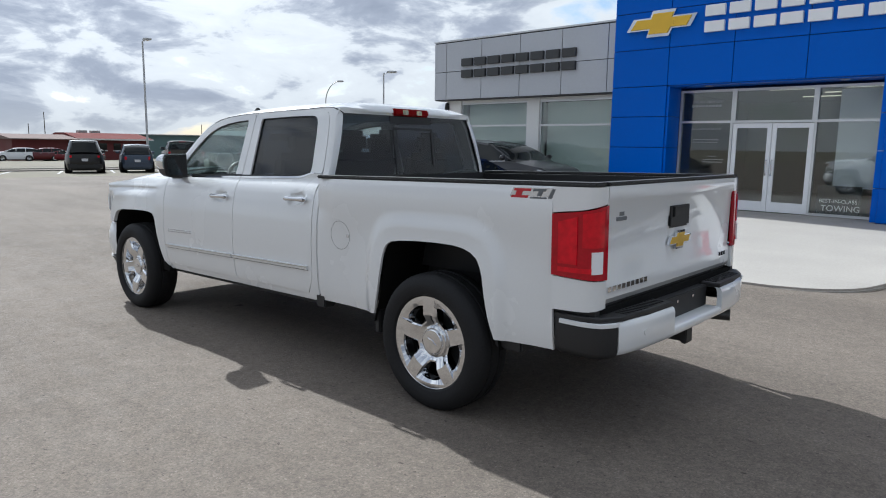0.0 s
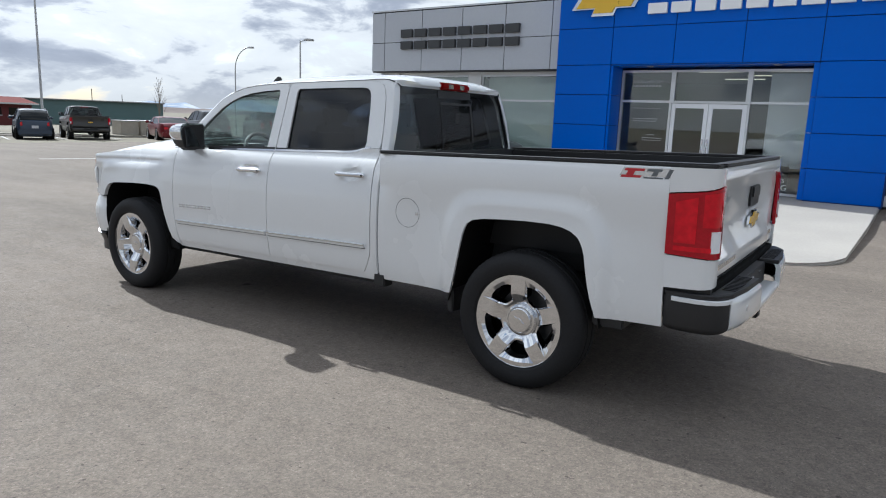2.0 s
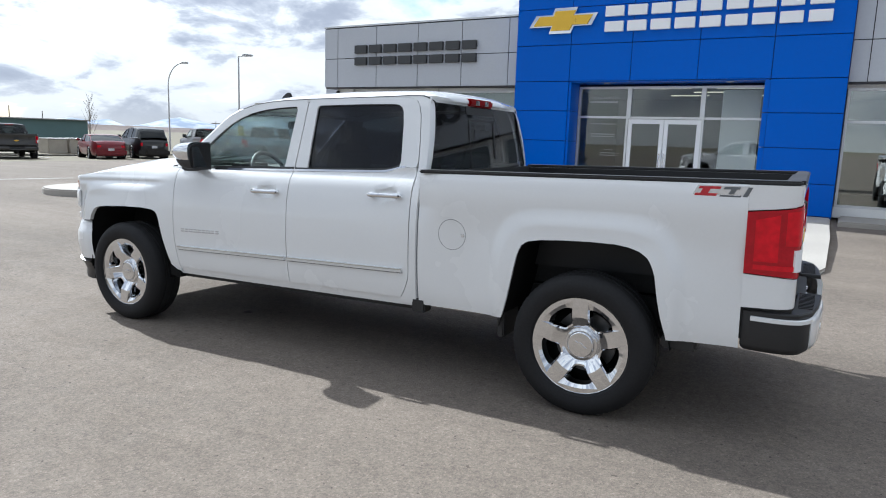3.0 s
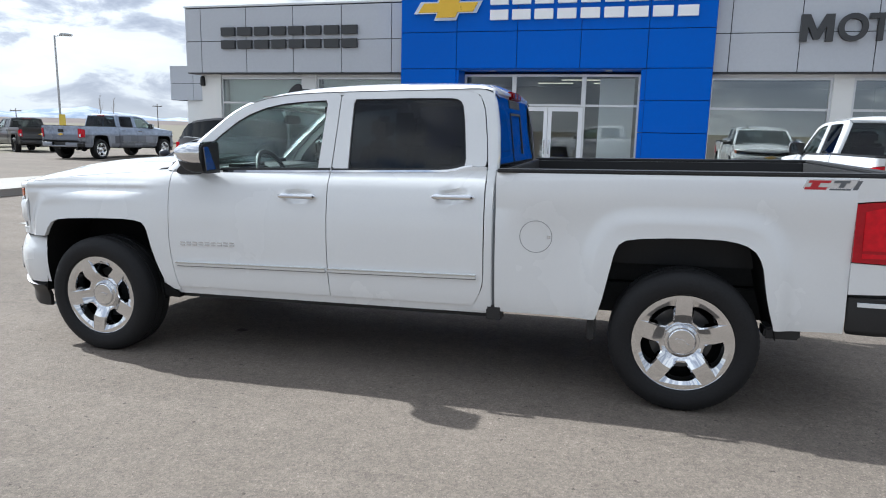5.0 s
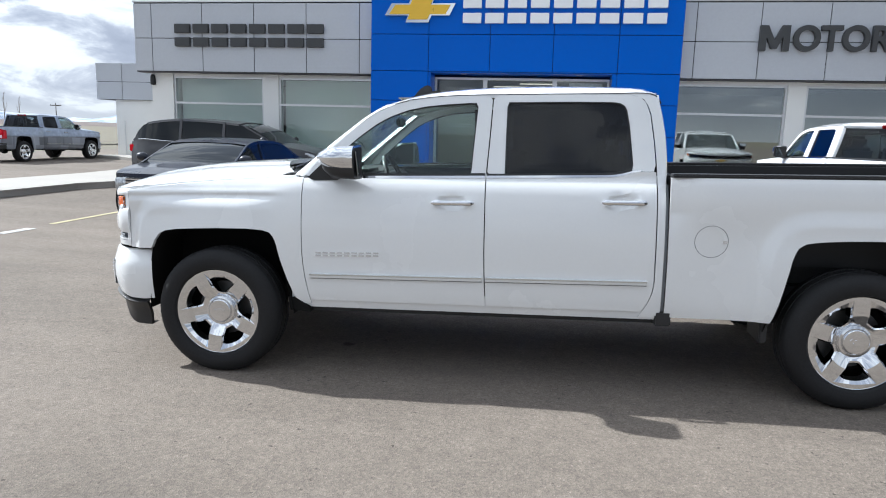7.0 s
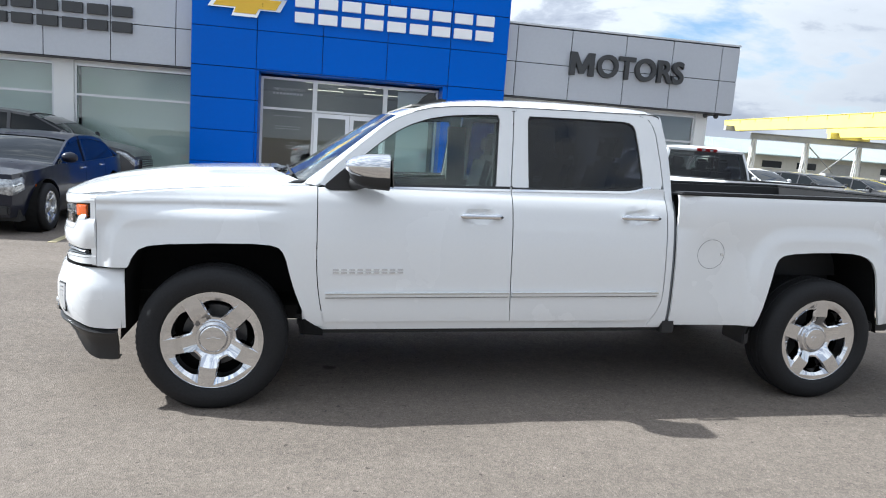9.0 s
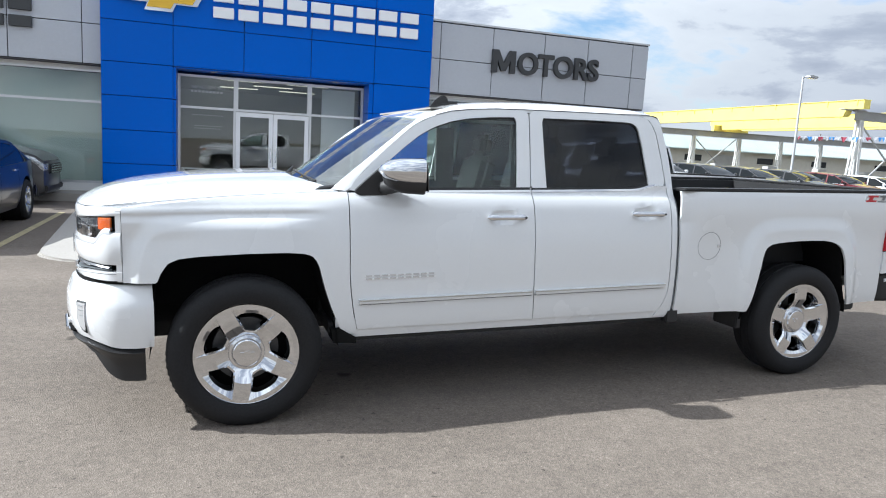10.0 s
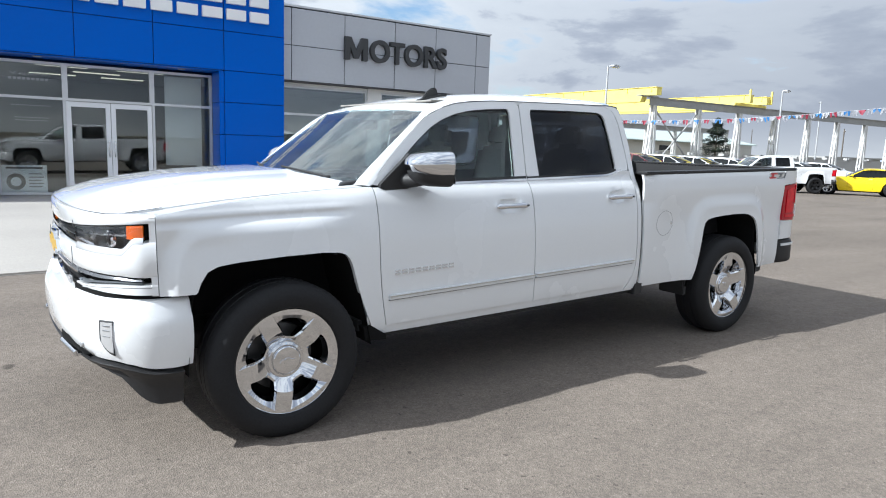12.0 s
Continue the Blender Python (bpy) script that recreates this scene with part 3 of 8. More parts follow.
# board, notices and lettering behind the entrance glass
part("notice_board", boxed(-4.28, -3.42, 17.520, 17.550, 0.72, 2.90), LETTER_WHITE, building, "white board behind the glass")
tow = part("poster", boxed(-4.50, -3.62, 17.210, 17.220, 0.14, 0.78), LETTER_DARK, building, "dark poster with white lettering")
mesh_text("BEST-IN-CLASS", 0.115, 0.002, "poster_letters", LETTER_WHITE, tow, pose(-4.44, 17.206, 0.40, 90))
mesh_text("TOWING", 0.185, 0.002, "poster_letters", LETTER_WHITE, tow, pose(-4.40, 17.206, 0.22, 90))
tyre_ad = part("poster", boxed(-7.70, -6.85, 17.210, 17.220, 0.14, 0.74), LETTER_WHITE, building, "white poster with a tyre picture")
b = bmesh.new()
lathe(b, [(0.10, 17.208), (0.17, 17.206), (0.18, 17.209), (0.10, 17.209)], "y", 28, (-7.44, 0, 0.38))
part("tyre_picture", b, LETTER_DARK, tyre_ad)
for i in range(5):
    part("text_bar", boxed(-7.20, -6.95 + 0.03 * (i % 2), 17.206, 17.209, 0.26 + 0.07 * i, 0.28 + 0.07 * i), LETTER_DARK, tyre_ad)
part("text_bar", boxed(-7.62, -6.93, 17.206, 17.209, 0.66, 0.70), LETTER_DARK, tyre_ad)
mesh_text("THE ALL-NEW 2015", 0.09, 0.0015, "decal_letters", DECAL, building, pose(-7.48, 17.108, 2.66, 90), "pale lettering on the glass", (0.78, 0.062))
for z, x0, x1 in ((2.56, -7.48, -6.72), (2.02, -7.45, -6.70), (1.76, -7.40, -6.75), (1.70, -7.40, -6.78), (1.36, -7.0, -6.8), (1.28, -7.12, -6.6), (1.22, -7.12, -6.62)):
    n = 9
    for i in range(n):
        a = x0 + (x1 - x0) * i / n
        part("decal_bar", boxed(a, a + (x1 - x0) / n * 0.72, 17.108, 17.111, z, z + (0.05 if z > 2.3 else 0.018)), DECAL, building)
# security cameras under the fascia corner
for x in (4.30, 4.62):
    b = bmesh.new()
    bmesh.ops.create_uvsphere(b, u_segments=14, v_segments=8, radius=0.07, matrix=Matrix.Translation((x, 17.0, 2.93)))
    part("security_camera", b, LETTER_DARK, building, "small dark dome camera", smooth=50)
# rear wing
wing = part("rear_wing", boxed(-24.65, -15.9, 28.1, 34, -0.05, 2.64), STUCCO, building, "white rendered rear wing")
wf = part("wing_fascia", boxed(-25.45, -15.9, 28.02, 34, 2.62, 4.22), JOINT, building)
panels(wf, "panel", [-25.5, -24.2, -21.9, -19.6, -17.3, -15.9], [2.62, 3.42, 4.25], 28.0, GREY, JOINT, 0.010)
part("conduit", cyl(bmesh.new(), (-24.2, 28.06, 0.1), (-24.2, 28.06, 1.7), 0.02, n=8), ALU, building)

# ---- pickup trucks ----
PAINT_WHITE = surf("white car paint", (0.735, 0.745, 0.75), 0.26, var=0.015, coat=1.0, scale=1.5)
CARGLASS = glass("green car glass", (0.80, 0.92, 0.88), ior=1.40)
SCREENGLASS = dust_sheen(glass("coated windscreen glass", (0.30, 0.37, 0.38), ior=1.72), 0.030)
DARKGLASS = glass("tinted privacy glass", (0.055, 0.06, 0.08), ior=1.40)
REARGLASS = glass("tinted rear glass", (0.34, 0.36, 0.37), ior=1.40)
CLEAR = glass("clear lens", (0.95, 0.96, 0.97))
REDLENS = surf("red lens", (0.60, 0.0, 0.012), 0.10, var=0.3, scale=9, fine=25, coat=0.7, spec=0.1)
REDDARK = surf("dark red lens", (0.40, 0.001, 0.011), 0.12, var=0.2, scale=9, coat=0.7, spec=0.1)
REDLAMP = surf("red lamp plastic", (0.22, 0.002, 0.004), 0.35, var=0.15, scale=12, spec=0.05)
AMBER = surf("amber lens", (0.50, 0.10, 0.012), 0.15, var=0.15, scale=20, coat=0.7, spec=0.2)
RUBBER = surf("tyre rubber", (0.015, 0.015, 0.016), 0.7, var=0.25, scale=6, fine=90, bump=0.15, spec=0.25)
UNDER = surf("chassis black", (0.02, 0.02, 0.02), 0.8, var=0.3)
LINER = surf("black liner", (0.010, 0.010, 0.010), 0.95, var=0.2, spec=0.1)
TRIM = surf("bright silver trim", (0.72, 0.73, 0.74), 0.2, metal=0.6, var=0.03)
SEAT = surf("grey cloth", (0.035, 0.035, 0.037), 0.9, var=0.1, fine=200, bump=0.1)
LAMPBOWL = surf("lamp reflector", (0.30, 0.31, 0.33), 0.22, metal=0.8, var=0.5, scale=14)
TRIMGREY = surf("satin grey trim", (0.17, 0.175, 0.185), 0.28, metal=0.6, var=0.15, scale=8)
LAMPDARK = surf("dark lamp housing", (0.05, 0.052, 0.056), 0.25, metal=0.5, var=0.4, scale=14)
DAM = surf("satin black plastic", (0.022, 0.022, 0.023), 0.38, var=0.15, fine=120, spec=0.4)
DASH = surf("dash vinyl", (0.014, 0.014, 0.015), 0.6, var=0.1)
HEADLINER = surf("pale headliner", (0.24, 0.23, 0.21), 0.95)
BADGE_RED = surf("red badge", (0.45, 0.02, 0.03), 0.3)
BADGE_GREY = surf("grey badge", (0.12, 0.13, 0.14), 0.3)
MIRROR_DARK = surf("tinted mirror", (0.22, 0.23, 0.25), 0.03, metal=1.0, var=0.02)
STRIP = surf("beige trim strip", (0.42, 0.40, 0.35), 0.4, var=0.05)
DISC = surf("brake disc", (0.11, 0.11, 0.11), 0.45, metal=0.8, var=0.2)
PLATE = surf("plate face", (0.6, 0.6, 0.62), 0.5)

WHEELBASE = 3.886
BODY = Matrix.Translation((0, 0, -0.023)) @ Matrix.Rotation(-0.0103, 4, "Y")


def clamp(x, a=0.0, b=1.0):
    return max(a, min(b, x))


def sstep(a, b, x):
    t = clamp((x - a) / (b - a))
    return t * t * (3 - 2 * t)


CAB_HW = [(0.40, 0.925), (0.46, 0.945), (0.54, 0.962), (0.64, 0.970), (0.80, 0.974), (0.95, 0.968), (1.06, 0.957), (1.15, 0.940), (1.21, 0.922), (1.25, 0.900), (1.29, 0.868)]
BED_HW = [(0.40, 0.932), (0.47, 0.950), (0.56, 0.962), (0.75, 0.966), (0.95, 0.969), (1.07, 0.979), (1.15, 0.984), (1.23, 0.981), (1.28, 0.974), (1.305, 0.964)]
FEN_HW = [(0.40, 0.930), (0.50, 0.950), (0.75, 0.955), (1.00, 0.952), (1.10, 0.945), (1.16, 0.928), (1.21, 0.908), (1.25, 0.880), (1.285, 0.845)]
ARCH = ((-0.015, 0.945), (3.870, 0.958))
# the cut of each wheel arch, from its leading foot over the top to its trailing foot
ARCH_CUT = ([(-0.487, 0.40), (-0.466, 0.70), (-0.446, 0.806), (-0.424, 0.862), (-0.390, 0.910), (-0.340, 0.932), (-0.240, 0.943), (0.0, 0.952), (0.20, 0.953), (0.30, 0.944), (0.345, 0.930), (0.370, 0.902), (0.387, 0.864), (0.410, 0.760), (0.440, 0.637), (0.470, 0.520), (0.490, 0.40)],
            [(3.375, 0.40), (3.412, 0.508), (3.435, 0.590), (3.455, 0.682), (3.478, 0.790), (3.493, 0.866), (3.515, 0.912), (3.556, 0.939), (3.640, 0.952), (3.780, 0.960), (3.930, 0.963), (4.060, 0.960), (4.135, 0.949), (4.190, 0.931), (4.234, 0.900), (4.259, 0.860), (4.277, 0.806), (4.299, 0.670), (4.325, 0.560), (4.345, 0.500), (4.365, 0.40)])


def bulge(u, z, c):
    n = 5 if c > 1 else 7.5
    r = ((abs(u - c) / 0.575) ** n + (max(0.0, z - 0.35) / (0.79 if c > 1 else 0.815)) ** n) ** (1 / n)
    r2 = ((abs(u - c) / 0.80) ** 4 + (max(0.0, z - 0.30) / 0.80) ** 4) ** 0.25
    if c > 1:
        return 0.022 * sstep(1.0, 0.86, r) + 0.026 * sstep(1.0, 0.6, r2)
    return 0.029 * sstep(1.0, 0.885, r) * (1 - sstep(0.12, 0.50, u)) + 0.020 * sstep(1.0, 0.6, r2)


def crease(u, z):
    """The sharp shoulder line along the front wing, with a hollow under it."""
    zc = 1.172 + 0.012 * (u + 0.6) / 1.15
    return (0.004 * sstep(zc + 0.030, zc + 0.004, z) * sstep(zc - 0.030, zc - 0.002, z) - 0.006 * sstep(zc - 0.002, zc - 0.022, z) * sstep(zc - 0.060, zc - 0.026, z)) * sstep(0.50, 0.28, u)


def hw(u, z):
    """Half width of the painted side at a place along the truck and a height."""
    if u < 0.54:
        w = sstep(0.25, 0.54, u)
        base = smooth_curve(z, FEN_HW) * (1 - w) + smooth_curve(z, CAB_HW) * w
        return base + bulge(u, z, ARCH[0][0]) * (1 - w) + 0.034 * sstep(1.02, 1.18, z) * sstep(-0.1, -0.58, u) + crease(u, z) * (1 - 0.5 * w)
    if u < 2.79:
        return smooth_curve(z, CAB_HW)
    bed = smooth_curve(z, BED_HW)
    w = sstep(2.79, 3.02, u)
    return bed * w + max(smooth_curve(z, CAB_HW), bed - 0.03) * (1 - w) + bulge(u, z, ARCH[1][0])


def door_hw(u, z):
    """The door skin with a dished cup behind each handle."""
    w = hw(u, z)
    for c, zc in ((1.512, 1.138), (2.534, 1.156)):
        d = (abs(u - c) / 0.10) ** 2.5 + (abs(z - zc) / 0.045) ** 2.5
        w -= 0.028 * sstep(1.0, 0.2, d)
    return w


def upper_hw(z):
    """Half width of the window line."""
    return 0.868 - (z - 1.285) * 0.284 - 0.05 * max(0, z - 1.72)


def arch_z(u, k):
    cut = ARCH_CUT[k]
    return interp(u, cut) if cut[0][0] < u < cut[-1][0] else 0.0


def belt(u):
    return smooth_curve(u, [(0.5, 1.272), (1.0, 1.279), (1.7, 1.288), (2.3, 1.298), (2.50, 1.304), (2.62, 1.331), (2.78, 1.331)])


def fender_top(u):
    return smooth_curve(u, [(-0.62, 1.186), (-0.45, 1.206), (-0.2, 1.230), (0.1, 1.252), (0.55, 1.274)])


def edge_shift(u, z):
    """Doors' cut lines lean a little towards the sill."""
    s = 0.05 * clamp((0.88 - z) / 0.40) ** 2
    if u < 0.557:
        return s * clamp((u - 0.2) / 0.35)
    if u <= 1.715:
        return s * (1 - 0.7 * (u - 0.557) / 1.158)
    if u < 2.75:
        return s * 0.3 * clamp((2.3 - u) / 0.6) - 0.085 * clamp((0.68 - z) / 0.21) ** 2 * clamp((u - 2.43) / 0.3)
    return 0.0


def side_panel(us, zb, zt, rows, vf, side, lip=0.03, shift=None, off=0.0):
    """A skin in columns along the truck, each from zb(u) to zt(u), its edge turned inwards."""
    bm = bmesh.new()
    cols = []
    for u in us:
        a, b = zb(u), zt(u)
        col = []
        for k in range(rows + 1):
            z = a + (b - a) * k / rows
            uu = u + (shift(u, z) if shift else 0.0)
            col.append(bm.verts.new((uu, side * (vf(u, z) + off), z)))
        cols.append(col)
    for c0, c1 in zip(cols, cols[1:]):
        for k in range(rows):
            bm.faces.new((c0[k], c1[k], c1[k + 1], c0[k + 1]))
    return turn_edge(bm, Vector((0, -side * lip, 0)))


def turn_edge(bm, step):
    edges = [e for e in bm.edges if e.is_boundary]
    if step.length > 0:
        r = bmesh.ops.extrude_edge_only(bm, edges=edges)
        for g in r["geom"]:
            if isinstance(g, bmesh.types.BMVert):
                g.co += step
    return bm


def ring_panel(outer, inner, side, lip=0.035, vf=upper_hw, off=0.0):
    """A window frame between two loops of equal count in the window plane."""
    bm = bmesh.new()
    a = [bm.verts.new((u, side * (vf(z) + off), z)) for u, z in outer]
    b = [bm.verts.new((u, side * (vf(z) + off), z)) for u, z in inner]
    n = len(a)
    for i in range(n):
        j = (i + 1) % n
        bm.faces.new((a[i], a[j], b[j], b[i]))
    return turn_edge(bm, Vector((0, -side * lip, 0)))


def resample(pts, n):
    """n points evenly along a closed loop."""
    p = [Vector(q) for q in pts] + [Vector(pts[0])]
    lens = [0.0]
    for a, b in zip(p, p[1:]):
        lens.append(lens[-1] + (b - a).length)
    out = []
    for k in range(n):
        d = lens[-1] * k / n
        i = max(j for j in range(len(lens) - 1) if lens[j] <= d + 1e-9)
        t = (d - lens[i]) / (lens[i + 1] - lens[i])
        out.append(tuple(p[i].lerp(p[i + 1], t)))
    return out


def fan_match(inner, outer, n=72):
    """Resamples inner; finds for each the outer point at the same angle round its middle."""
    ins = resample(inner, n)
    cx, cz = sum(p[0] for p in ins) / n, sum(p[1] for p in ins) / n
    outs = []
    for p in ins:
        d = Vector((p[0] - cx, p[1] - cz))
        best = None
        for a, b in zip(outer, outer[1:] + outer[:1]):
            a2, b2 = Vector((a[0] - cx, a[1] - cz)), Vector((b[0] - cx, b[1] - cz))
            e = b2 - a2
            det = d.x * -e.y + d.y * e.x
            if abs(det) < 1e-9:
                continue
            t = (a2.x * -e.y + a2.y * e.x) / det
            s = (d.x * a2.y - d.y * a2.x) / det
            if t > 0 and -1e-6 <= s <= 1 + 1e-6 and (best is None or t < best):
                best = t
        best = best or 1.1
        outs.append((cx + d.x * best, cz + d.y * best))
    return ins, outs


def wrap(plan, rows, lip=0.03, both=True, cap=True):
    """A skin round a corner. plan: (u, v) points from the outer end on; rows: (z or z(i, n), inset along the inward normal)."""
    pts = [Vector(p) for p in plan]
    n = len(pts)
    nor = []
    for i in range(n):
        t = pts[min(i + 1, n - 1)] - pts[max(i - 1, 0)]
        nor.append(Vector((-t.y, t.x)).normalized())
    mid = sum(pts, Vector((0, 0))) / n
    if sum(nor, Vector((0, 0))).dot(Vector((2.0, 0.0)) - mid) < 0:
        nor = [-q for q in nor]
    bm = bmesh.new()
    grid = []
    for z, inset in rows:
        row = []
        for i, p in enumerate(pts):
            q = p + nor[i] * inset
            row.append(bm.verts.new((q.x, q.y, z(i / (n - 1)) if callable(z) else z)))
        grid.append(row)
    for a, b in zip(grid, grid[1:]):
        for i in range(n - 1):
            bm.faces.new((a[i], a[i + 1], b[i + 1], b[i]))
    if lip:
        edges = [e for e in bm.edges if e.is_boundary]
        r = bmesh.ops.extrude_edge_only(bm, edges=edges)
        for g in r["geom"]:
            if isinstance(g, bmesh.types.BMVert):
                i = min(range(n), key=lambda k: (pts[k] - g.co.xy).length)
                g.co.x += nor[i].x * lip
                g.co.y += nor[i].y * lip
    return bm


def curve_plan(pairs, v0, v1, n):
    """Points (u(|v|), v) from v0 to v1."""
    return [(smooth_curve(abs(v0 + (v1 - v0) * i / n), pairs), v0 + (v1 - v0) * i / n) for i in range(n + 1)]


FRONT = [(0.0, -0.898), (0.20, -0.895), (0.40, -0.884), (0.60, -0.856), (0.75, -0.808), (0.85, -0.754), (0.91, -0.704), (0.945, -0.655), (0.960, -0.606)]
BUMP = [(0.0, -0.965), (0.30, -0.956), (0.50, -0.934), (0.70, -0.886), (0.80, -0.843), (0.88, -0.782), (0.945, -0.705), (0.980, -0.625), (0.990, -0.555)]


def tyre_mesh(centre_y, sgn):
    bm = bmesh.new()
    n = 144
    prof = [(0.262, 0.225), (0.2735, 0.244), (0.277, 0.258), (0.284, 0.268), (0.300, 0.275), (0.325, 0.279), (0.345, 0.278), (0.365, 0.271), (0.385, 0.257), (0.398, 0.240)]
    tread = [(0.404, 0.225), (0.4055, 0.190), (0.397, 0.188), (0.397, 0.176), (0.4055, 0.174), (0.4055, 0.120), (0.397, 0.118), (0.397, 0.106), (0.4055, 0.104), (0.404, 0.055)]
    back = [(0.392, 0.03), (0.36, 0.008), (0.30, 0.0), (0.262, 0.02)]
    rings = []
    full = prof + tread + back
    for k, (r, h) in enumerate(full):
        ring = []
        for i in range(n):
            rr = r
            if 8 <= k <= 10 and i % 2 == 0:
                rr -= 0.0022
            if len(prof) <= k < len(prof) + len(tread) and i % 2 == 0 and r > 0.4:
                rr -= 0.0022
            a = 2 * math.pi * i / n
            ring.append(bm.verts.new((rr * math.cos(a), sgn * (centre_y + h), rr * math.sin(a))))
        rings.append(ring)
    for a, b in zip(rings, rings[1:] + rings[:1]):
        for i in range(n):
            j = (i + 1) % n
            bm.faces.new((a[i], a[j], b[j], b[i]))
    return bm


RIM_R = 0.269


def spoke_mesh(sgn, y0):
    """The polished wheel face: five broad flat blades flush with the rim round five deep windows, stepped down to the hub."""
    bm = bmesh.new()
    half = math.pi / 5

    def dip(r):
        return -0.046 * clamp((0.166 - r) / 0.072)
    for k in range(5):
        mid = radians(118 + 36) + k * 2 * half

        def at(r, a, h):
            return bm.verts.new((r * math.cos(mid + a), sgn * (y0 + h), r * math.sin(mid + a)))

        def loop(inner_r, outer_r, edge, cusp, turn):
            """Window outline as (r, angle): inner arc, one side, outer arc with drawn-out corners, the other side."""
            pts = []
            for i in range(9):
                q = -1 + i / 4
                pts.append((inner_r + 0.004 * q * q, q * (half - math.asin(min(0.99, edge / inner_r)))))
            for i in range(1, 8):
                r = inner_r + (outer_r - inner_r) * i / 8
                pts.append((r, half - math.asin(edge / r)))
            for i in range(13):
                q = 1 - i / 6
                r = outer_r + cusp * abs(q) ** turn
                pts.append((r, q * (half - math.asin((edge - 0.002) / r))))
            for i in range(7, 0, -1):
                r = inner_r + (outer_r - inner_r) * i / 8
                pts.append((r, -(half - math.asin(edge / r))))
            return pts
        face = loop(0.112, 0.243, 0.044, 0.014, 3)
        chamfer = loop(0.122, 0.224, 0.052, -0.012, 4)
        deep = loop(0.124, 0.214, 0.058, -0.016, 4)
        n = len(face)
        sect = []
        for r, a in face:
            x, y = r * math.cos(a) - 0.180, r * math.sin(a)
            # outwards from the window's middle to the rim, the hub or the blade's middle line
            t = 1.0
            while True:
                px_, py_ = 0.180 + x * t, y * t
                rr, aa = math.hypot(px_, py_), math.atan2(py_, px_)
                if rr >= RIM_R or rr <= 0.090 or abs(aa) >= half or t > 4:
                    break
                t += 0.004
            sect.append((clamp(rr, 0.090, RIM_R), max(-half, min(half, aa))))
        for rc in (0.090, RIM_R):
            for ac in (-half, half):
                i = min(range(n), key=lambda k: (sect[k][0] * math.cos(sect[k][1]) - rc * math.cos(ac)) ** 2 + (sect[k][0] * math.sin(sect[k][1]) - rc * math.sin(ac)) ** 2)
                sect[i] = (rc, ac)
        loops = []
        for f in (1.0, 0.66, 0.33, 0.0):
            loops.append([at(p[0] + (q[0] - p[0]) * f, p[1] + (q[1] - p[1]) * f, dip(p[0] + (q[0] - p[0]) * f)) for p, q in zip(face, sect)])
        loops.append([at(r, a, dip(r) * 0.8 - 0.013) for r, a in chamfer])
        loops.append([at(r, a, -0.062) for r, a in deep])
        for l0, l1 in zip(loops, loops[1:]):
            for i in range(n):
                j = (i + 1) % n
                bm.faces.new((l0[i], l0[j], l1[j], l1[i]))
    bmesh.ops.remove_doubles(bm, verts=bm.verts, dist=0.0006)
    bmesh.ops.recalc_face_normals(bm, faces=bm.faces)
    return bm


WHEEL_CACHE = {}


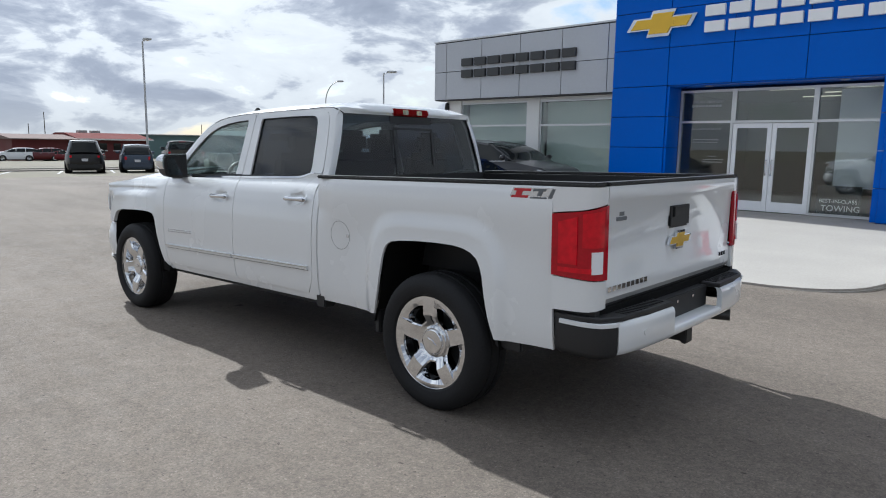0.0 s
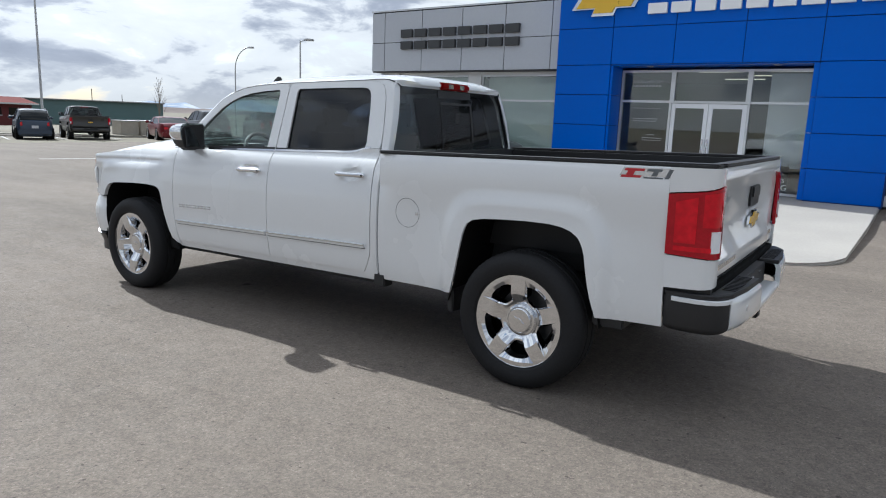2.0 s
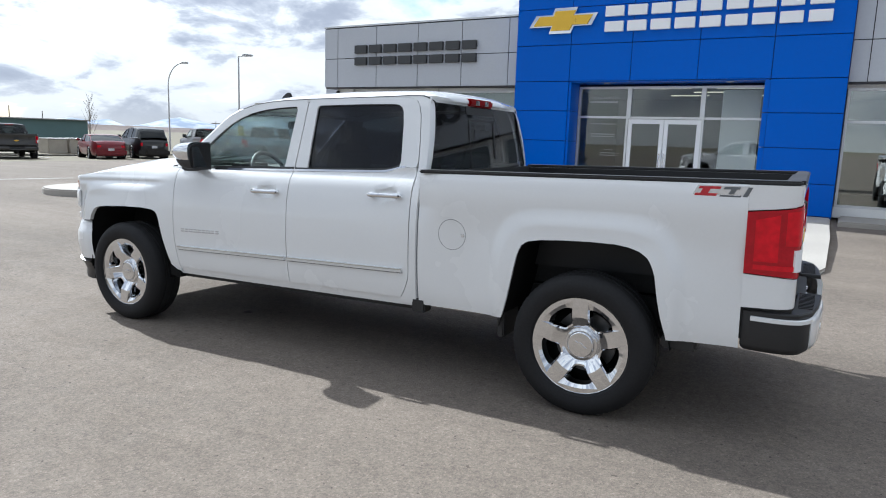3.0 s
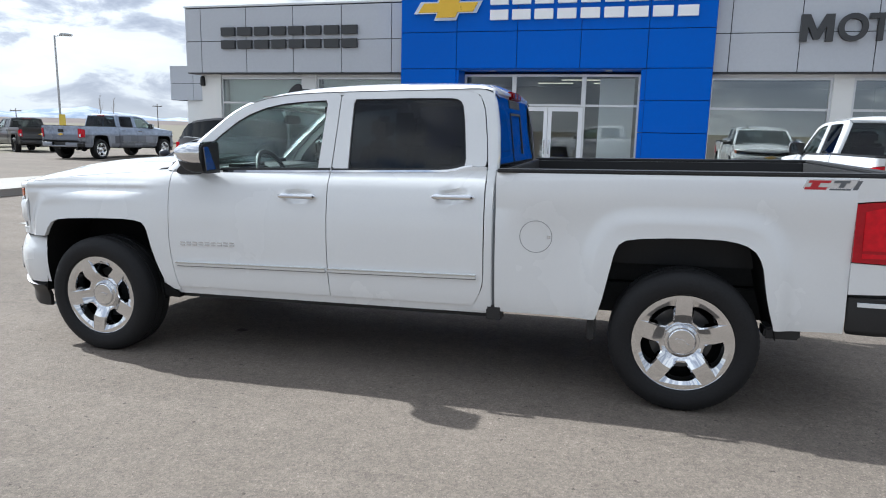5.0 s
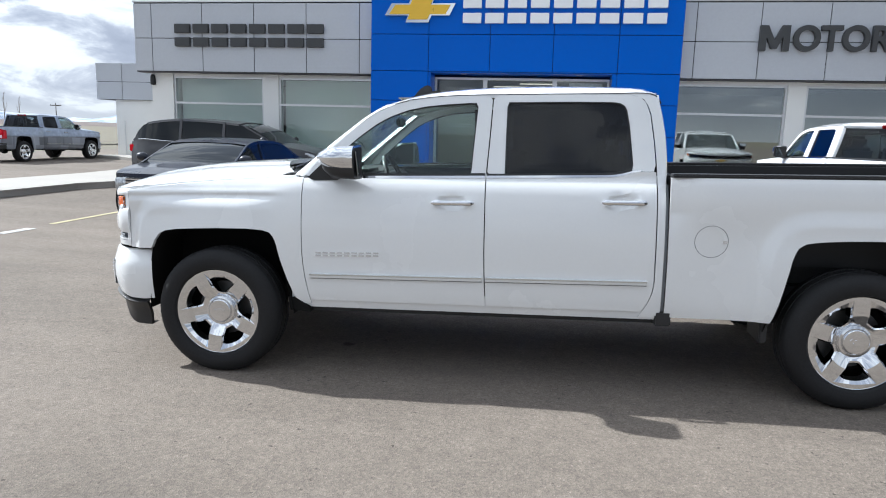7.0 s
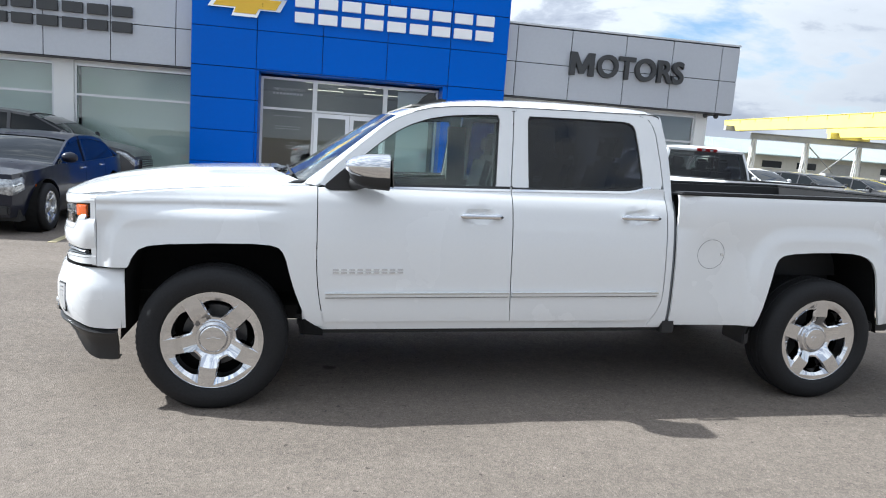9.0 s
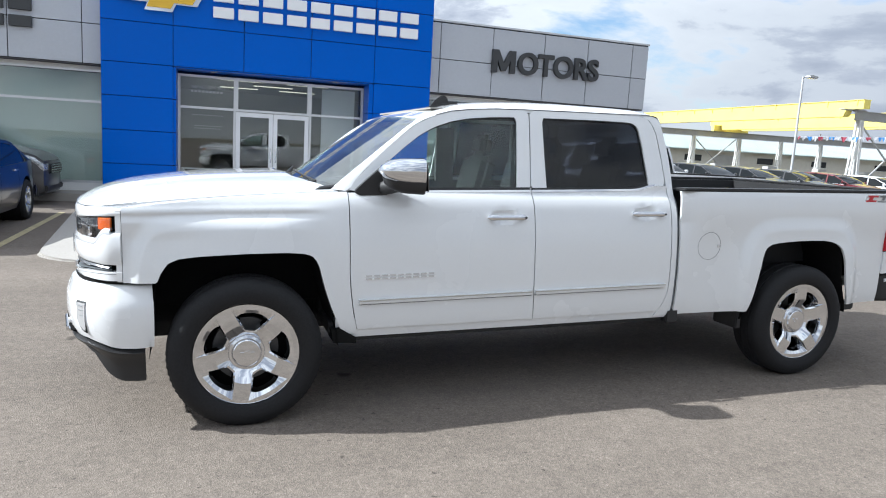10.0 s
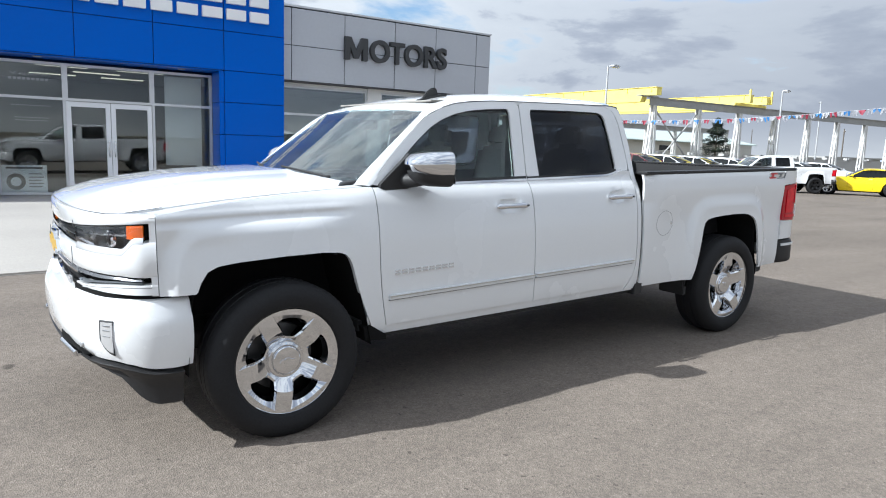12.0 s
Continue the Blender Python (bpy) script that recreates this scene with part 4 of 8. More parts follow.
def wheel(parent, u, sgn, z, chrome=None, k=1.0, out_y=0.985, turn=0.0):
    w = thing("wheel", pose(u, sgn * (out_y - 0.985 * k), z, 0, turn) @ Matrix.Diagonal((k, k, k, 1)))
    w.parent = parent
    key = (sgn, chrome.name)
    if key in WHEEL_CACHE:
        for src in WHEEL_CACHE[key]:
            o = new(src.name.split(".")[0], src.data)
            o.parent = w
            if src.get("label"):
                o["label"] = src["label"]
        return w
    y0 = 0.748
    out = []
    out.append(part("tyre", tyre_mesh(y0, sgn), RUBBER, w, "black all-season tyre", smooth=30))
    b = bmesh.new()
    lathe(b, [(0.266, sgn * (y0 + 0.225)), (0.250, sgn * (y0 + 0.205)), (0.242, sgn * (y0 + 0.19)), (0.232, sgn * (y0 + 0.15)), (0.225, sgn * (y0 + 0.04))], n=72)
    out.append(part("rim", b, chrome, w, "polished wheel rim", smooth=30))
    b = bmesh.new()
    lathe(b, [(0.2745, sgn * (y0 + 0.236)), (0.2742, sgn * (y0 + 0.250)), (0.2720, sgn * (y0 + 0.2530)), (RIM_R - 0.0005, sgn * (y0 + 0.2520)), (RIM_R - 0.003, sgn * (y0 + 0.2490))], n=96)
    out.append(part("rim_band", b, chrome, w, smooth=25))
    out.append(part("spokes", spoke_mesh(sgn, y0 + 0.252), chrome, w, "five broad polished spokes", smooth=16))
    b = bmesh.new()
    lathe(b, [(0.096, sgn * (y0 + 0.180)), (0.095, sgn * (y0 + 0.207)), (0.091, sgn * (y0 + 0.213)), (0.080, sgn * (y0 + 0.216)), (0.0775, sgn * (y0 + 0.213)), (0.075, sgn * (y0 + 0.217)), (0.072, sgn * (y0 + 0.226)), (0.068, sgn * (y0 + 0.229)), (0.040, sgn * (y0 + 0.232)), (0.0005, sgn * (y0 + 0.233))], n=48)
    cap = part("hub_cap", b, chrome, w, "round polished hub cap", smooth=30)
    out.append(cap)
    b = bmesh.new()
    pts = [(-0.040, -0.007), (-0.014, -0.007), (-0.016, -0.014), (0.010, -0.014), (0.014, -0.007), (0.034, -0.007), (0.040, 0.007), (0.014, 0.007), (0.016, 0.014), (-0.010, 0.014), (-0.014, 0.007), (-0.034, 0.007)]
    prism(b, pts, "y", sgn * (y0 + 0.229), sgn * (y0 + 0.237))
    out.append(part("cap_emblem", b, chrome, w))
    b = bmesh.new()
    lathe(b, [(0.03, sgn * (y0 + 0.13)), (0.175, sgn * (y0 + 0.13)), (0.175, sgn * (y0 + 0.10)), (0.03, sgn * (y0 + 0.10))], n=40)
    out.append(part("brake_disc", b, DISC, w, smooth=30))
    b = bmesh.new()
    lathe(b, [(0.0005, sgn * (y0 + 0.06)), (0.23, sgn * (y0 + 0.06)), (0.23, sgn * (y0 + 0.03))], n=40)
    out.append(part("wheel_back", b, LINER, w))
    WHEEL_CACHE[key] = out
    return w


def liner_mesh(k, side):
    """The dark inside of a wheel arch, a little wider than its cut."""
    bm = bmesh.new()
    c = ARCH[k][0]
    rows = []
    for u, z in ARCH_CUT[k]:
        uu, zz = c + (u - c) * 1.012, z + 0.004
        rows.append([bm.verts.new((uu, side * v, zz)) for v in (0.972, 0.80, 0.52)])
    for a, b in zip(rows, rows[1:]):
        for i in range(2):
            bm.faces.new((a[i], a[i + 1], b[i + 1], b[i]))
    bm.faces.new([r[2] for r in rows])
    return bm


def spread(a, b, n, ends=()):
    """Evenly spaced places with extra ones bunched at arch ends."""
    s = {round(a + (b - a) * i / n, 5) for i in range(n + 1)}
    for e in ends:
        for d in (0.0005, 0.001, 0.003, 0.006, 0.012, 0.02, 0.03, 0.045, 0.06, 0.08):
            for q in (e[0] + e[1] * d,):
                if a < q < b:
                    s.add(round(q, 5))
    return sorted(s)


FDOOR_IN = [(0.650, 1.287), (0.675, 1.325), (0.73, 1.385), (0.81, 1.455), (0.91, 1.538), (1.01, 1.612), (1.10, 1.660), (1.21, 1.699), (1.33, 1.723), (1.47, 1.736), (1.61, 1.743), (1.650, 1.742), (1.653, 1.72), (1.636, 1.50), (1.622, 1.308), (1.618, 1.295), (1.3, 1.292), (0.95, 1.289)]
FDOOR_OUT = [(0.560, 1.278), (0.61, 1.345), (0.73, 1.462), (0.87, 1.582), (0.99, 1.676), (1.11, 1.728), (1.23, 1.758), (1.37, 1.776), (1.54, 1.786), (1.742, 1.790), (1.732, 1.60), (1.711, 1.292), (1.3, 1.286), (0.95, 1.280)]
RDOOR_IN = [(1.828, 1.303), (1.829, 1.50), (1.833, 1.735), (1.841, 1.747), (2.22, 1.750), (2.48, 1.747), (2.530, 1.738), (2.556, 1.712), (2.575, 1.60), (2.594, 1.40), (2.598, 1.358), (2.588, 1.340), (2.51, 1.322), (2.37, 1.312), (2.12, 1.307)]
RDOOR_OUT = [(1.719, 1.294), (1.739, 1.60), (1.749, 1.790), (2.13, 1.793), (2.48, 1.791), (2.585, 1.788), (2.632, 1.778), (2.665, 1.752), (2.694, 1.67), (2.716, 1.50), (2.729, 1.334), (2.62, 1.334), (2.50, 1.308), (2.32, 1.299), (2.02, 1.295)]


def pickup(label, m, paint, group="", chrome=CHROME, hero=True, name="pickup_truck", badge=True):
    T = thing(name, m, label, "pickup truck", group)

    def p(nm, bm, mat, lab="", par=None, smooth=35, shadow=True):
        return part(nm, bm, mat, par or T, lab, None if par else BODY, smooth, shadow)

    arch_ends = [(-0.47, 1), (ARCH_CUT[0][-1][0], -1)]
    arch_ends_r = [(ARCH_CUT[1][0][0], 1), (ARCH_CUT[1][-1][0], -1)]
    for s in (-1, 1):
        # wing
        us = spread(-0.602, 0.5545, 112, arch_ends)

        def fen_bottom(u):
            a = arch_z(u, 0)
            if u < ARCH[0][0]:
                return max(a, 0.812)
            return max(a, 0.470)
        p("front_fender", side_panel(us, fen_bottom, fender_top, 60, hw, s, shift=edge_shift), paint)
        # doors
        fd = p("front_door", side_panel(spread(0.560, 1.7115, 56), lambda u: 0.496, belt, 44, door_hw, s, shift=edge_shift), paint)
        rd = p("rear_door", side_panel(spread(1.718, 2.729, 50), lambda u: 0.496, belt, 44, door_hw, s, shift=edge_shift), paint)
        for d, inn, out, mat, lab in ((fd, FDOOR_IN, FDOOR_OUT, CARGLASS, "green-tinted side glass"), (rd, RDOOR_IN, RDOOR_OUT, DARKGLASS, "black privacy glass")):
            i2, o2 = fan_match(inn, out)
            p("window_frame", ring_panel(o2, i2, s), paint, "white upper door frame", d)
            b = bmesh.new()
            mid = [(sum(q[0] for q in i2) / len(i2), sum(q[1] for q in i2) / len(i2))]
            g0 = [b.verts.new((u, s * (upper_hw(z) - 0.017), z)) for u, z in i2]
            f0 = b.faces.new(g0)
            r = bmesh.ops.extrude_face_region(b, geom=[f0])
            for g in r["geom"]:
                if isinstance(g, bmesh.types.BMVert):
                    g.co.y -= s * 0.005
            p("window_glass", b, mat, lab, d, shadow=mat is DARKGLASS)
            # black seal round the glass
            seal_in = [(c0 + (mid[0][0] - c0) * 0.018, c1 + (mid[0][1] - c1) * 0.035) for c0, c1 in i2]
            p("window_seal", ring_panel(i2, seal_in, s, 0.004, off=-0.012), BLACK, "", d)
        for uu in (1.715, 2.734):
            p("belt_filler", boxed(uu - 0.02, uu + 0.02, min(s * 0.845, s * 0.862), max(s * 0.845, s * 0.862), 1.25, 1.31), paint, smooth=None)
        # bright strip under the windows
        p("belt_trim", side_panel(spread(0.94, 1.709, 14), lambda u: belt(u) - 0.003, lambda u: belt(u) + 0.011, 1, lambda u, z: upper_hw(z) + 0.008, s, 0.012), chrome, "bright strip", fd)
        p("belt_seal", side_panel(spread(0.92, 1.709, 14), lambda u: belt(u) + 0.0095, lambda u: belt(u) + 0.026, 1, lambda u, z: upper_hw(z) + 0.004, s, 0.010), BLACK, "black belt seal", fd)
        p("belt_seal", side_panel(spread(1.720, 2.59, 18), lambda u: belt(u) + 0.0095, lambda u: belt(u) + 0.022, 1, lambda u, z: upper_hw(z) + 0.004, s, 0.010), BLACK, "black belt seal", rd)
        p("belt_trim", side_panel(spread(1.720, 2.64, 18), lambda u: belt(u) - 0.003, lambda u: belt(u) + 0.011, 1, lambda u, z: upper_hw(z) + 0.008, s, 0.012), chrome, "bright strip", rd)
        # door mouldings
        for d, a, e in ((fd, 0.590, 1.684), (rd, 1.706, 2.670)):
            p("moulding", side_panel(spread(a, e, 10), lambda u: 0.642 + 0.0085 * u, lambda u: 0.668 + 0.0085 * u, 3, lambda u, z: hw(u, z) + 0.020 - 0.5 * max(0, 0.650 + 0.0085 * u - z), s, 0.02, shift=lambda u, z: 0.02), paint, "", d)
            # dark line painted under the moulding for its shadow
            p("moulding_shade", side_panel(spread(a, e, 10), lambda u: 0.635 + 0.0085 * u, lambda u: 0.6425 + 0.0085 * u, 1, lambda u, z: hw(u, z) + 0.003, s, 0.003, shift=lambda u, z: 0.02), BADGE_GREY, "", d)
            p("moulding_strip", side_panel(spread(a, e, 10), lambda u: 0.659 + 0.0085 * u, lambda u: 0.666 + 0.0085 * u, 1, lambda u, z: hw(u, z) + 0.023, s, 0.006, shift=lambda u, z: 0.02), STRIP, "thin beige strip", d)
        # handles with a shallow cup behind
        for d, u0, z0 in ((fd, 1.518, 1.136), (rd, 2.542, 1.154)):
            b = bmesh.new()
            y = hw(u0, z0)
            rings = []
            for i in range(17):
                q = -0.132 + 0.264 * i / 16
                fat = (1 - abs(q / 0.1335) ** 8) ** 0.5
                hh = 0.0185 * fat * (1.0 if abs(q) > 0.07 else 0.88)
                rings.append([b.verts.new((u0 + q, s * (y + 0.026 + 0.003 * (1 - (q / 0.132) ** 2) + 0.012 * fat * math.cos(a)), z0 + hh * math.sin(a))) for a in np.linspace(0, 2 * math.pi, 14, endpoint=False)])
            for r0, r1 in zip(rings, rings[1:]):
                for i in range(14):
                    b.faces.new((r0[i], r0[(i + 1) % 14], r1[(i + 1) % 14], r1[i]))
            b.faces.new(rings[0])
            b.faces.new(rings[-1])
            cyl(b, (u0 - 0.10, s * (y - 0.02), z0), (u0 - 0.10, s * (y + 0.02), z0), 0.015, n=10)
            cyl(b, (u0 + 0.10, s * (y - 0.02), z0), (u0 + 0.10, s * (y + 0.02), z0), 0.017, n=10)
            p("door_handle", b, chrome, "chrome handle", d)
            p("key_lock", cyl(bmesh.new(), (u0 + 0.118, s * (y + 0.036), z0), (u0 + 0.118, s * (y + 0.0405), z0), 0.007, n=10), BLACK, "", d)
        # plain bars for the model name on the door
        if badge:
            for i in range(9):
                u0 = 0.650 + i * 0.0466
                y = hw(u0, 0.80)
                bz = 0.787 + 0.006 * i / 9
                b = boxed(u0, u0 + 0.033, s * (y - 0.002), s * (y + 0.006), bz, bz + 0.009)
                box(b, u0, u0 + 0.033, s * (y - 0.002), s * (y + 0.006), bz + 0.017, bz + 0.026)
                p("badge_bar", b, BADGE_GREY if chrome is None else TRIM, "", fd, smooth=None)
        # mirror
        mir = thing("door_mirror", BODY)
        mir.parent = T
        b = bmesh.new()
        prism(b, [(0.60, 1.29), (0.66, 1.345), (0.79, 1.46), (0.80, 1.30), (0.78, 1.262), (0.63, 1.258), (0.60, 1.27)], "y", s * 0.868, s * 0.898)
        part("mirror_base", b, BLACK, mir, "black sail panel", smooth=35)
        b = bmesh.new()
        cyl(b, (0.76, s * 0.87, 1.305), (0.82, s * 0.99, 1.320), 0.045, 0.036, n=14)
        part("mirror_arm", b, BLACK, mir, smooth=40)

        def shell(zlo, zhi, y0, y1, grow=0.0, base=0.845):
            bb = bmesh.new()
            rws = []
            for k in range(9):
                t = 1 - (1 - k / 8) ** 1.6
                y = y0 + (y1 - y0) * t
                e = clamp((t - 0.40) / 0.60)
                sq = (1 - 0.985 * e ** 3) ** 0.45 * (1 - 0.18 * (1 - t) ** 3)
                sz = (1 - 0.97 * e ** 5) ** 0.30
                row = []
                for j in range(9):
                    a = math.pi * j / 8
                    uu = base - (0.165 + grow - (0.845 - base)) * math.sin(a) ** 0.7 * sq
                    zz = (zlo + zhi) / 2 - (zhi - zlo) / 2 * math.cos(a) * sz
                    row.append(bb.verts.new((uu, s * y, zz)))
                rws.append(row)
            for a0, a1 in zip(rws, rws[1:]):
                for j in range(8):
                    bb.faces.new((a0[j], a0[j + 1], a1[j + 1], a1[j]))
            for row in (rws[0], rws[-1]):
                bb.faces.new(row)
            bb.faces.new([r[0] for r in rws] + [r[-1] for r in reversed(rws)])
            return bb
        part("mirror_case", shell(1.276, 1.468, 0.920, 1.122, -0.035, 0.945), BLACK, mir, "black mirror case", smooth=40)
        part("mirror_cap", shell(1.330, 1.480, 0.922, 1.135, -0.010, 0.940), chrome, mir, "chrome mirror cap", smooth=40)
        b = boxed(-0.003, 0.003, -0.082, 0.082, -0.075, 0.075, bevel=0.002)
        bmesh.ops.transform(b, matrix=pose(0.946, s * 1.022, 1.372, 0, -5, -s * 10), verts=b.verts)
        part("mirror_glass", b, MIRROR_DARK, mir, "dark mirror glass")
        # sill
        p("rocker_panel", side_panel(spread(0.48, 2.77, 20), lambda u: 0.445, lambda u: 0.56, 4, lambda u, z: hw(u if u > 0.55 else 0.55, z) - 0.010, s, 0.06), paint)
        p("sill_underside", side_panel(spread(0.48, 2.77, 8), lambda u: 0.415, lambda u: 0.455, 1, lambda u, z: 0.90, s, 0.4), UNDER)
        # cab rear corner
        b = bmesh.new()
        grid = []
        for k in range(22):
            z = 0.46 + (1.793 - 0.46) * (1 - (1 - k / 21) ** 1.25)
            y = smooth_curve(z, CAB_HW) if z < 1.285 else upper_hw(z)
            back = interp(z, [(0.46, 2.786), (1.20, 2.788), (1.366, 2.798), (1.548, 2.787), (1.682, 2.765), (1.74, 2.752), (1.775, 2.737), (1.793, 2.718)])
            rd_ = 0.0
            fwd = 2.736 + edge_shift(2.729, z) if z < 1.34 else interp(z, [(1.34, 2.736), (1.50, 2.723), (1.67, 2.701), (1.752, 2.672), (1.778, 2.639), (1.789, 2.600), (1.800, 2.570)])
            wy = 0.832 - 0.302 * (z - 1.30) if z > 1.30 else y - 0.10
            up_ = (0, 0, 0, 0.001, 0.003, 0.005) if k == 21 else (0,) * 6
            row = [b.verts.new((q[0], q[1], q[2] + dz)) for dz, q in zip(up_, ((fwd, s * y, z), (max(fwd + 0.004, back - rd_ - 0.022), s * (y - 0.001), z), (back - rd_ - 0.007, s * (y - 0.005), z), (back - rd_, s * (y - 0.018), z), (back - rd_ * 0.6 + 0.002, s * max(wy + 0.006, y - 0.05), z), (back - rd_ * 0.2 + 0.003, s * max(wy, y - 0.12), z)))]
            grid.append(row)
        for a0, a1 in zip(grid, grid[1:]):
            for j in range(5):
                b.faces.new((a0[j], a0[j + 1], a1[j + 1], a1[j]))
        p("cab_pillar", turn_edge(b, Vector((0, -s * 0.02, 0))), paint, "white rear cab pillar", smooth=40)
        # windscreen pillar
        b = bmesh.new()
        grid = []
        for k in range(15):
            t = k / 14
            u1 = 0.52 + 0.70 * t
            ou = interp(t, [(0, 0.545), (0.12, 0.60), (0.36, 0.72), (0.60, 0.86), (0.80, 0.98), (1.0, 1.12)])
            oz = smooth_curve(ou, [(q[0], q[1] + 0.002) for q in FDOOR_OUT[:9]])
            wu = 0.468 + (1.022 - 0.468) * t
            wz = 1.284 + (1.715 - 1.284) * (t ** 0.96)
            wv = 0.817 + (0.682 - 0.817) * t
            o = Vector((ou, upper_hw(oz) - 0.001, oz))
            w_ = Vector((wu, wv, wz))
            mid_ = o.lerp(w_, 0.5) + Vector((-0.010, 0.010, 0.008))
            grid.append([b.verts.new((q.x, s * q.y, q.z)) for q in (o, o.lerp(mid_, 0.5) + Vector((-0.002, 0.003, 0.002)), mid_, w_)])
        for a0, a1 in zip(grid, grid[1:]):
            for j in range(3):
                b.faces.new((a0[j], a0[j + 1], a1[j + 1], a1[j]))
        p("windscreen_pillar", turn_edge(b, Vector((0.01, -s * 0.02, -0.01))), paint, smooth=50)
        # bed side, its round rear corner and the lamp
        us = spread(2.803, 4.700, 130, arch_ends_r)
        bs = p("bed_side", side_panel(us, lambda u: max(arch_z(u, 1), 0.465 if u < 3.87 else 0.470), lambda u: 1.305, 56, hw, s, 0.016), paint, "white cargo bed side")

        def corner(zl, zh, rows, inset=0.0, plan=None):
            base = plan or [(4.7005, 0.980), (4.76, 0.982), (4.83, 0.984), (4.88, 0.982), (4.912, 0.971), (4.932, 0.948), (4.940, 0.910), (4.940, 0.862)]
            pl = [(u, s * v) for u, v in base]
            pl = pl if s < 0 else pl[::-1]
            zz = []
            for k in range(rows + 1):
                t = k / rows
                fl, fh = (zl if callable(zl) else (lambda q, c=zl: c)), (zh if callable(zh) else (lambda q, c=zh: c))
                zz.append((lambda q, t=t, fl=fl, fh=fh: fl(q if s < 0 else 1 - q) * (1 - t) + fh(q if s < 0 else 1 - q) * t, inset))
            return wrap(pl, zz, 0.02)
        low = lambda q: 0.868 - 0.018 * q
        high = lambda q: 1.172 + 0.045 * q
        p("bed_corner", corner(lambda q: 0.692 + 0.016 * q, lambda q: low(q) - 0.006, 5), paint)
        p("bed_corner", corner(lambda q: high(q) + 0.006, 1.305, 4), paint)
        tl = p("tail_lamp", corner(low, high, 8, -0.006), REDDARK, "red tail lamp")
        # two bright bowls, one over the other, beside a darker band, and the clear reversing lens
        outer_ = [(4.742, 0.9835), (4.78, 0.985), (4.82, 0.9855), (4.850, 0.9850)]
        inner = [(4.876, 0.9825), (4.900, 0.977), (4.918, 0.968), (4.930, 0.952), (4.937, 0.930), (4.9385, 0.905)]
        p("lamp_lens", corner(lambda q: 0.930, lambda q: 1.135 + 0.03 * q, 6, -0.010, outer_), REDLENS, "bright red lens", tl)
        p("lamp_lens", corner(lambda q: 1.015, lambda q: 1.178 + 0.018 * q, 6, -0.010, inner), REDLENS, "bright red lens", tl)
        p("lamp_rib", corner(lambda q: 0.890, lambda q: 0.915, 2, -0.010, outer_ + inner), REDLENS, "", tl)
        p("reverse_lens", corner(lambda q: 0.888, lambda q: 0.995, 2, -0.0155, [(4.915, 0.9695), (4.926, 0.9575), (4.934, 0.9385), (4.9375, 0.918)]), LETTER_WHITE, "white reversing lens", tl)
        # added grey strip gives the open gap behind the cab its shade
        b = bmesh.new()
        seal = []
        for k in range(25):
            z = 0.49 + 0.77 * k / 24
            w_ = min(hw(2.74, z), hw(2.81, z)) - 0.016
            seal.append([b.verts.new((u, s * v, z)) for u, v in ((2.770, 0.80), (2.772, w_), (2.799, w_), (2.801, 0.80))])
        for q0, q1 in zip(seal, seal[1:]):
            for j in range(3):
                b.faces.new((q0[j], q0[j + 1], q1[j + 1], q1[j]))
        p("gap_shade", b, BADGE_GREY, "grey strip for the shade between cab and bed", smooth=50)
        # bed rail cap and inner wall
        p("bed_rail", boxed(2.805, 4.93, min(s * 0.845, s * 0.968), max(s * 0.845, s * 0.960), 1.306, 1.327, bevel=0.008), BLACK, "black bed rail cap")
        p("bed_wall", boxed(2.81, 4.90, min(s * 0.80, s * 0.85), max(s * 0.80, s * 0.85), 0.985, 1.306), BLACK)
        if s < 0:
            b = bmesh.new()
            loops = []
            for r, off in ((0.0925, 0.0004), (0.0930, 0.0010), (0.0950, 0.0010), (0.0955, 0.0004)):
                loops.append([b.verts.new((3.045 + r * math.cos(2 * math.pi * i / 48), -(hw(3.045 + r * math.cos(2 * math.pi * i / 48), 0.936 + r * math.sin(2 * math.pi * i / 48)) + off), 0.936 + r * math.sin(2 * math.pi * i / 48))) for i in range(48)])
            for l0, l1 in zip(loops, loops[1:]):
                for i in range(48):
                    b.faces.new((l0[i], l0[(i + 1) % 48], l1[(i + 1) % 48], l1[i]))
            p("fuel_flap_seam", b, BADGE_GREY, "round seam of the fuel flap", bs)
            p("fuel_latch", boxed(3.110, 3.130, -hw(3.045, 0.936) - 0.004, -hw(3.045, 0.936) + 0.01, 0.926, 0.944), TRIM, "", bs)
        if badge:
            # red and grey slanted bars for the trim badge
            y = hw(4.6, 1.27)
            def slant(a, e, z0, z1, mat, off):
                bb = bmesh.new()
                k = 0.5
                prism(bb, [(a + k * z0, 1.238 + z0), (e + k * z0, 1.238 + z0), (e + k * z1, 1.238 + z1), (a + k * z1, 1.238 + z1)], "y", s * (y - 0.003), s * (y + off))
                p("badge_bar", bb, mat, "", bs, smooth=None)
            slant(4.430, 4.722, 0.0, 0.058, TRIM, 0.003)
            slant(4.442, 4.545, 0.040, 0.053, BADGE_RED, 0.005)
            slant(4.462, 4.500, 0.018, 0.040, BADGE_RED, 0.005)
            slant(4.440, 4.545, 0.005, 0.018, BADGE_RED, 0.005)
            slant(4.560, 4.635, 0.040, 0.053, BADGE_GREY, 0.005)
            slant(4.596, 4.622, 0.016, 0.040, BADGE_GREY, 0.005)
            slant(4.668, 4.690, 0.005, 0.053, BADGE_GREY, 0.005)
            slant(4.560, 4.660, 0.003, 0.011, BADGE_GREY, 0.005)
        # arch liners, flaps
        for k in (0, 1):
            p("arch_liner", liner_mesh(k, s), LINER, smooth=40)
        b = bmesh.new()
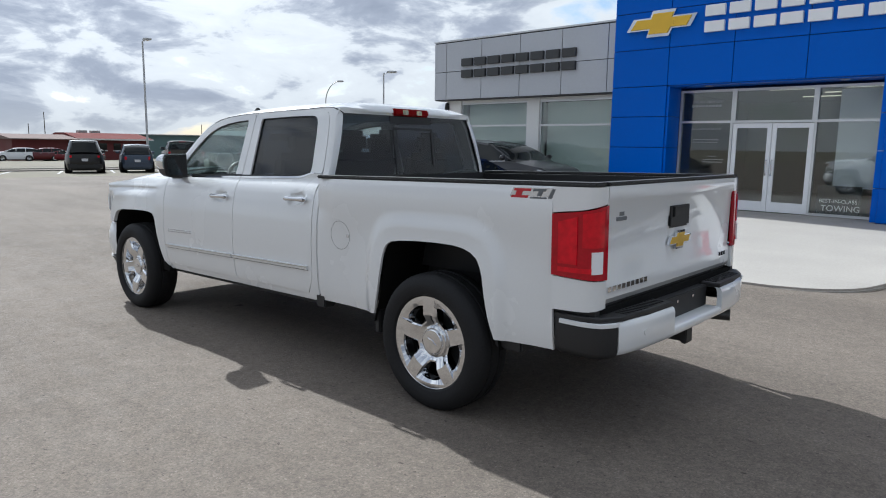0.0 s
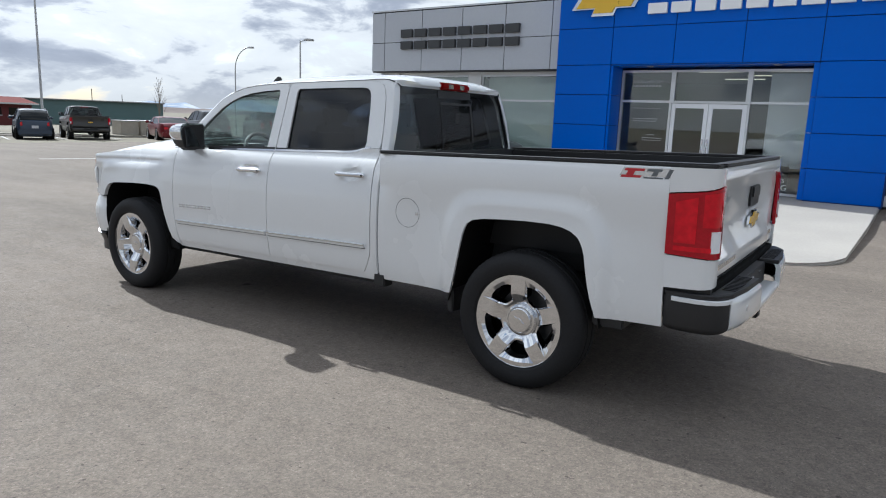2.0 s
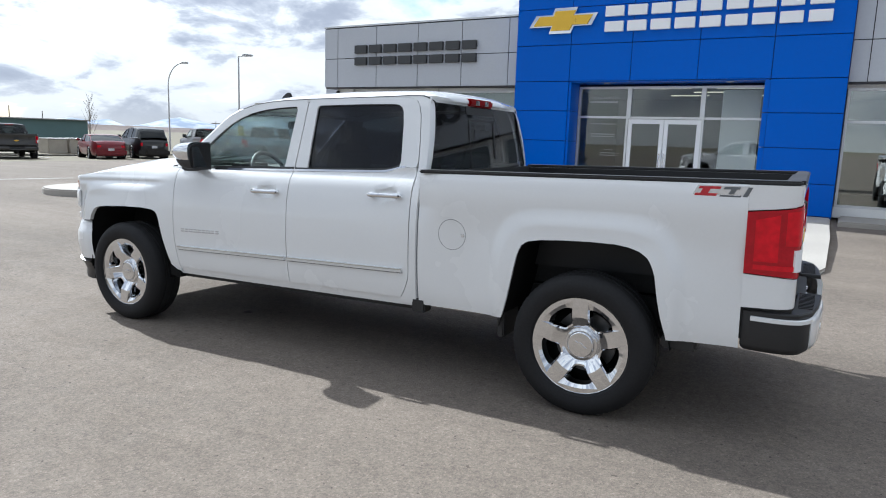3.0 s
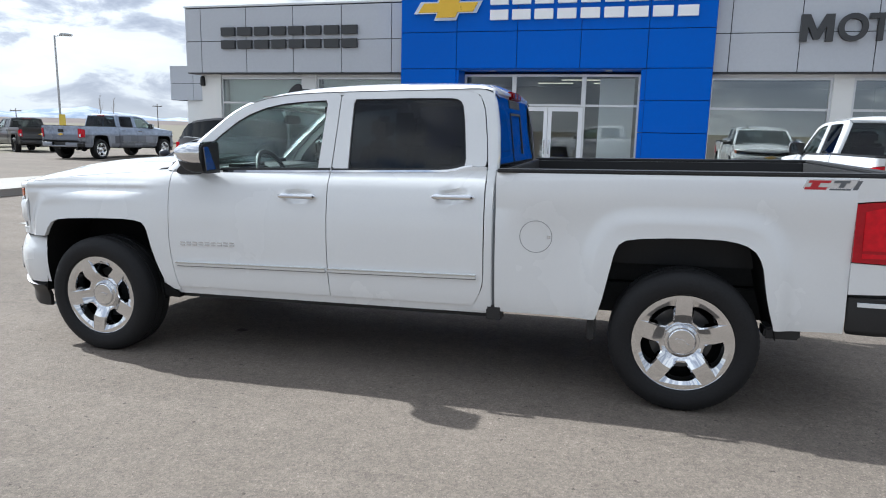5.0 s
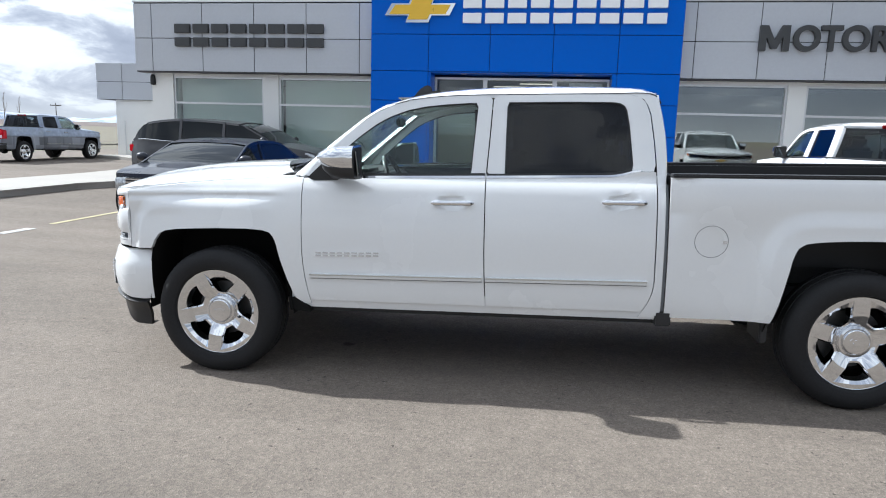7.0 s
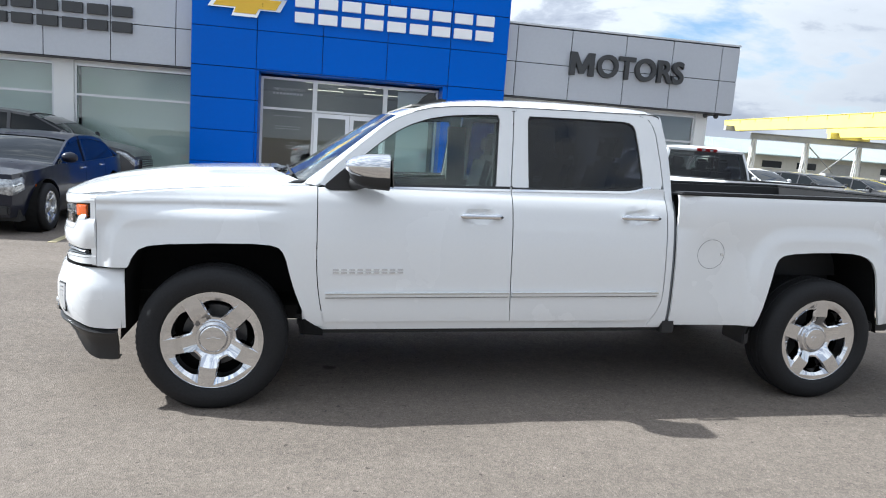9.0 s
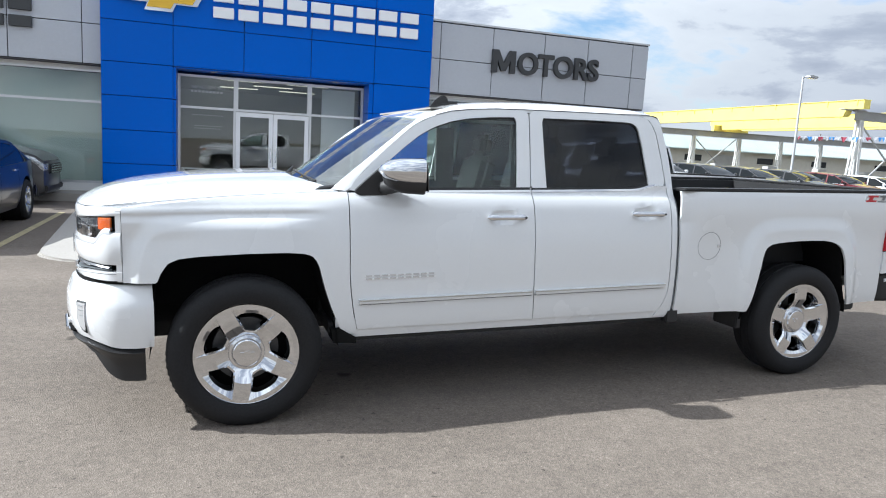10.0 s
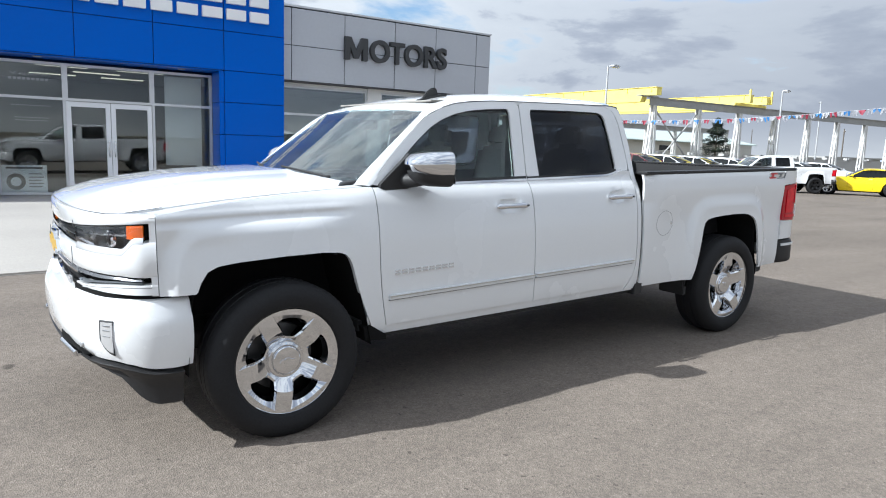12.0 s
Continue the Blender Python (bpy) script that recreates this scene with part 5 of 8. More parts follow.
        prism(b, [(0.455, 0.505), (0.50, 0.512), (0.60, 0.445), (0.60, 0.415), (0.47, 0.425)], "y", s * 0.80, s * 0.958)
        p("splash_guard", b, LINER)
        p("splash_guard", boxed(3.355, 3.40, min(s * 0.72, s * 0.955), max(s * 0.72, s * 0.955), 0.33, 0.49, bevel=0.008), BLACK)
        p("splash_guard", boxed(4.315, 4.50, min(s * 0.80, s * 0.945), max(s * 0.80, s * 0.945), 0.41, 0.475, bevel=0.012), BLACK)
        p("bed_bracket", boxed(2.750, 2.845, min(s * 0.86, s * 0.955), max(s * 0.86, s * 0.955), 0.41, 0.50, bevel=0.008), BLACK)
        for u, z, turn in ((-0.010, 0.384, 0.0), (WHEELBASE - 0.004, 0.385, 27.0)):
            wheel(T, u, s, z, chrome, 1.014, 0.996, turn)
    # bonnet
    b = bmesh.new()
    grid = []
    NS, NT = 22, 32
    for k in range(NS + 1):
        sx = k / NS
        row = []
        for j in range(NT + 1):
            t = -1 + 2 * j / NT
            vf_, vr = 0.80 * t, 0.846 * t
            uf = smooth_curve(abs(vf_), FRONT) + 0.010
            ur = 0.24 + 0.27 * abs(t) ** 2.2
            u = uf + (ur - uf) * sx
            v = vf_ + (vr - vf_) * sx
            edge_u = -0.72 + (0.51 + 0.72) * sx
            ze = fender_top(edge_u) + (0.006 if sx > 0.05 else 0.0)
            zc = smooth_curve(sx, [(0, 1.200), (0.05, 1.228), (0.14, 1.256), (0.30, 1.290), (0.55, 1.326), (1.0, 1.348)])
            z = ze + (zc - ze) * (1 - abs(t) ** 3.0) ** 0.9
            z += 0.010 * sstep(0.52, 0.44, abs(t)) * sstep(0.03, 0.2, sx)
            if k == 0:
                z = 1.184 + 0.008 * (1 - t * t)
            row.append(b.verts.new((u, v, z)))
        grid.append(row)
    for a0, a1 in zip(grid, grid[1:]):
        for j in range(NT):
            b.faces.new((a0[j], a0[j + 1], a1[j + 1], a1[j]))
    rim = [[row[0].co.copy(), row[NT].co.copy()] for row in grid]
    p("bonnet", turn_edge(b, Vector((0.0, 0, -0.03))), paint, "white domed bonnet", smooth=50)
    # shut lines round the bonnet
    b = bmesh.new()
    front_edge = [Vector((smooth_curve(abs(v), FRONT) + 0.012, v, 1.1875 + 0.006 * (1 - (v / 0.8) ** 2))) for v in np.linspace(-0.78, 0.78, 33)]
    for q0, q1 in zip(front_edge, front_edge[1:]):
        cyl(b, q0, q1, 0.0022, n=5)
    for s in (-1, 1):
        line = [rim[k][0 if s < 0 else 1] + Vector((0, s * 0.002, 0.001)) for k in range(0, 5)]
        line[0] = front_edge[0 if s < 0 else -1]
        for q0, q1 in zip(line, line[1:]):
            cyl(b, q0, q1, 0.0018, n=5)
    p("bonnet_seam", b, BADGE_GREY, "dark shut line round the bonnet")
    # wing tops between bonnet and side
    for s in (-1, 1):
        b = bmesh.new()
        grid = []
        for k in range(25):
            u = -0.602 + (0.552 + 0.602) * k / 24
            zf = fender_top(u)
            sx = clamp((u + 0.76) / 1.27)
            vi = 0.800 + 0.046 * sx
            vo = hw(u, zf)
            grid.append([b.verts.new((u, s * vo, zf)), b.verts.new((u, s * (vo * 0.4 + vi * 0.6), zf + 0.004)), b.verts.new((u, s * (vi + 0.003), zf + 0.003))])
        for a0, a1 in zip(grid, grid[1:]):
            for j in range(2):
                b.faces.new((a0[j], a0[j + 1], a1[j + 1], a1[j]))
        p("fender_top", turn_edge(b, Vector((0, 0, -0.02))), paint, smooth=60)
    # cowl and wipers
    b = bmesh.new()
    lo, hi = [], []
    for j in range(17):
        t = -1 + 2 * j / 16
        lo.append(b.verts.new((0.22 + 0.27 * abs(t) ** 2.2, 0.84 * t, 1.292)))
        hi.append(b.verts.new((0.40 + 0.14 * abs(t) ** 2, 0.80 * t, 1.272)))
    for i in range(16):
        b.faces.new((lo[i], lo[i + 1], hi[i + 1], hi[i]))
    p("cowl", b, BLACK, "black cowl grille")

    for s in (-1, 1):
        b = bmesh.new()
        prism(b, [(0.37, 1.280), (0.42, 1.300), (0.52, 1.312), (0.52, 1.270), (0.40, 1.265)], "y", min(s * 0.70, s * 0.815), max(s * 0.70, s * 0.815))
        bmesh.ops.bevel(b, geom=list(b.edges), offset=0.006, segments=1, affect="EDGES")
        p("cowl_corner", b, BLACK, "black cowl end")

    def ws(t, q):
        """Windscreen surface: t across, q upwards."""
        bu, tu = 0.315 + 0.155 * t * t, 0.99 + 0.03 * t * t
        bv, tv = 0.815 * t, 0.680 * t
        bz, tz = 1.285, 1.735 - 0.022 * t * t
        return Vector((bu + (tu - bu) * q, bv + (tv - bv) * q, bz + (tz - bz) * (q ** 0.96)))
    b = bmesh.new()
    NT, NQ = 20, 12
    layers = []
    for off in (0.0, -0.005):
        grid = [[b.verts.new(ws(-1 + 2 * j / NT, k / NQ) + Vector((-off * 0.6 * -1, 0, off))) for j in range(NT + 1)] for k in range(NQ + 1)]
        layers.append(grid)
    for grid in layers:
        for a0, a1 in zip(grid, grid[1:]):
            for j in range(NT):
                b.faces.new((a0[j], a0[j + 1], a1[j + 1], a1[j]))
    g0, g1 = layers
    rim0 = g0[0] + [r[-1] for r in g0[1:]] + g0[-1][-2::-1] + [r[0] for r in g0[-2:0:-1]]
    rim1 = g1[0] + [r[-1] for r in g1[1:]] + g1[-1][-2::-1] + [r[0] for r in g1[-2:0:-1]]
    for i in range(len(rim0)):
        j = (i + 1) % len(rim0)
        b.faces.new((rim0[i], rim0[j], rim1[j], rim1[i]))
    p("windscreen", b, SCREENGLASS, "large curved windscreen", smooth=50, shadow=False)
    for v0, v1 in ((-0.62, -0.06), (0.05, 0.58)):
        b = bmesh.new()
        a_, c_ = ws(v0 / 0.785, 0.035) + Vector((-0.02, 0, 0.02)), ws(v1 / 0.785, 0.10) + Vector((-0.02, 0, 0.025))
        cyl(b, a_, c_, 0.009, 0.006, n=8)
        cyl(b, a_, a_ + Vector((-0.08, 0.03, -0.02)), 0.012, n=8)
        p("wiper", b, BLACK)
    # roof
    b = bmesh.new()
    grid = []
    NU, NV = 22, 20
    for k in range(NU + 1):
        sx = k / NU
        row = []
        for j in range(NV + 1):
            t = -1 + 2 * j / NV
            uf = 0.99 + 0.03 * t * t + (0.100 * sstep(0.88, 1.0, abs(t)))
            ur = 2.760 - 0.036 * abs(t) ** 6
            u = uf + (ur - uf) * sx
            zc = smooth_curve(u, [(0.99, 1.731), (1.08, 1.762), (1.175, 1.792), (1.35, 1.830), (1.63, 1.858), (2.0, 1.870), (2.3, 1.867), (2.52, 1.861), (2.63, 1.854), (2.69, 1.843), (2.73, 1.826), (2.762, 1.794)])
            ze = interp(u, [(1.00, 1.704), (1.05, 1.714), (1.12, 1.735), (1.22, 1.762), (1.36, 1.780), (1.52, 1.790), (1.71, 1.794), (2.1, 1.797), (2.48, 1.799), (2.59, 1.803), (2.65, 1.803), (2.694, 1.800), (2.73, 1.793), (2.762, 1.776)])
            edge = upper_hw(ze) - 0.002
            v = t * edge
            z = ze + (zc - ze) * (1 - abs(t) ** 3.4) ** 0.62
            row.append(b.verts.new((u, v, z)))
        grid.append(row)
    for a0, a1 in zip(grid, grid[1:]):
        for j in range(NV):
            b.faces.new((a0[j], a0[j + 1], a1[j + 1], a1[j]))
    p("roof", turn_edge(b, Vector((0, 0, -0.02))), paint, "white roof skin", smooth=60)
    b = bmesh.new()
    prism(b, [(1.165, 1.775), (1.32, 1.810), (1.300, 1.872), (1.268, 1.876), (1.225, 1.848)], "y", -0.421, -0.399)
    bmesh.ops.bevel(b, geom=list(b.edges), offset=0.006, segments=2, affect="EDGES")
    prism(b, [(1.14, 1.770), (1.17, 1.798), (1.33, 1.838), (1.37, 1.838), (1.37, 1.815)], "y", -0.432, -0.388)
    p("roof_antenna", b, BLACK, "black fin antenna")
    # dark ditch between roof skin and door tops
    for s in (-1, 1):
        b = bmesh.new()
        ditch = [(1.12, 1.735), (1.22, 1.762), (1.36, 1.780), (1.52, 1.790), (1.71, 1.794), (2.1, 1.797), (2.48, 1.799), (2.59, 1.802), (2.65, 1.801), (2.690, 1.796)]
        q = [Vector((u, s * (upper_hw(z) - 0.001), z + 0.001)) for u, z in ditch] + [Vector((2.722, s * 0.716, 1.788)), Vector((2.748, s * 0.690, 1.768)), Vector((2.768, s * 0.668, 1.742))]
        for q0, q1 in zip(q, q[1:]):
            cyl(b, q0, q1, 0.0025 if q0.x < 2.68 else 0.0045, n=6)
        p("roof_ditch", b, BLACK, "thin black roof ditch strip")
    # cab back with its window
    b = bmesh.new()
    win = [(-0.828, 1.300), (-0.696, 1.738), (-0.676, 1.758), (0.676, 1.758), (0.696, 1.738), (0.828, 1.300)]
    out = [(-0.852, 1.255), (-0.722, 1.760), (-0.700, 1.790), (0.700, 1.790), (0.722, 1.760), (0.852, 1.255)]

    def back_u(z):
        return 2.798 - 0.050 * sstep(1.28, 1.85, z)
    # the header over the window meets the roof skin
    a_ = [b.verts.new((back_u(z) - 0.004, v, z)) for v, z in out]
    c_ = [b.verts.new((back_u(z) - 0.006, v, z)) for v, z in win]
    for i in range(6):
        j = (i + 1) % 6
        b.faces.new((a_[i], a_[j], c_[j], c_[i]))
    p("cab_back_frame", turn_edge(b, Vector((-0.02, 0, 0))), paint)
    b = bmesh.new()
    vs = [b.verts.new((back_u(z) - 0.003, v, z)) for v, z in win] + [b.verts.new((back_u(z) - 0.009, v, z)) for v, z in win]
    b.faces.new(vs[:6])
    b.faces.new(vs[6:])
    for i in range(6):
        j = (i + 1) % 6
        b.faces.new((vs[i], vs[j], vs[6 + j], vs[6 + i]))
    rw = p("rear_window", b, REARGLASS, "black tinted rear window", smooth=None)
    # dark header band and the frame of the sliding centre pane
    def on_back(nm, v0, v1, z0, z1):
        bb = bmesh.new()
        q = [bb.verts.new((back_u(z) + du, v, z)) for z in (z0, z1) for du in (-0.006, 0.001) for v in (v0, v1)]
        for f in ((0, 1, 3, 2), (4, 6, 7, 5), (0, 2, 6, 4), (1, 5, 7, 3), (2, 3, 7, 6), (0, 4, 5, 1)):
            bb.faces.new([q[k] for k in f])
        p(nm, bb, BLACK, "", rw, smooth=None)
    on_back("window_divider", 0.214, 0.236, 1.38, 1.668)
    on_back("window_divider", -0.200, -0.193, 1.305, 1.652)
    on_back("slider_rail", -0.20, 0.213, 1.652, 1.668)
    on_back("header_band", -0.225, 0.225, 1.700, 1.752)
    p("cab_back", boxed(2.745, 2.775, -0.84, 0.84, 0.48, 1.262), paint, smooth=None)
    bl = p("third_brake_lamp", boxed(2.715, 2.774, -0.192, 0.192, 1.758, 1.812, bevel=0.012), REDLAMP, "red high brake lamp")
    for v in (-0.075, 0.075):
        p("cargo_lens", boxed(2.7725, 2.7755, v - 0.030, v + 0.030, 1.768, 1.802), LAMPBOWL, "clear cargo lens", bl, smooth=None)
    # bed
    p("bed_floor", boxed(2.84, 4.84, -0.62, 0.62, 0.74, 0.77), BLACK, smooth=None)
    for s in (-1, 1):
        b = boxed(3.34, 4.40, min(s * 0.60, s * 0.80), max(s * 0.60, s * 0.80), 0.985, 1.0)
        box(b, 3.34, 4.40, min(s * 0.60, s * 0.62), max(s * 0.60, s * 0.62), 0.77, 0.985)
        box(b, 2.84, 3.34, min(s * 0.62, s * 0.85), max(s * 0.62, s * 0.85), 0.74, 0.985)
        box(b, 4.40, 4.90, min(s * 0.62, s * 0.85), max(s * 0.62, s * 0.85), 0.66, 0.985)
        p("wheel_house", b, BLACK, smooth=None)
    p("bed_front", boxed(2.806, 2.845, -0.85, 0.85, 0.76, 1.315, bevel=0.006), BLACK)
    # tailgate
    b = bmesh.new()
    tg = [(0.715, 4.905), (0.745, 4.925), (0.835, 4.928), (0.858, 4.916), (1.20, 4.926), (1.235, 4.938), (1.29, 4.944), (1.307, 4.938)]
    cols = []
    for j in range(13):
        v = -0.856 + 1.712 * j / 12
        cols.append([b.verts.new((u + 0.004 * (1 - (v / 0.856) ** 2), v, z)) for z, u in tg])
    for c0, c1 in zip(cols, cols[1:]):
        for k in range(len(tg) - 1):
            b.faces.new((c0[k], c1[k], c1[k + 1], c0[k + 1]))
    gate = p("tailgate", turn_edge(b, Vector((-0.04, 0, 0))), paint, "white tailgate", smooth=30)
    p("tailgate_cap", boxed(4.86, 4.948, -0.856, 0.856, 1.308, 1.327, bevel=0.008), BLACK, "black cap strip", gate)
    p("tailgate_inner", boxed(4.84, 4.895, -0.855, 0.855, 0.70, 1.306), BLACK, "", gate, smooth=None)
    b = boxed(4.915, 4.940, -0.138, 0.138, 1.045, 1.185, bevel=0.018)
    p("gate_handle_bezel", b, BLACK, "black handle recess", gate)
    p("gate_handle", boxed(4.938, 4.950, -0.105, 0.105, 1.105, 1.172, bevel=0.008), BLACK, "", gate)
    b = bmesh.new()
    sc = 0.17
    prism(b, [(x * sc, 0.972 + z * sc) for x, z in bow], "x", 4.93, 4.945)
    p("emblem", b, chrome, "gold emblem", gate)
    b = bmesh.new()
    prism(b, [(x * sc * 0.86, 0.972 + z * sc * 0.74) for x, z in bow], "x", 4.944, 4.949)
    p("emblem_face", b, GOLD, "", gate)
    if badge:
        for i in range(9):
            v0 = -0.83 + i * 0.050
            p("badge_bar", boxed(4.922, 4.934, v0, v0 + 0.036, 0.780, 0.806), CHROME, "", gate, smooth=None)
        for i in range(3):
            p("badge_bar", boxed(4.922, 4.934, 0.66 + i * 0.04, 0.69 + i * 0.04, 0.80, 0.825), CHROME, "", gate, smooth=None)
        p("dealer_decal", boxed(4.92, 4.9275, -0.75, -0.64, 1.13, 1.15), BADGE_GREY, "", gate, smooth=None)
        p("dealer_decal", boxed(4.92, 4.9275, -0.72, -0.67, 1.155, 1.175), BADGE_GREY, "", gate, smooth=None)
    # rear bumper
    RB = [(0.0, 5.082), (0.40, 5.078), (0.65, 5.064), (0.80, 5.042), (0.865, 5.020), (0.915, 4.99)]
    rb = thing("rear_bumper", BODY)
    rb.parent = T
    for s in (-1, 1):
        pl = [(smooth_curve(0.865 - 0.52 * i / 14, RB), s * (0.865 - 0.52 * i / 14)) for i in range(15)]
        pl = pl if s < 0 else pl[::-1]
        part("bumper_face", wrap(pl, [(0.472, 0.03), (0.486, 0.008), (0.51, 0.0), (0.62, 0.0), (0.643, 0.008), (0.650, 0.02)], 0.03), paint, rb, "white bumper face", smooth=50)
        pl = [(4.703, 0.952), (4.72, 0.965), (4.75, 0.974), (4.80, 0.981), (4.87, 0.984), (4.93, 0.977), (4.975, 0.954), (5.005, 0.910), (5.019, 0.868)]
        pl = [(u, s * v) for u, v in pl]
        pl = pl if s < 0 else pl[::-1]
        part("bumper_end", wrap(pl, [(0.466, 0.03), (0.482, 0.010), (0.50, 0.004), (0.63, 0.004), (0.654, 0.006), (0.660, 0.02)], 0.03), BLACK, rb, "black bumper end cap", smooth=50)
        part("end_back", boxed(4.703, 4.93, min(s * 0.90, s * 0.945), max(s * 0.90, s * 0.945), 0.60, 0.70), BLACK, rb)
        ps = pl[2:] if s < 0 else pl[:-2]
        part("bumper_strip", wrap(ps, [(0.624, 0.003), (0.628, -0.006), (0.646, -0.006), (0.650, 0.003)], 0.02), paint, rb, "", smooth=50)
        b = bmesh.new()
        top = [(4.706, 0.955), (4.77, 0.972), (4.88, 0.978), (4.965, 0.950), (5.024, 0.84), (5.050, 0.62), (5.065, 0.34), (4.945, 0.34), (4.94, 0.86), (4.77, 0.92), (4.706, 0.92)]
        prism(b, [(u, s * v) for u, v in top], "z", 0.648, 0.676)
        bmesh.ops.bevel(b, geom=list(b.edges), offset=0.006, segments=1, affect="EDGES")
        part("step_pad", b, BLACK, rb, "ribbed black step pad", smooth=30)
        for i in range(12):
            v0 = 0.38 + i * 0.036
            part("pad_rib", boxed(4.955, 5.030 - 0.05 * max(0, (v0 - 0.6)), min(s * v0, s * (v0 + 0.012)), max(s * v0, s * (v0 + 0.012)), 0.675, 0.681), BLACK, rb)
        part("park_sensor", cyl(bmesh.new(), (5.050, s * 0.66, 0.57), (5.065, s * 0.66, 0.57), 0.017, n=14), paint, rb, smooth=40)
    pl = [(smooth_curve(abs(-0.345 + 0.69 * i / 12), RB), -0.345 + 0.69 * i / 12) for i in range(13)]
    part("bumper_face", wrap(pl, [(0.472, 0.03), (0.490, 0.005), (0.52, 0.002), (0.535, 0.015)], 0.10), paint, rb, "white bumper face", smooth=50)
    part("bumper_notch", boxed(4.90, 4.985, -0.345, 0.345, 0.50, 0.66, bevel=0.006), BLACK, rb, "black licence plate recess")
    part("gate_gap", boxed(4.86, 4.93, -0.90, 0.90, 0.66, 0.70), LINER, rb)
    part("bolt", cyl(bmesh.new(), (4.98, -0.11, 0.628), (4.993, -0.11, 0.628), 0.010, n=10), CHROME, rb)
    part("bolt", cyl(bmesh.new(), (4.98, 0.11, 0.628), (4.993, 0.11, 0.628), 0.010, n=10), CHROME, rb)
    b = boxed(4.70, 5.02, -0.035, 0.035, 0.378, 0.450, bevel=0.006)
    box(b, 4.99, 5.025, -0.045, 0.045, 0.368, 0.460, 0.006)
    p("tow_hitch", b, BLACK, "square black tow hitch")
    b = bmesh.new()
    cyl(b, (4.55, 0.62, 0.40), (4.98, 0.80, 0.385), 0.04, n=16)
    p("exhaust_pipe", b, DISC)
    # underside
    p("chassis", boxed(-0.50, 4.75, -0.56, 0.56, 0.42, 0.60), UNDER, smooth=None)
    p("floor_pan", boxed(0.45, 2.74, -0.90, 0.90, 0.47, 0.53), UNDER, smooth=None)
    p("bed_pan", boxed(2.80, 4.90, -0.55, 0.55, 0.62, 0.738), UNDER, smooth=None)
    b = bmesh.new()
    cyl(b, (WHEELBASE, -0.72, 0.42), (WHEELBASE, 0.72, 0.42), 0.05, n=12)
    bmesh.ops.create_uvsphere(b, u_segments=14, v_segments=8, radius=0.15, matrix=Matrix.Translation((WHEELBASE, 0.1, 0.42)))
    p("rear_axle", b, UNDER)
    b = bmesh.new()
    cyl(b, (0, -0.72, 0.40), (0, 0.72, 0.40), 0.04, n=12)
    p("front_axle", b, UNDER)
    p("engine_bay", boxed(-0.62, 0.45, -0.56, 0.56, 0.50, 1.14), LINER, smooth=None)
    # front clip: lamps and grille under a white header, a white bar and a slim lower opening
    fc = thing("front_end", BODY)
    fc.parent = T
    full = curve_plan(FRONT, -0.960, 0.960, 240)

    def lamp_top(v):
        return 1.090 + 0.056 * (v / 0.96) ** 1.7

    def lamp_low(v):
        return 1.012 + 0.058 * sstep(0.870, 0.930, v)

    def low_top(v):
        return 0.900 - 0.004 * sstep(0.86, 0.92, v)

    def low_low(v):
        return 0.834 + 0.034 * sstep(0.50, 0.90, v)

    def band(plan, rows, lip, mat, nm, lab="", par=None, smooth=50, shadow=True):
        """A strip round the front whose heights follow the half width."""
        vs = [abs(q[1]) for q in plan]
        n = len(plan)

        def height(f):
            return (lambda t: f(vs[min(n - 1, round(t * (n - 1)))])) if callable(f) else f
        return part(nm, wrap(plan, [(height(z), d) for z, d in rows], lip), mat, par or fc, lab, smooth=smooth, shadow=shadow)

    band(full[1:-1], [(0.70, 0.060), (1.182, 0.060)], 0, LINER, "grille_backing")
    band(full, [(lambda v: lamp_top(v) + 0.001, 0.035), (lambda v: lamp_top(v) + 0.005, 0.004), (lambda v: lamp_top(v) + 0.014, 0.0), (1.168, 0.001), (1.180, 0.007), (1.1865, 0.020), (1.188, 0.06), (1.188, 0.12)], 0.03, paint, "front_header", "white strip over the lamps")
    band(full, [(low_top, 0.035), (lambda v: low_top(v) + 0.006, 0.002), (lambda v: 0.930 + 0.004 * v, -0.012), (lambda v: lamp_low(v) - 0.030, -0.014), (lambda v: lamp_low(v) - 0.006, -0.002), (lambda v: lamp_low(v) - 0.001, 0.035)], 0.03, paint, "front_bar", "white bar across the grille")
    gp = [q for q in full if abs(q[1]) <= 0.475]
    for zz, h, d in ((1.046, 0.018, 0.004), (1.018, 0.010, 0.010), (0.866, 0.016, 0.004), (0.790, 0.012, 0.012)):
        band(gp, [(zz, 0.03), (zz + 0.003, d), (zz + h - 0.003, d), (zz + h, 0.03)], 0.03, CHROME, "grille_bar", "chrome grille bar", smooth=40)
    for zz in (1.034, 1.040, 1.070, 1.078, 0.770, 0.815, 0.840):
        band(gp, [(zz, 0.035), (zz + 0.005, 0.030)], 0.02, BLACK, "grille_slat", smooth=40)
    part("grille_badge", boxed(-0.900, -0.888, -0.40, -0.32, 0.806, 0.836), TRIM, fc)
    for s in (-1, 1):
        def sector(v0, v1):
            return [q for q in full if v0 < q[1] * s < v1]
        band(sector(0.946, 0.97), [(0.815, 0.004), (0.86, 0.0), (1.0, 0.0), (1.178, 0.002)], 0.03, paint, "fascia_side")
        band(sector(0.470, 0.97), [(0.816, 0.02), (0.821, -0.002), (lambda v: low_low(v) - 0.004, -0.003), (lambda v: low_low(v), 0.035)], 0.03, paint, "front_lower_strip")
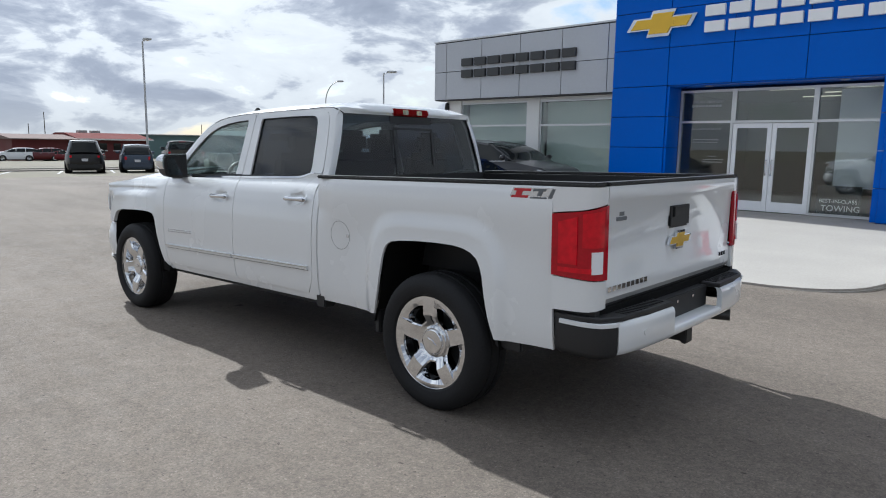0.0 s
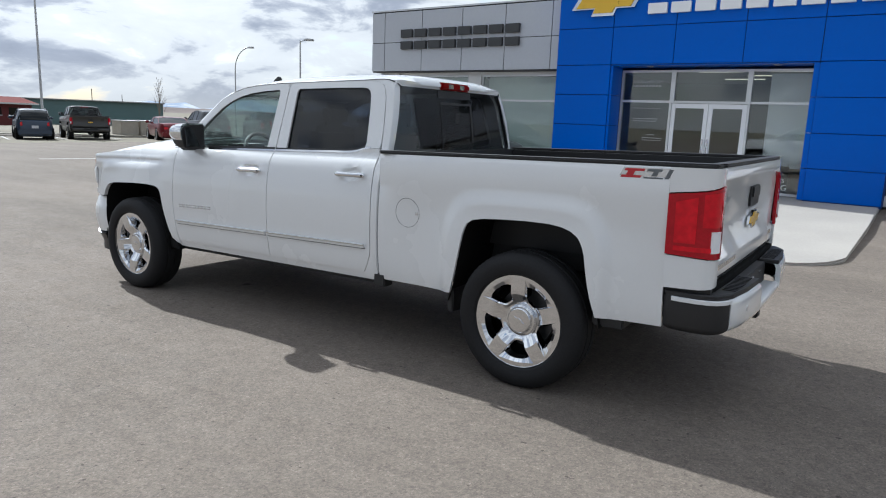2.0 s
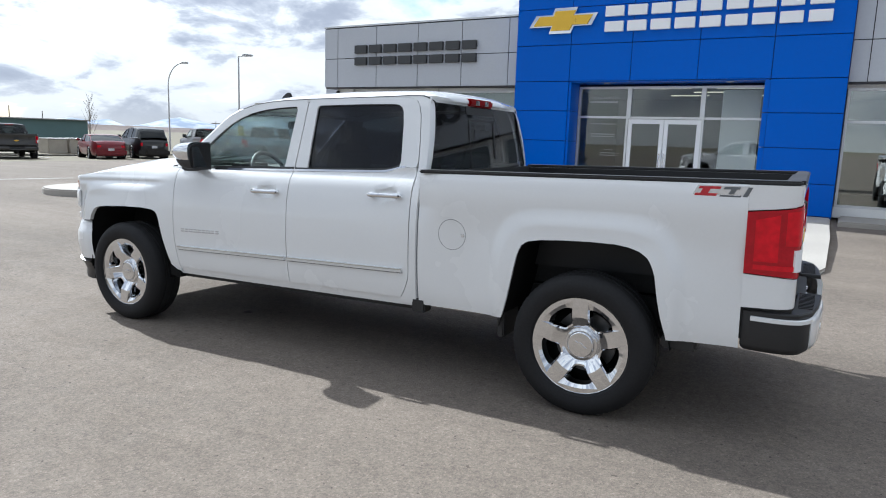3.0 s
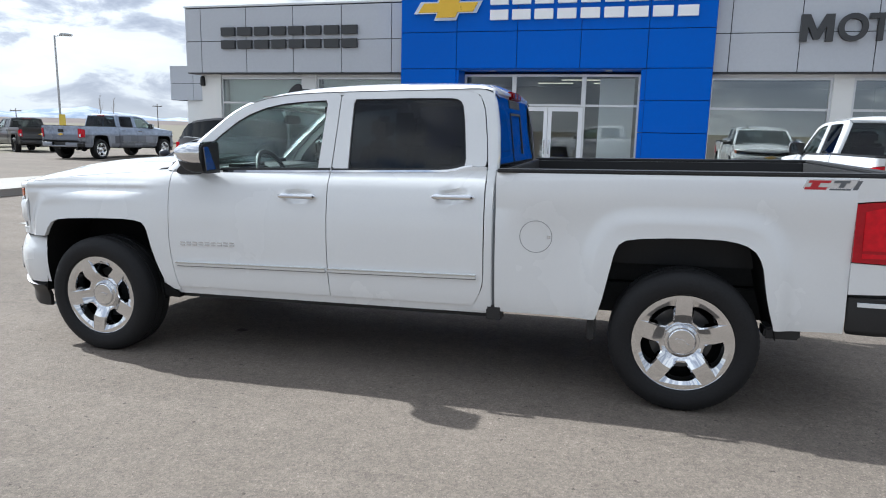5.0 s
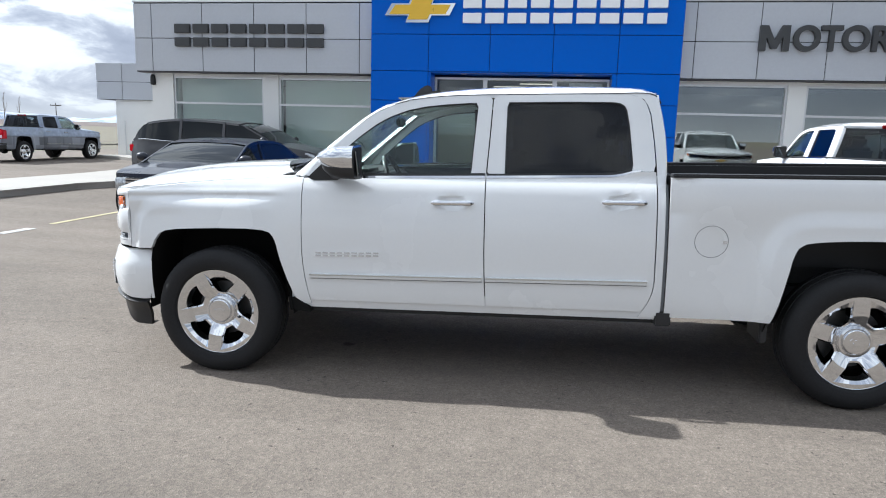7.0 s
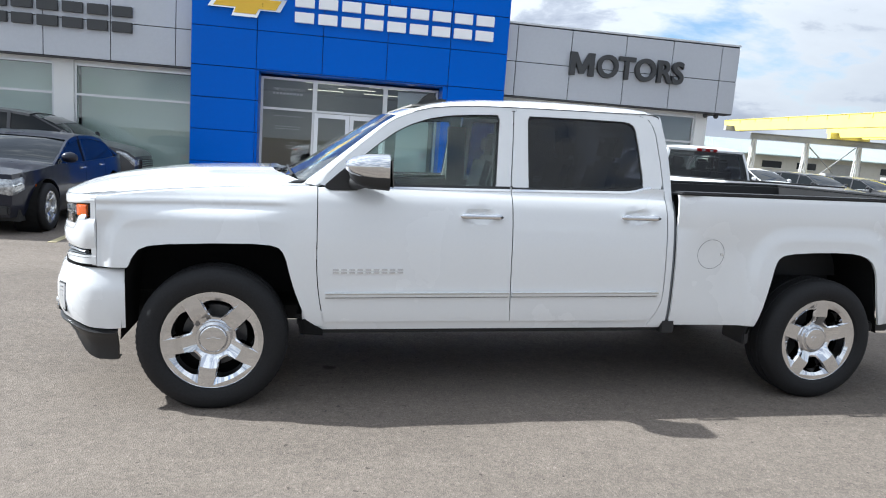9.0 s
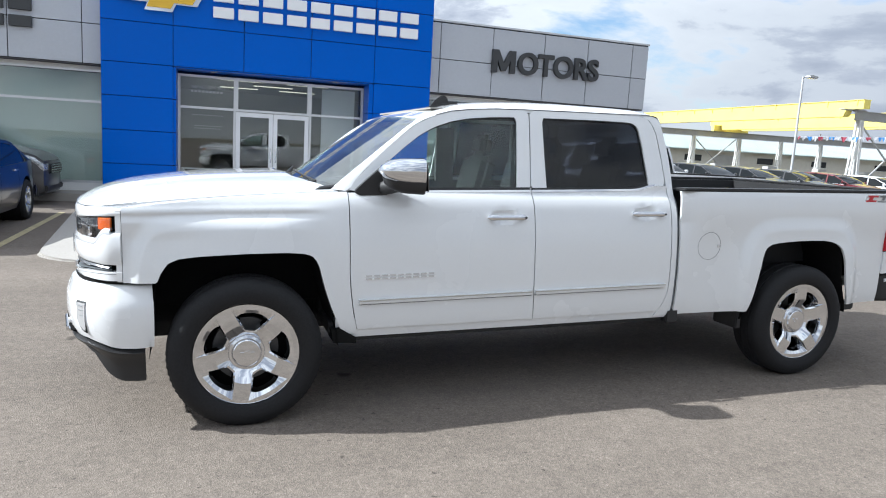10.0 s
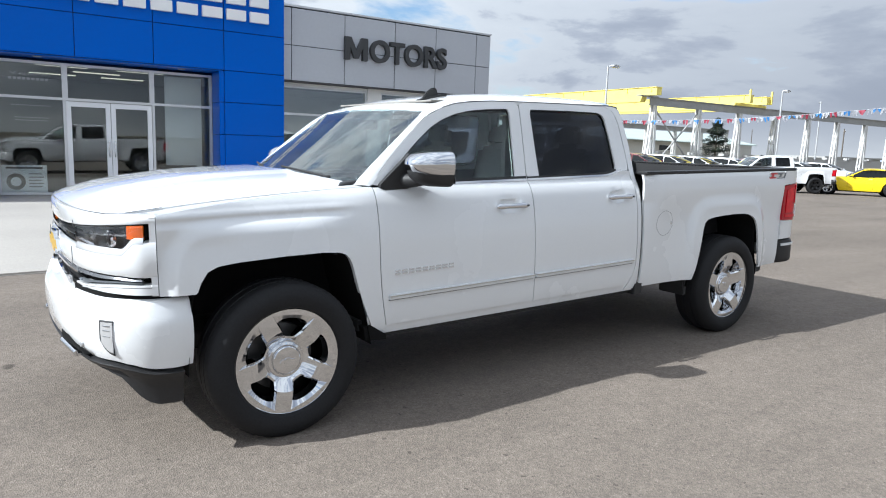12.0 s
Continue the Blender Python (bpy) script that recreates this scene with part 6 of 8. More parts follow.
        band(sector(0.60, 0.958), [(lambda v: 0.826 + 0.028 * sstep(0.55, 0.95, v), -0.0035), (lambda v: 0.8285 + 0.028 * sstep(0.55, 0.95, v), -0.0035)], 0.003, BADGE_GREY, "strip_seam")
        hl = band(sector(0.475, 0.950), [(lambda v: lamp_low(v) + 0.001, 0.010), (lambda v: lamp_low(v) + 0.008, 0.003), (lambda v: lamp_top(v) - 0.008, 0.003), (lambda v: lamp_top(v) - 0.001, 0.010)], 0.008, CLEAR, "headlamp", "clear headlamp lens", shadow=False)
        band(sector(0.475, 0.952), [(lambda v: lamp_low(v) - 0.002, 0.018), (lambda v: lamp_low(v) + 0.012, 0.052), (lambda v: lamp_top(v) - 0.010, 0.052), (lambda v: lamp_top(v) + 0.002, 0.018)], 0.0, LAMPDARK, "headlamp_bowl", "dark lamp housing", hl)
        band(sector(0.892, 0.949), [(1.077, 0.010), (1.081, 0.004), (1.134, 0.004), (1.139, 0.010)], 0.012, AMBER, "turn_lens", "amber turn lens", hl)
        band(sector(0.50, 0.945), [(lambda v: lamp_low(v) - 0.012, -0.006), (lambda v: lamp_low(v) + 0.004, -0.004), (lambda v: lamp_low(v) + 0.014, 0.002), (lambda v: lamp_low(v) + 0.022, 0.008)], 0.010, TRIM, "light_strip", "clear light strip", hl)
        band(sector(0.49, 0.70), [(lambda v: 1.052 - 0.10 * (v - 0.49), 0.016), (lambda v: 1.064 - 0.10 * (v - 0.49), 0.016)], 0.02, CHROME, "lamp_bar", "", hl)
        band(sector(0.66, 0.90), [(lambda v: 1.078 + 0.05 * (v - 0.66), 0.020), (lambda v: 1.085 + 0.05 * (v - 0.66), 0.020)], 0.02, LAMPBOWL, "lamp_bar", "", hl)
        b = bmesh.new()
        for vv, rad in ((0.785, 0.036), (0.655, 0.026)):
            uu = smooth_curve(vv, FRONT) + 0.036
            lathe(b, [(0.001, uu - 0.016), (rad * 0.8, uu - 0.010), (rad, uu + 0.004), (rad * 1.15, uu - 0.002), (rad * 1.2, uu + 0.015)], "x", 24, (0, s * vv, 1.066))
        part("projector", b, CHROME, hl, "round projector lamp", smooth=40)
        # slim trim of the lower opening
        band(sector(0.472, 0.944), [(lambda v: low_top(v) - 0.026 + 0.010 * sstep(0.7, 0.9, v), 0.024), (lambda v: low_top(v) - 0.018 + 0.006 * sstep(0.7, 0.9, v), 0.004), (lambda v: low_top(v) - 0.003, 0.010)], 0.02, TRIMGREY, "lower_trim", "grey lower trim", smooth=40)
        band(sector(0.472, 0.944), [(lambda v: low_low(v) + 0.002, 0.02), (lambda v: low_low(v) + 0.005, 0.006), (lambda v: low_low(v) + 0.010, 0.012)], 0.02, BADGE_GREY, "lower_trim", smooth=40)
        # cut lines between grille and lamps
        for z0, z1, off in ((0.905, 1.005, -0.0155), (1.098, 1.132, -0.002)):
            b = bmesh.new()
            cyl(b, (smooth_curve(0.475, FRONT) + off, s * 0.475, z0), (smooth_curve(0.475, FRONT) + off, s * 0.475, z1), 0.0016, n=5)
            part("cut_line", b, BADGE_GREY, fc)
    b = bmesh.new()
    sc = 0.20
    prism(b, [(x * sc, 0.965 + z * sc) for x, z in bow], "x", -0.926, -0.895)
    part("emblem", b, CHROME, fc)
    b = bmesh.new()
    prism(b, [(x * sc * 0.86, 0.965 + z * sc * 0.74) for x, z in bow], "x", -0.9272, -0.925)
    part("emblem_face", b, GOLD, fc)
    # front bumper
    fb = thing("front_bumper", BODY)
    fb.parent = T
    bp_ = [(-0.463, -0.978), (-0.51, -0.988)] + curve_plan(BUMP, -0.990, 0.990, 198) + [(-0.51, 0.988), (-0.463, 0.978)]

    def skin_low(v):
        return interp(v, [(0.0, 0.530), (0.50, 0.525), (0.69, 0.507), (0.86, 0.500), (0.93, 0.484), (0.97, 0.466), (1.0, 0.458)])

    def skin_top(v):
        return 0.750 + 0.048 * sstep(0.41, 0.50, v)
    band(bp_, [(lambda v: skin_low(v) - 0.002, 0.05), (lambda v: skin_low(v) + 0.006, 0.020), (0.545, 0.004), (0.61, -0.004), (0.675, -0.002), (0.705, 0.003), (0.722, 0.010), (lambda v: skin_top(v) - 0.024, 0.026), (lambda v: skin_top(v) - 0.006, 0.036), (skin_top, 0.050), (lambda v: skin_top(v) + 0.001, 0.17)], 0.0, paint, "bumper_skin", "white wrap-round front bumper", fb)

    def dam_low(v):
        return interp(v, [(0.0, 0.450), (0.65, 0.446), (0.78, 0.434), (0.86, 0.412), (0.90, 0.366), (0.93, 0.326), (0.955, 0.299), (0.975, 0.284), (1.0, 0.278)])
    band(bp_[1:-1], [(dam_low, 0.12), (dam_low, 0.056), (lambda v: dam_low(v) + 0.006, 0.049), (lambda v: dam_low(v) * 0.55 + skin_low(v) * 0.45 - 0.008, 0.052), (lambda v: skin_low(v) - 0.040, 0.026), (lambda v: skin_low(v) - 0.024, 0.010), (lambda v: skin_low(v) - 0.017, 0.008), (lambda v: skin_low(v) - 0.006, 0.034), (lambda v: skin_low(v) - 0.003, 0.056)], 0.03, DAM, "valance", "satin black lower air dam", fb, 45)
    for s in (-1, 1):
        band([q for q in bp_ if q[1] * s > 0.47], [(0.786, 0.050), (0.819, 0.050)], 0.0, LINER, "bumper_gap", "", fb)

        def bsector(v0, v1):
            return [q for q in bp_ if v0 < q[1] * s < v1 and q[0] < -0.70]
        def fog_low(v):
            return 0.538 + 0.090 * clamp((0.874 - v) / 0.074) ** 2.0
        fl_ = band(bsector(0.800, 0.876), [(fog_low, -0.001), (lambda v: fog_low(v) + 0.005, -0.006), (0.696, -0.004), (0.702, -0.001)], 0.02, BLACK, "fog_lamp", "slim black-framed fog lamp", fb)
        band(bsector(0.818, 0.872), [(lambda v: fog_low(v) + 0.014, -0.0085), (lambda v: 0.5 * fog_low(v) + 0.355, -0.0105), (0.694, -0.0065)], 0.006, TRIM, "fog_lens", "clear fog lens", fl_)
        for zz in (0.628, 0.656, 0.678):
            band(bsector(0.822, 0.868), [(zz, -0.0115), (zz + 0.0025, -0.0115)], 0.004, BADGE_GREY, "fog_rib", "", fl_)
        b = bmesh.new()
        cyl(b, (-0.952, s * 0.40, 0.520), (-0.915, s * 0.60, 0.498), 0.015, n=12)
        cyl(b, (-0.952, s * 0.40, 0.520), (-0.87, s * 0.39, 0.525), 0.015, n=12)
        cyl(b, (-0.915, s * 0.60, 0.498), (-0.84, s * 0.59, 0.505), 0.015, n=12)
        part("tow_hook", b, CHROME, fb, "chrome tow hook", smooth=50)
        hp = [q for q in bp_ if 0.36 < q[1] * s < 0.70 and q[0] < -0.7]
        band(hp, [(lambda v: skin_low(v) - 0.006, 0.014), (lambda v: skin_low(v) + 0.004, 0.001), (lambda v: skin_low(v) + 0.042 * clamp((0.70 - v) / 0.2), -0.001), (lambda v: skin_low(v) + 0.046 * clamp((0.70 - v) / 0.2), 0.003)], 0.02, LINER, "hook_recess", "black tow hook recess", fb)
        part("park_sensor", cyl(bmesh.new(), (-0.905, s * 0.66, 0.560), (-0.88, s * 0.66, 0.560), 0.016, n=14), paint, fb, smooth=40)
    # inside
    cab = thing("cabin", BODY)
    cab.parent = T
    b = bmesh.new()
    prism(b, [(0.34, 1.26), (0.62, 1.285), (0.86, 1.27), (0.93, 1.20), (0.93, 0.95), (0.60, 0.9), (0.34, 0.9)], "y", -0.83, 0.83)
    bmesh.ops.bevel(b, geom=[e for e in b.edges], offset=0.02, segments=2, affect="EDGES")
    part("dashboard", b, DASH, cab, smooth=40)
    part("gauge_hood", boxed(0.76, 0.92, -0.58, -0.22, 1.255, 1.315, bevel=0.025), DASH, cab, smooth=40)
    b = bmesh.new()
    rings = []
    for i in range(36):
        a = 2 * math.pi * i / 36
        rr = []
        for j in range(8):
            c = 2 * math.pi * j / 8
            r = 0.185 + 0.017 * math.cos(c)
            rr.append(b.verts.new((0.017 * math.sin(c), r * math.cos(a), r * math.sin(a))))
        rings.append(rr)
    for i in range(36):
        for j in range(8):
            b.faces.new((rings[i][j], rings[(i + 1) % 36][j], rings[(i + 1) % 36][(j + 1) % 8], rings[i][(j + 1) % 8]))
    box(b, -0.012, 0.012, -0.18, 0.18, -0.02, 0.025)
    box(b, -0.012, 0.012, -0.04, 0.04, -0.18, 0.02)
    bmesh.ops.transform(b, matrix=pose(1.06, -0.40, 1.23, 0, -24), verts=b.verts)
    part("steering_wheel", b, DASH, cab, smooth=50)
    for v in (-0.42, 0.42):
        for u0, lab in ((1.30, "seat"), (1.93, "rear_seat")):
            part("seat_cushion", boxed(u0, u0 + 0.5, v - 0.25, v + 0.25, 0.80, 0.96, bevel=0.05), SEAT, cab, smooth=50)
            b = boxed(-0.06, 0.06, -0.24, 0.24, 0.0, 0.60, bevel=0.05)
            bmesh.ops.transform(b, matrix=pose(u0 + 0.46, v, 0.90, 0, 14), verts=b.verts)
            part("seat_back", b, SEAT, cab, smooth=50)
            b = boxed(-0.05, 0.05, -0.13, 0.13, 0.0, 0.17, bevel=0.04)
            bmesh.ops.transform(b, matrix=pose(u0 + 0.60, v, 1.48 if u0 < 2 else 1.44, 0, 8), verts=b.verts)
            part("headrest", b, SEAT, cab, smooth=50)
    part("interior_mirror", boxed(1.00, 1.03, -0.12, 0.12, 1.60, 1.665, bevel=0.012), DASH, cab, smooth=50)
    part("headliner", boxed(1.12, 2.66, -0.62, 0.62, 1.775, 1.785), HEADLINER, cab)
    part("door_trim", boxed(0.62, 2.68, -0.865, -0.84, 0.55, 1.265), DASH, cab)
    part("door_trim", boxed(0.62, 2.68, 0.84, 0.865, 0.55, 1.265), DASH, cab)
    for s in (-1, 1):
        part("inner_pillar", boxed(1.63, 1.78, min(s * 0.74, s * 0.70), max(s * 0.74, s * 0.70), 1.26, 1.70), DASH, cab)
    return T


hero = pickup("white crew-cab pickup truck with chrome wheels parked on asphalt", pose(-6.673, 3.977, -0.044, 0, -0.74, 1.70), PAINT_WHITE)

# ---- other vehicles ----
def car_paint(name, col, metal=0.35):
    return surf(name, col, 0.3, metal=metal * 0.4, var=0.04, coat=0.55, scale=1.2, spec=0.25)


BLACKGLASS = surf("dark vehicle glass", (0.010, 0.012, 0.013), 0.03, var=0.05, spec=0.28)
CARLENS = surf("headlamp lens", (0.42, 0.44, 0.46), 0.08, metal=0.55, var=0.7, scale=16, fine=30, coat=1.0)
DARK_RIM = surf("black alloy", (0.02, 0.02, 0.021), 0.3, metal=0.6)
ALLOY = surf("silver alloy", (0.55, 0.56, 0.57), 0.25, metal=0.9)


def car(label, category, m, paint, L, W, H, wb, front, belt_pts, roof_pts, screen, wheel_r=0.34, rim=None, group="", name=None, rack=False, pillars=(), light="tall", glassy=None):
    """A car with u = 0 at the front axle, rearwards positive. belt_pts: (u, z) of the shoulder; roof_pts: (u, z) of the roof line between
    the feet of the screens; screen: (foot front, top front, top rear, foot rear)."""
    T = thing(name or category.replace(" ", "_"), m, label, category, group)
    u0, u1 = -front, L - front
    ra = wheel_r + 0.07
    sill = 0.24

    def plan(u):
        t = abs(u - (u0 + u1) / 2) / (L / 2)
        return 1 - 0.25 * t ** 6

    def vf(u, z):
        return W / 2 * plan(u) * smooth_curve(z, [(0.2, 0.93), (0.35, 0.975), (0.6, 1.0), (0.8, 0.99), (1.0, 0.965), (1.15, 0.93)])

    def zb(u):
        for c in (0.0, wb):
            d = abs(u - c)
            if d < ra:
                return max(sill, wheel_r + math.sqrt(max(0, ra * ra - d * d)) * 0.98)
        return sill

    def zt(u):
        return smooth_curve(u, belt_pts)
    ends = [(c + s * ra, -s) for c in (0.0, wb) for s in (-1, 1)]
    us = spread(u0, u1, 44, ends)
    for s in (-1, 1):
        part("body_side", side_panel(us, zb, zt, 9, vf, s, 0.03), paint, T, smooth=40)
        for c in (0.0, wb):
            b = bmesh.new()
            lathe(b, [(ra + 0.005, s * (W / 2 - 0.03)), (ra + 0.005, s * (W / 2 - 0.34)), (0.01, s * (W / 2 - 0.345))], "y", 28, (c, 0, wheel_r))
            part("arch_liner", b, LINER, T)
            wheel(T, c, s, wheel_r, rim or ALLOY, wheel_r / 0.405, W / 2 - 0.015)
    # deck: bonnet, tail and the floor under the glass
    b = bmesh.new()
    grid = []
    for u in us:
        w = vf(u, zt(u))
        crown = 0.05 * clamp((u - u0) / 0.3) * clamp((u1 - u) / 0.2)
        grid.append([b.verts.new((u, w * t, zt(u) + crown * (1 - t * t))) for t in (-1, -0.8, -0.4, 0, 0.4, 0.8, 1)])
    for a, c in zip(grid, grid[1:]):
        for j in range(6):
            b.faces.new((a[j], a[j + 1], c[j + 1], c[j]))
    part("body_deck", b, paint, T, smooth=40)
    # nose and tail
    for ue, sg in ((u0, -1), (u1, 1)):
        b = bmesh.new()
        rows = []
        zt_e = zt(ue)
        for k in range(8):
            z = sill + (zt_e - sill) * k / 7
            bul = 0.07 * math.sin(math.pi * (0.15 + 0.7 * k / 7))
            rows.append([b.verts.new((ue + sg * bul * (1 - abs(t) ** 3), vf(ue, z) * t, z)) for t in (-1, -0.85, -0.5, 0, 0.5, 0.85, 1)])
        for a, c in zip(rows, rows[1:]):
            for j in range(6):
                b.faces.new((a[j], a[j + 1], c[j + 1], c[j]))
        part("nose" if sg < 0 else "tail", b, paint, T, smooth=50)
    # greenhouse
    f0, f1, r1, r0 = screen
    n = 26
    b = bmesh.new()
    rf = bmesh.new()
    gl, gr = [], []
    for i in range(n + 1):
        u = f0 + (r0 - f0) * i / n
        zr = smooth_curve(u, roof_pts)
        zr = max(zr, zt(u) + 0.02)
        zl = zt(u) - 0.01
        wl = vf(u, zt(u)) - 0.02
        wr = wl - 0.30 * (zr - zl)
        hi = clamp((zr - zl) / 0.15)
        gl.append([b.verts.new((u, -wl, zl)), b.verts.new((u, -wr, zr - 0.015)), b.verts.new((u, -wr * 0.6, zr + 0.02 * hi)), b.verts.new((u, 0, zr + 0.03 * hi)), b.verts.new((u, wr * 0.6, zr + 0.02 * hi)), b.verts.new((u, wr, zr - 0.015)), b.verts.new((u, wl, zl))])
        if f1 - 0.02 <= u <= r1 + 0.02:
            gr.append([rf.verts.new((u, t * wr * 1.0, zr + d)) for t, d in ((-1.03, -0.05), (-1.0, 0.004), (-0.62, 0.030), (0, 0.040), (0.62, 0.030), (1.0, 0.004), (1.03, -0.05))])
    for a, c in zip(gl, gl[1:]):
        for j in range(6):
            b.faces.new((a[j], a[j + 1], c[j + 1], c[j]))
    part("window_glass", b, glassy or BLACKGLASS, T, "dark vehicle windows", smooth=35)
    for a, c in zip(gr, gr[1:]):
        for j in range(6):
            rf.faces.new((a[j], a[j + 1], c[j + 1], c[j]))
    part("roof", rf, paint, T, smooth=60)

    def pillar(ua, ub, wide):
        """A painted post from the shoulder at ua to the roof at ub."""
        for s in (-1, 1):
            bb = bmesh.new()
            q = []
            for u, top in ((ua, False), (ub, True)):
                z = smooth_curve(ub, roof_pts) if top else zt(ua) - 0.005
                wl = vf(ua, zt(ua)) - 0.012
                w = wl - 0.30 * (z - zt(ua)) if top else wl
                for du in (-wide / 2, wide / 2):
                    for dy in (0.006, -0.03):
                        q.append(bb.verts.new((u + du, s * (w + dy), z)))
            for f in ((0, 2, 6, 4), (1, 5, 7, 3), (0, 4, 5, 1), (2, 3, 7, 6), (0, 1, 3, 2), (4, 6, 7, 5)):
                bb.faces.new([q[k] for k in f])
            part("pillar", bb, paint, T)
    if light == "tall":
        for s in (-1, 1):
            bb = bmesh.new()
            line = []
            for i in range(25):
                u = f0 + 0.35 + (r0 - 0.22 - f0 - 0.35) * i / 24
                line.append([bb.verts.new((u, s * (vf(u, zt(u)) - 0.010 + d), zt(u) + h)) for d, h in ((0.0, -0.004), (0.006, 0.004), (0.002, 0.016))])
            for a, c in zip(line, line[1:]):
                for j in range(2):
                    bb.faces.new((a[j], a[j + 1], c[j + 1], c[j]))
            part("window_trim", bb, TRIM, T, "bright strip under the windows", smooth=40)
    pillar(f0 + 0.06, f1 + 0.02, 0.07)
    pillar(r0 - 0.10, r1 - 0.03, 0.14)
    for ua in pillars:
        pillar(ua, ua + 0.03, 0.07)
    # lamps, grille, trim
    zn, zx = zt(u0), zt(u1)
    for s in (-1, 1):
        y0 = W / 2 * plan(u0)
        # a lamp that wraps round the front corner
        deep = 0.25 if light == "low" else 0.17
        b = bmesh.new()
        cols = []
        for i in range(13):
            k = i / 12
            if k < 0.5:
                uu, tt = u0 + (0.18 if light == "low" else 0.36) * (1 - k * 2), 1.0
            else:
                uu, tt = u0, 1.0 - 0.42 * (k - 0.5) * 2
            top_ = zt(uu) - 0.045
            bot_ = top_ - deep * ((0.8 if light == "low" else 0.25) + (0.2 if light == "low" else 0.75) * clamp(k * 2.2)) * (1 - 0.25 * clamp((k - 0.6) / 0.4))
            col_ = []
            for j in range(5):
                z = bot_ + (top_ - bot_) * j / 4
                bul = 0.07 * math.sin(math.pi * (0.15 + 0.7 * (z - sill) / (zn - sill))) * (1 - tt ** 3)
                out = 0.012 if 0 < j < 4 and 0 < i < 12 else -0.006
                col_.append(b.verts.new((uu - bul - (out if k >= 0.4 else 0), s * (vf(uu, z) * tt + (out if k <= 0.6 else 0)), z)))
            cols.append(col_)
        for c0, c1 in zip(cols, cols[1:]):
            for j in range(4):
                b.faces.new((c0[j], c0[j + 1], c1[j + 1], c1[j]))
        hl = part("headlamp", b, CARLENS, T, "clear headlamp", smooth=40)
        cu = u0 + 0.36
        part("side_marker", boxed(cu, cu + 0.07, min(s * (vf(cu, zn - 0.2) - 0.01), s * (vf(cu, zn - 0.2) + 0.006)), max(s * (vf(cu, zn - 0.2) - 0.01), s * (vf(cu, zn - 0.2) + 0.006)), zn - 0.17, zn - 0.14), AMBER, T, "small amber side marker")
        part("fog_lamp", boxed(u0 - 0.03, u0 + 0.05, min(s * y0 * 0.74, s * y0 * 0.93), max(s * y0 * 0.74, s * y0 * 0.93), sill + 0.10, sill + 0.155, bevel=0.015), CARLENS, T, "pale fog lamp", smooth=40)
        y1 = W / 2 * plan(u1)
        zl0, zl1 = (zx - 0.24, zx - 0.05) if light == "tall" else (zx - 0.18, zx - 0.06)
        wl_ = 0.70 if light == "low" else 0.84
        part("tail_lamp", boxed(u1 - 0.16, u1 + 0.05, min(s * y1 * wl_, s * y1 * 1.0), max(s * y1 * wl_, s * y1 * 1.0), zl0, zl1, bevel=0.02), REDLENS, T, "red tail lamp", smooth=40)
        mz = smooth_curve(f0 + 0.3, belt_pts) + 0.10
        b = bmesh.new()
        bmesh.ops.create_uvsphere(b, u_segments=12, v_segments=8, radius=1, matrix=Matrix.Translation((f0 + 0.32, s * (W / 2 + 0.07), mz)) @ Matrix.Diagonal((0.06, 0.12, 0.08, 1)))
        part("door_mirror", b, BLACK if light == "black" else paint, T, smooth=50)
        for uu in (f0 + 1.05, f0 + 2.0):
            if uu < r0 - 0.3:
                zz = zt(uu) - 0.10
                part("door_handle", boxed(uu, uu + 0.18, min(s * (vf(uu, zz) - 0.01), s * (vf(uu, zz) + 0.025)), max(s * (vf(uu, zz) - 0.01), s * (vf(uu, zz) + 0.025)), zz, zz + 0.025, bevel=0.006), TRIM, T)
        for uu in (f0 + 0.12, f0 + 1.27, f0 + 2.25):
            if uu < r0 - 0.2:
                b = bmesh.new()
                pts = [(vf(uu, z) + 0.001, z) for z in np.linspace(0.34, zt(uu) - 0.02, 8)]
                for (a, za), (c, zc) in zip(pts, pts[1:]):
                    q = [b.verts.new(v) for v in ((uu, s * a, za), (uu + 0.007, s * a, za), (uu + 0.007, s * c, zc), (uu, s * c, zc))]
                    b.faces.new(q)
                if abs(uu) > ra and abs(uu - wb) > ra:
                    part("door_seam", b, LINER, T)
                else:
                    b.free()
    gb = boxed(u0 - 0.085, u0 + 0.02, -W * 0.26, W * 0.26, zn - 0.27, zn - 0.06, bevel=0.02)
    g = part("grille", gb, BLACK, T, "dark grille", smooth=40)
    for i in range(4):
        part("grille_bar", boxed(u0 - 0.095, u0 - 0.07, -W * 0.25, W * 0.25, zn - 0.245 + i * 0.05, zn - 0.225 + i * 0.05), CHROME, g)
    part("air_intake", boxed(u0 - 0.06, u0 + 0.02, -W * 0.36, W * 0.36, sill + 0.04, sill + 0.16, bevel=0.02), BLACK, T, smooth=40)
    part("rear_bumper", boxed(u1 - 0.02, u1 + 0.085, -W * 0.43, W * 0.43, sill + 0.06, sill + 0.30, bevel=0.03), paint if light != "black" else BLACK, T, smooth=40)
    part("plate_bar", boxed(u1 + 0.062, u1 + 0.075, -0.15, 0.15, zx - 0.36, zx - 0.22), PLATE, T)
    part("underbody", boxed(u0 + 0.1, u1 - 0.1, -W * 0.40, W * 0.40, 0.18, 0.34), UNDER, T)
    if rack:
        for s in (-1, 1):
            b = bmesh.new()
            wv = s * (W / 2 * 0.70)
            zr = smooth_curve((f1 + r1) / 2, roof_pts)
            cyl(b, (f1 + 0.45, wv, zr + 0.035), (r1 - 0.2, wv, zr + 0.030), 0.014, n=8)
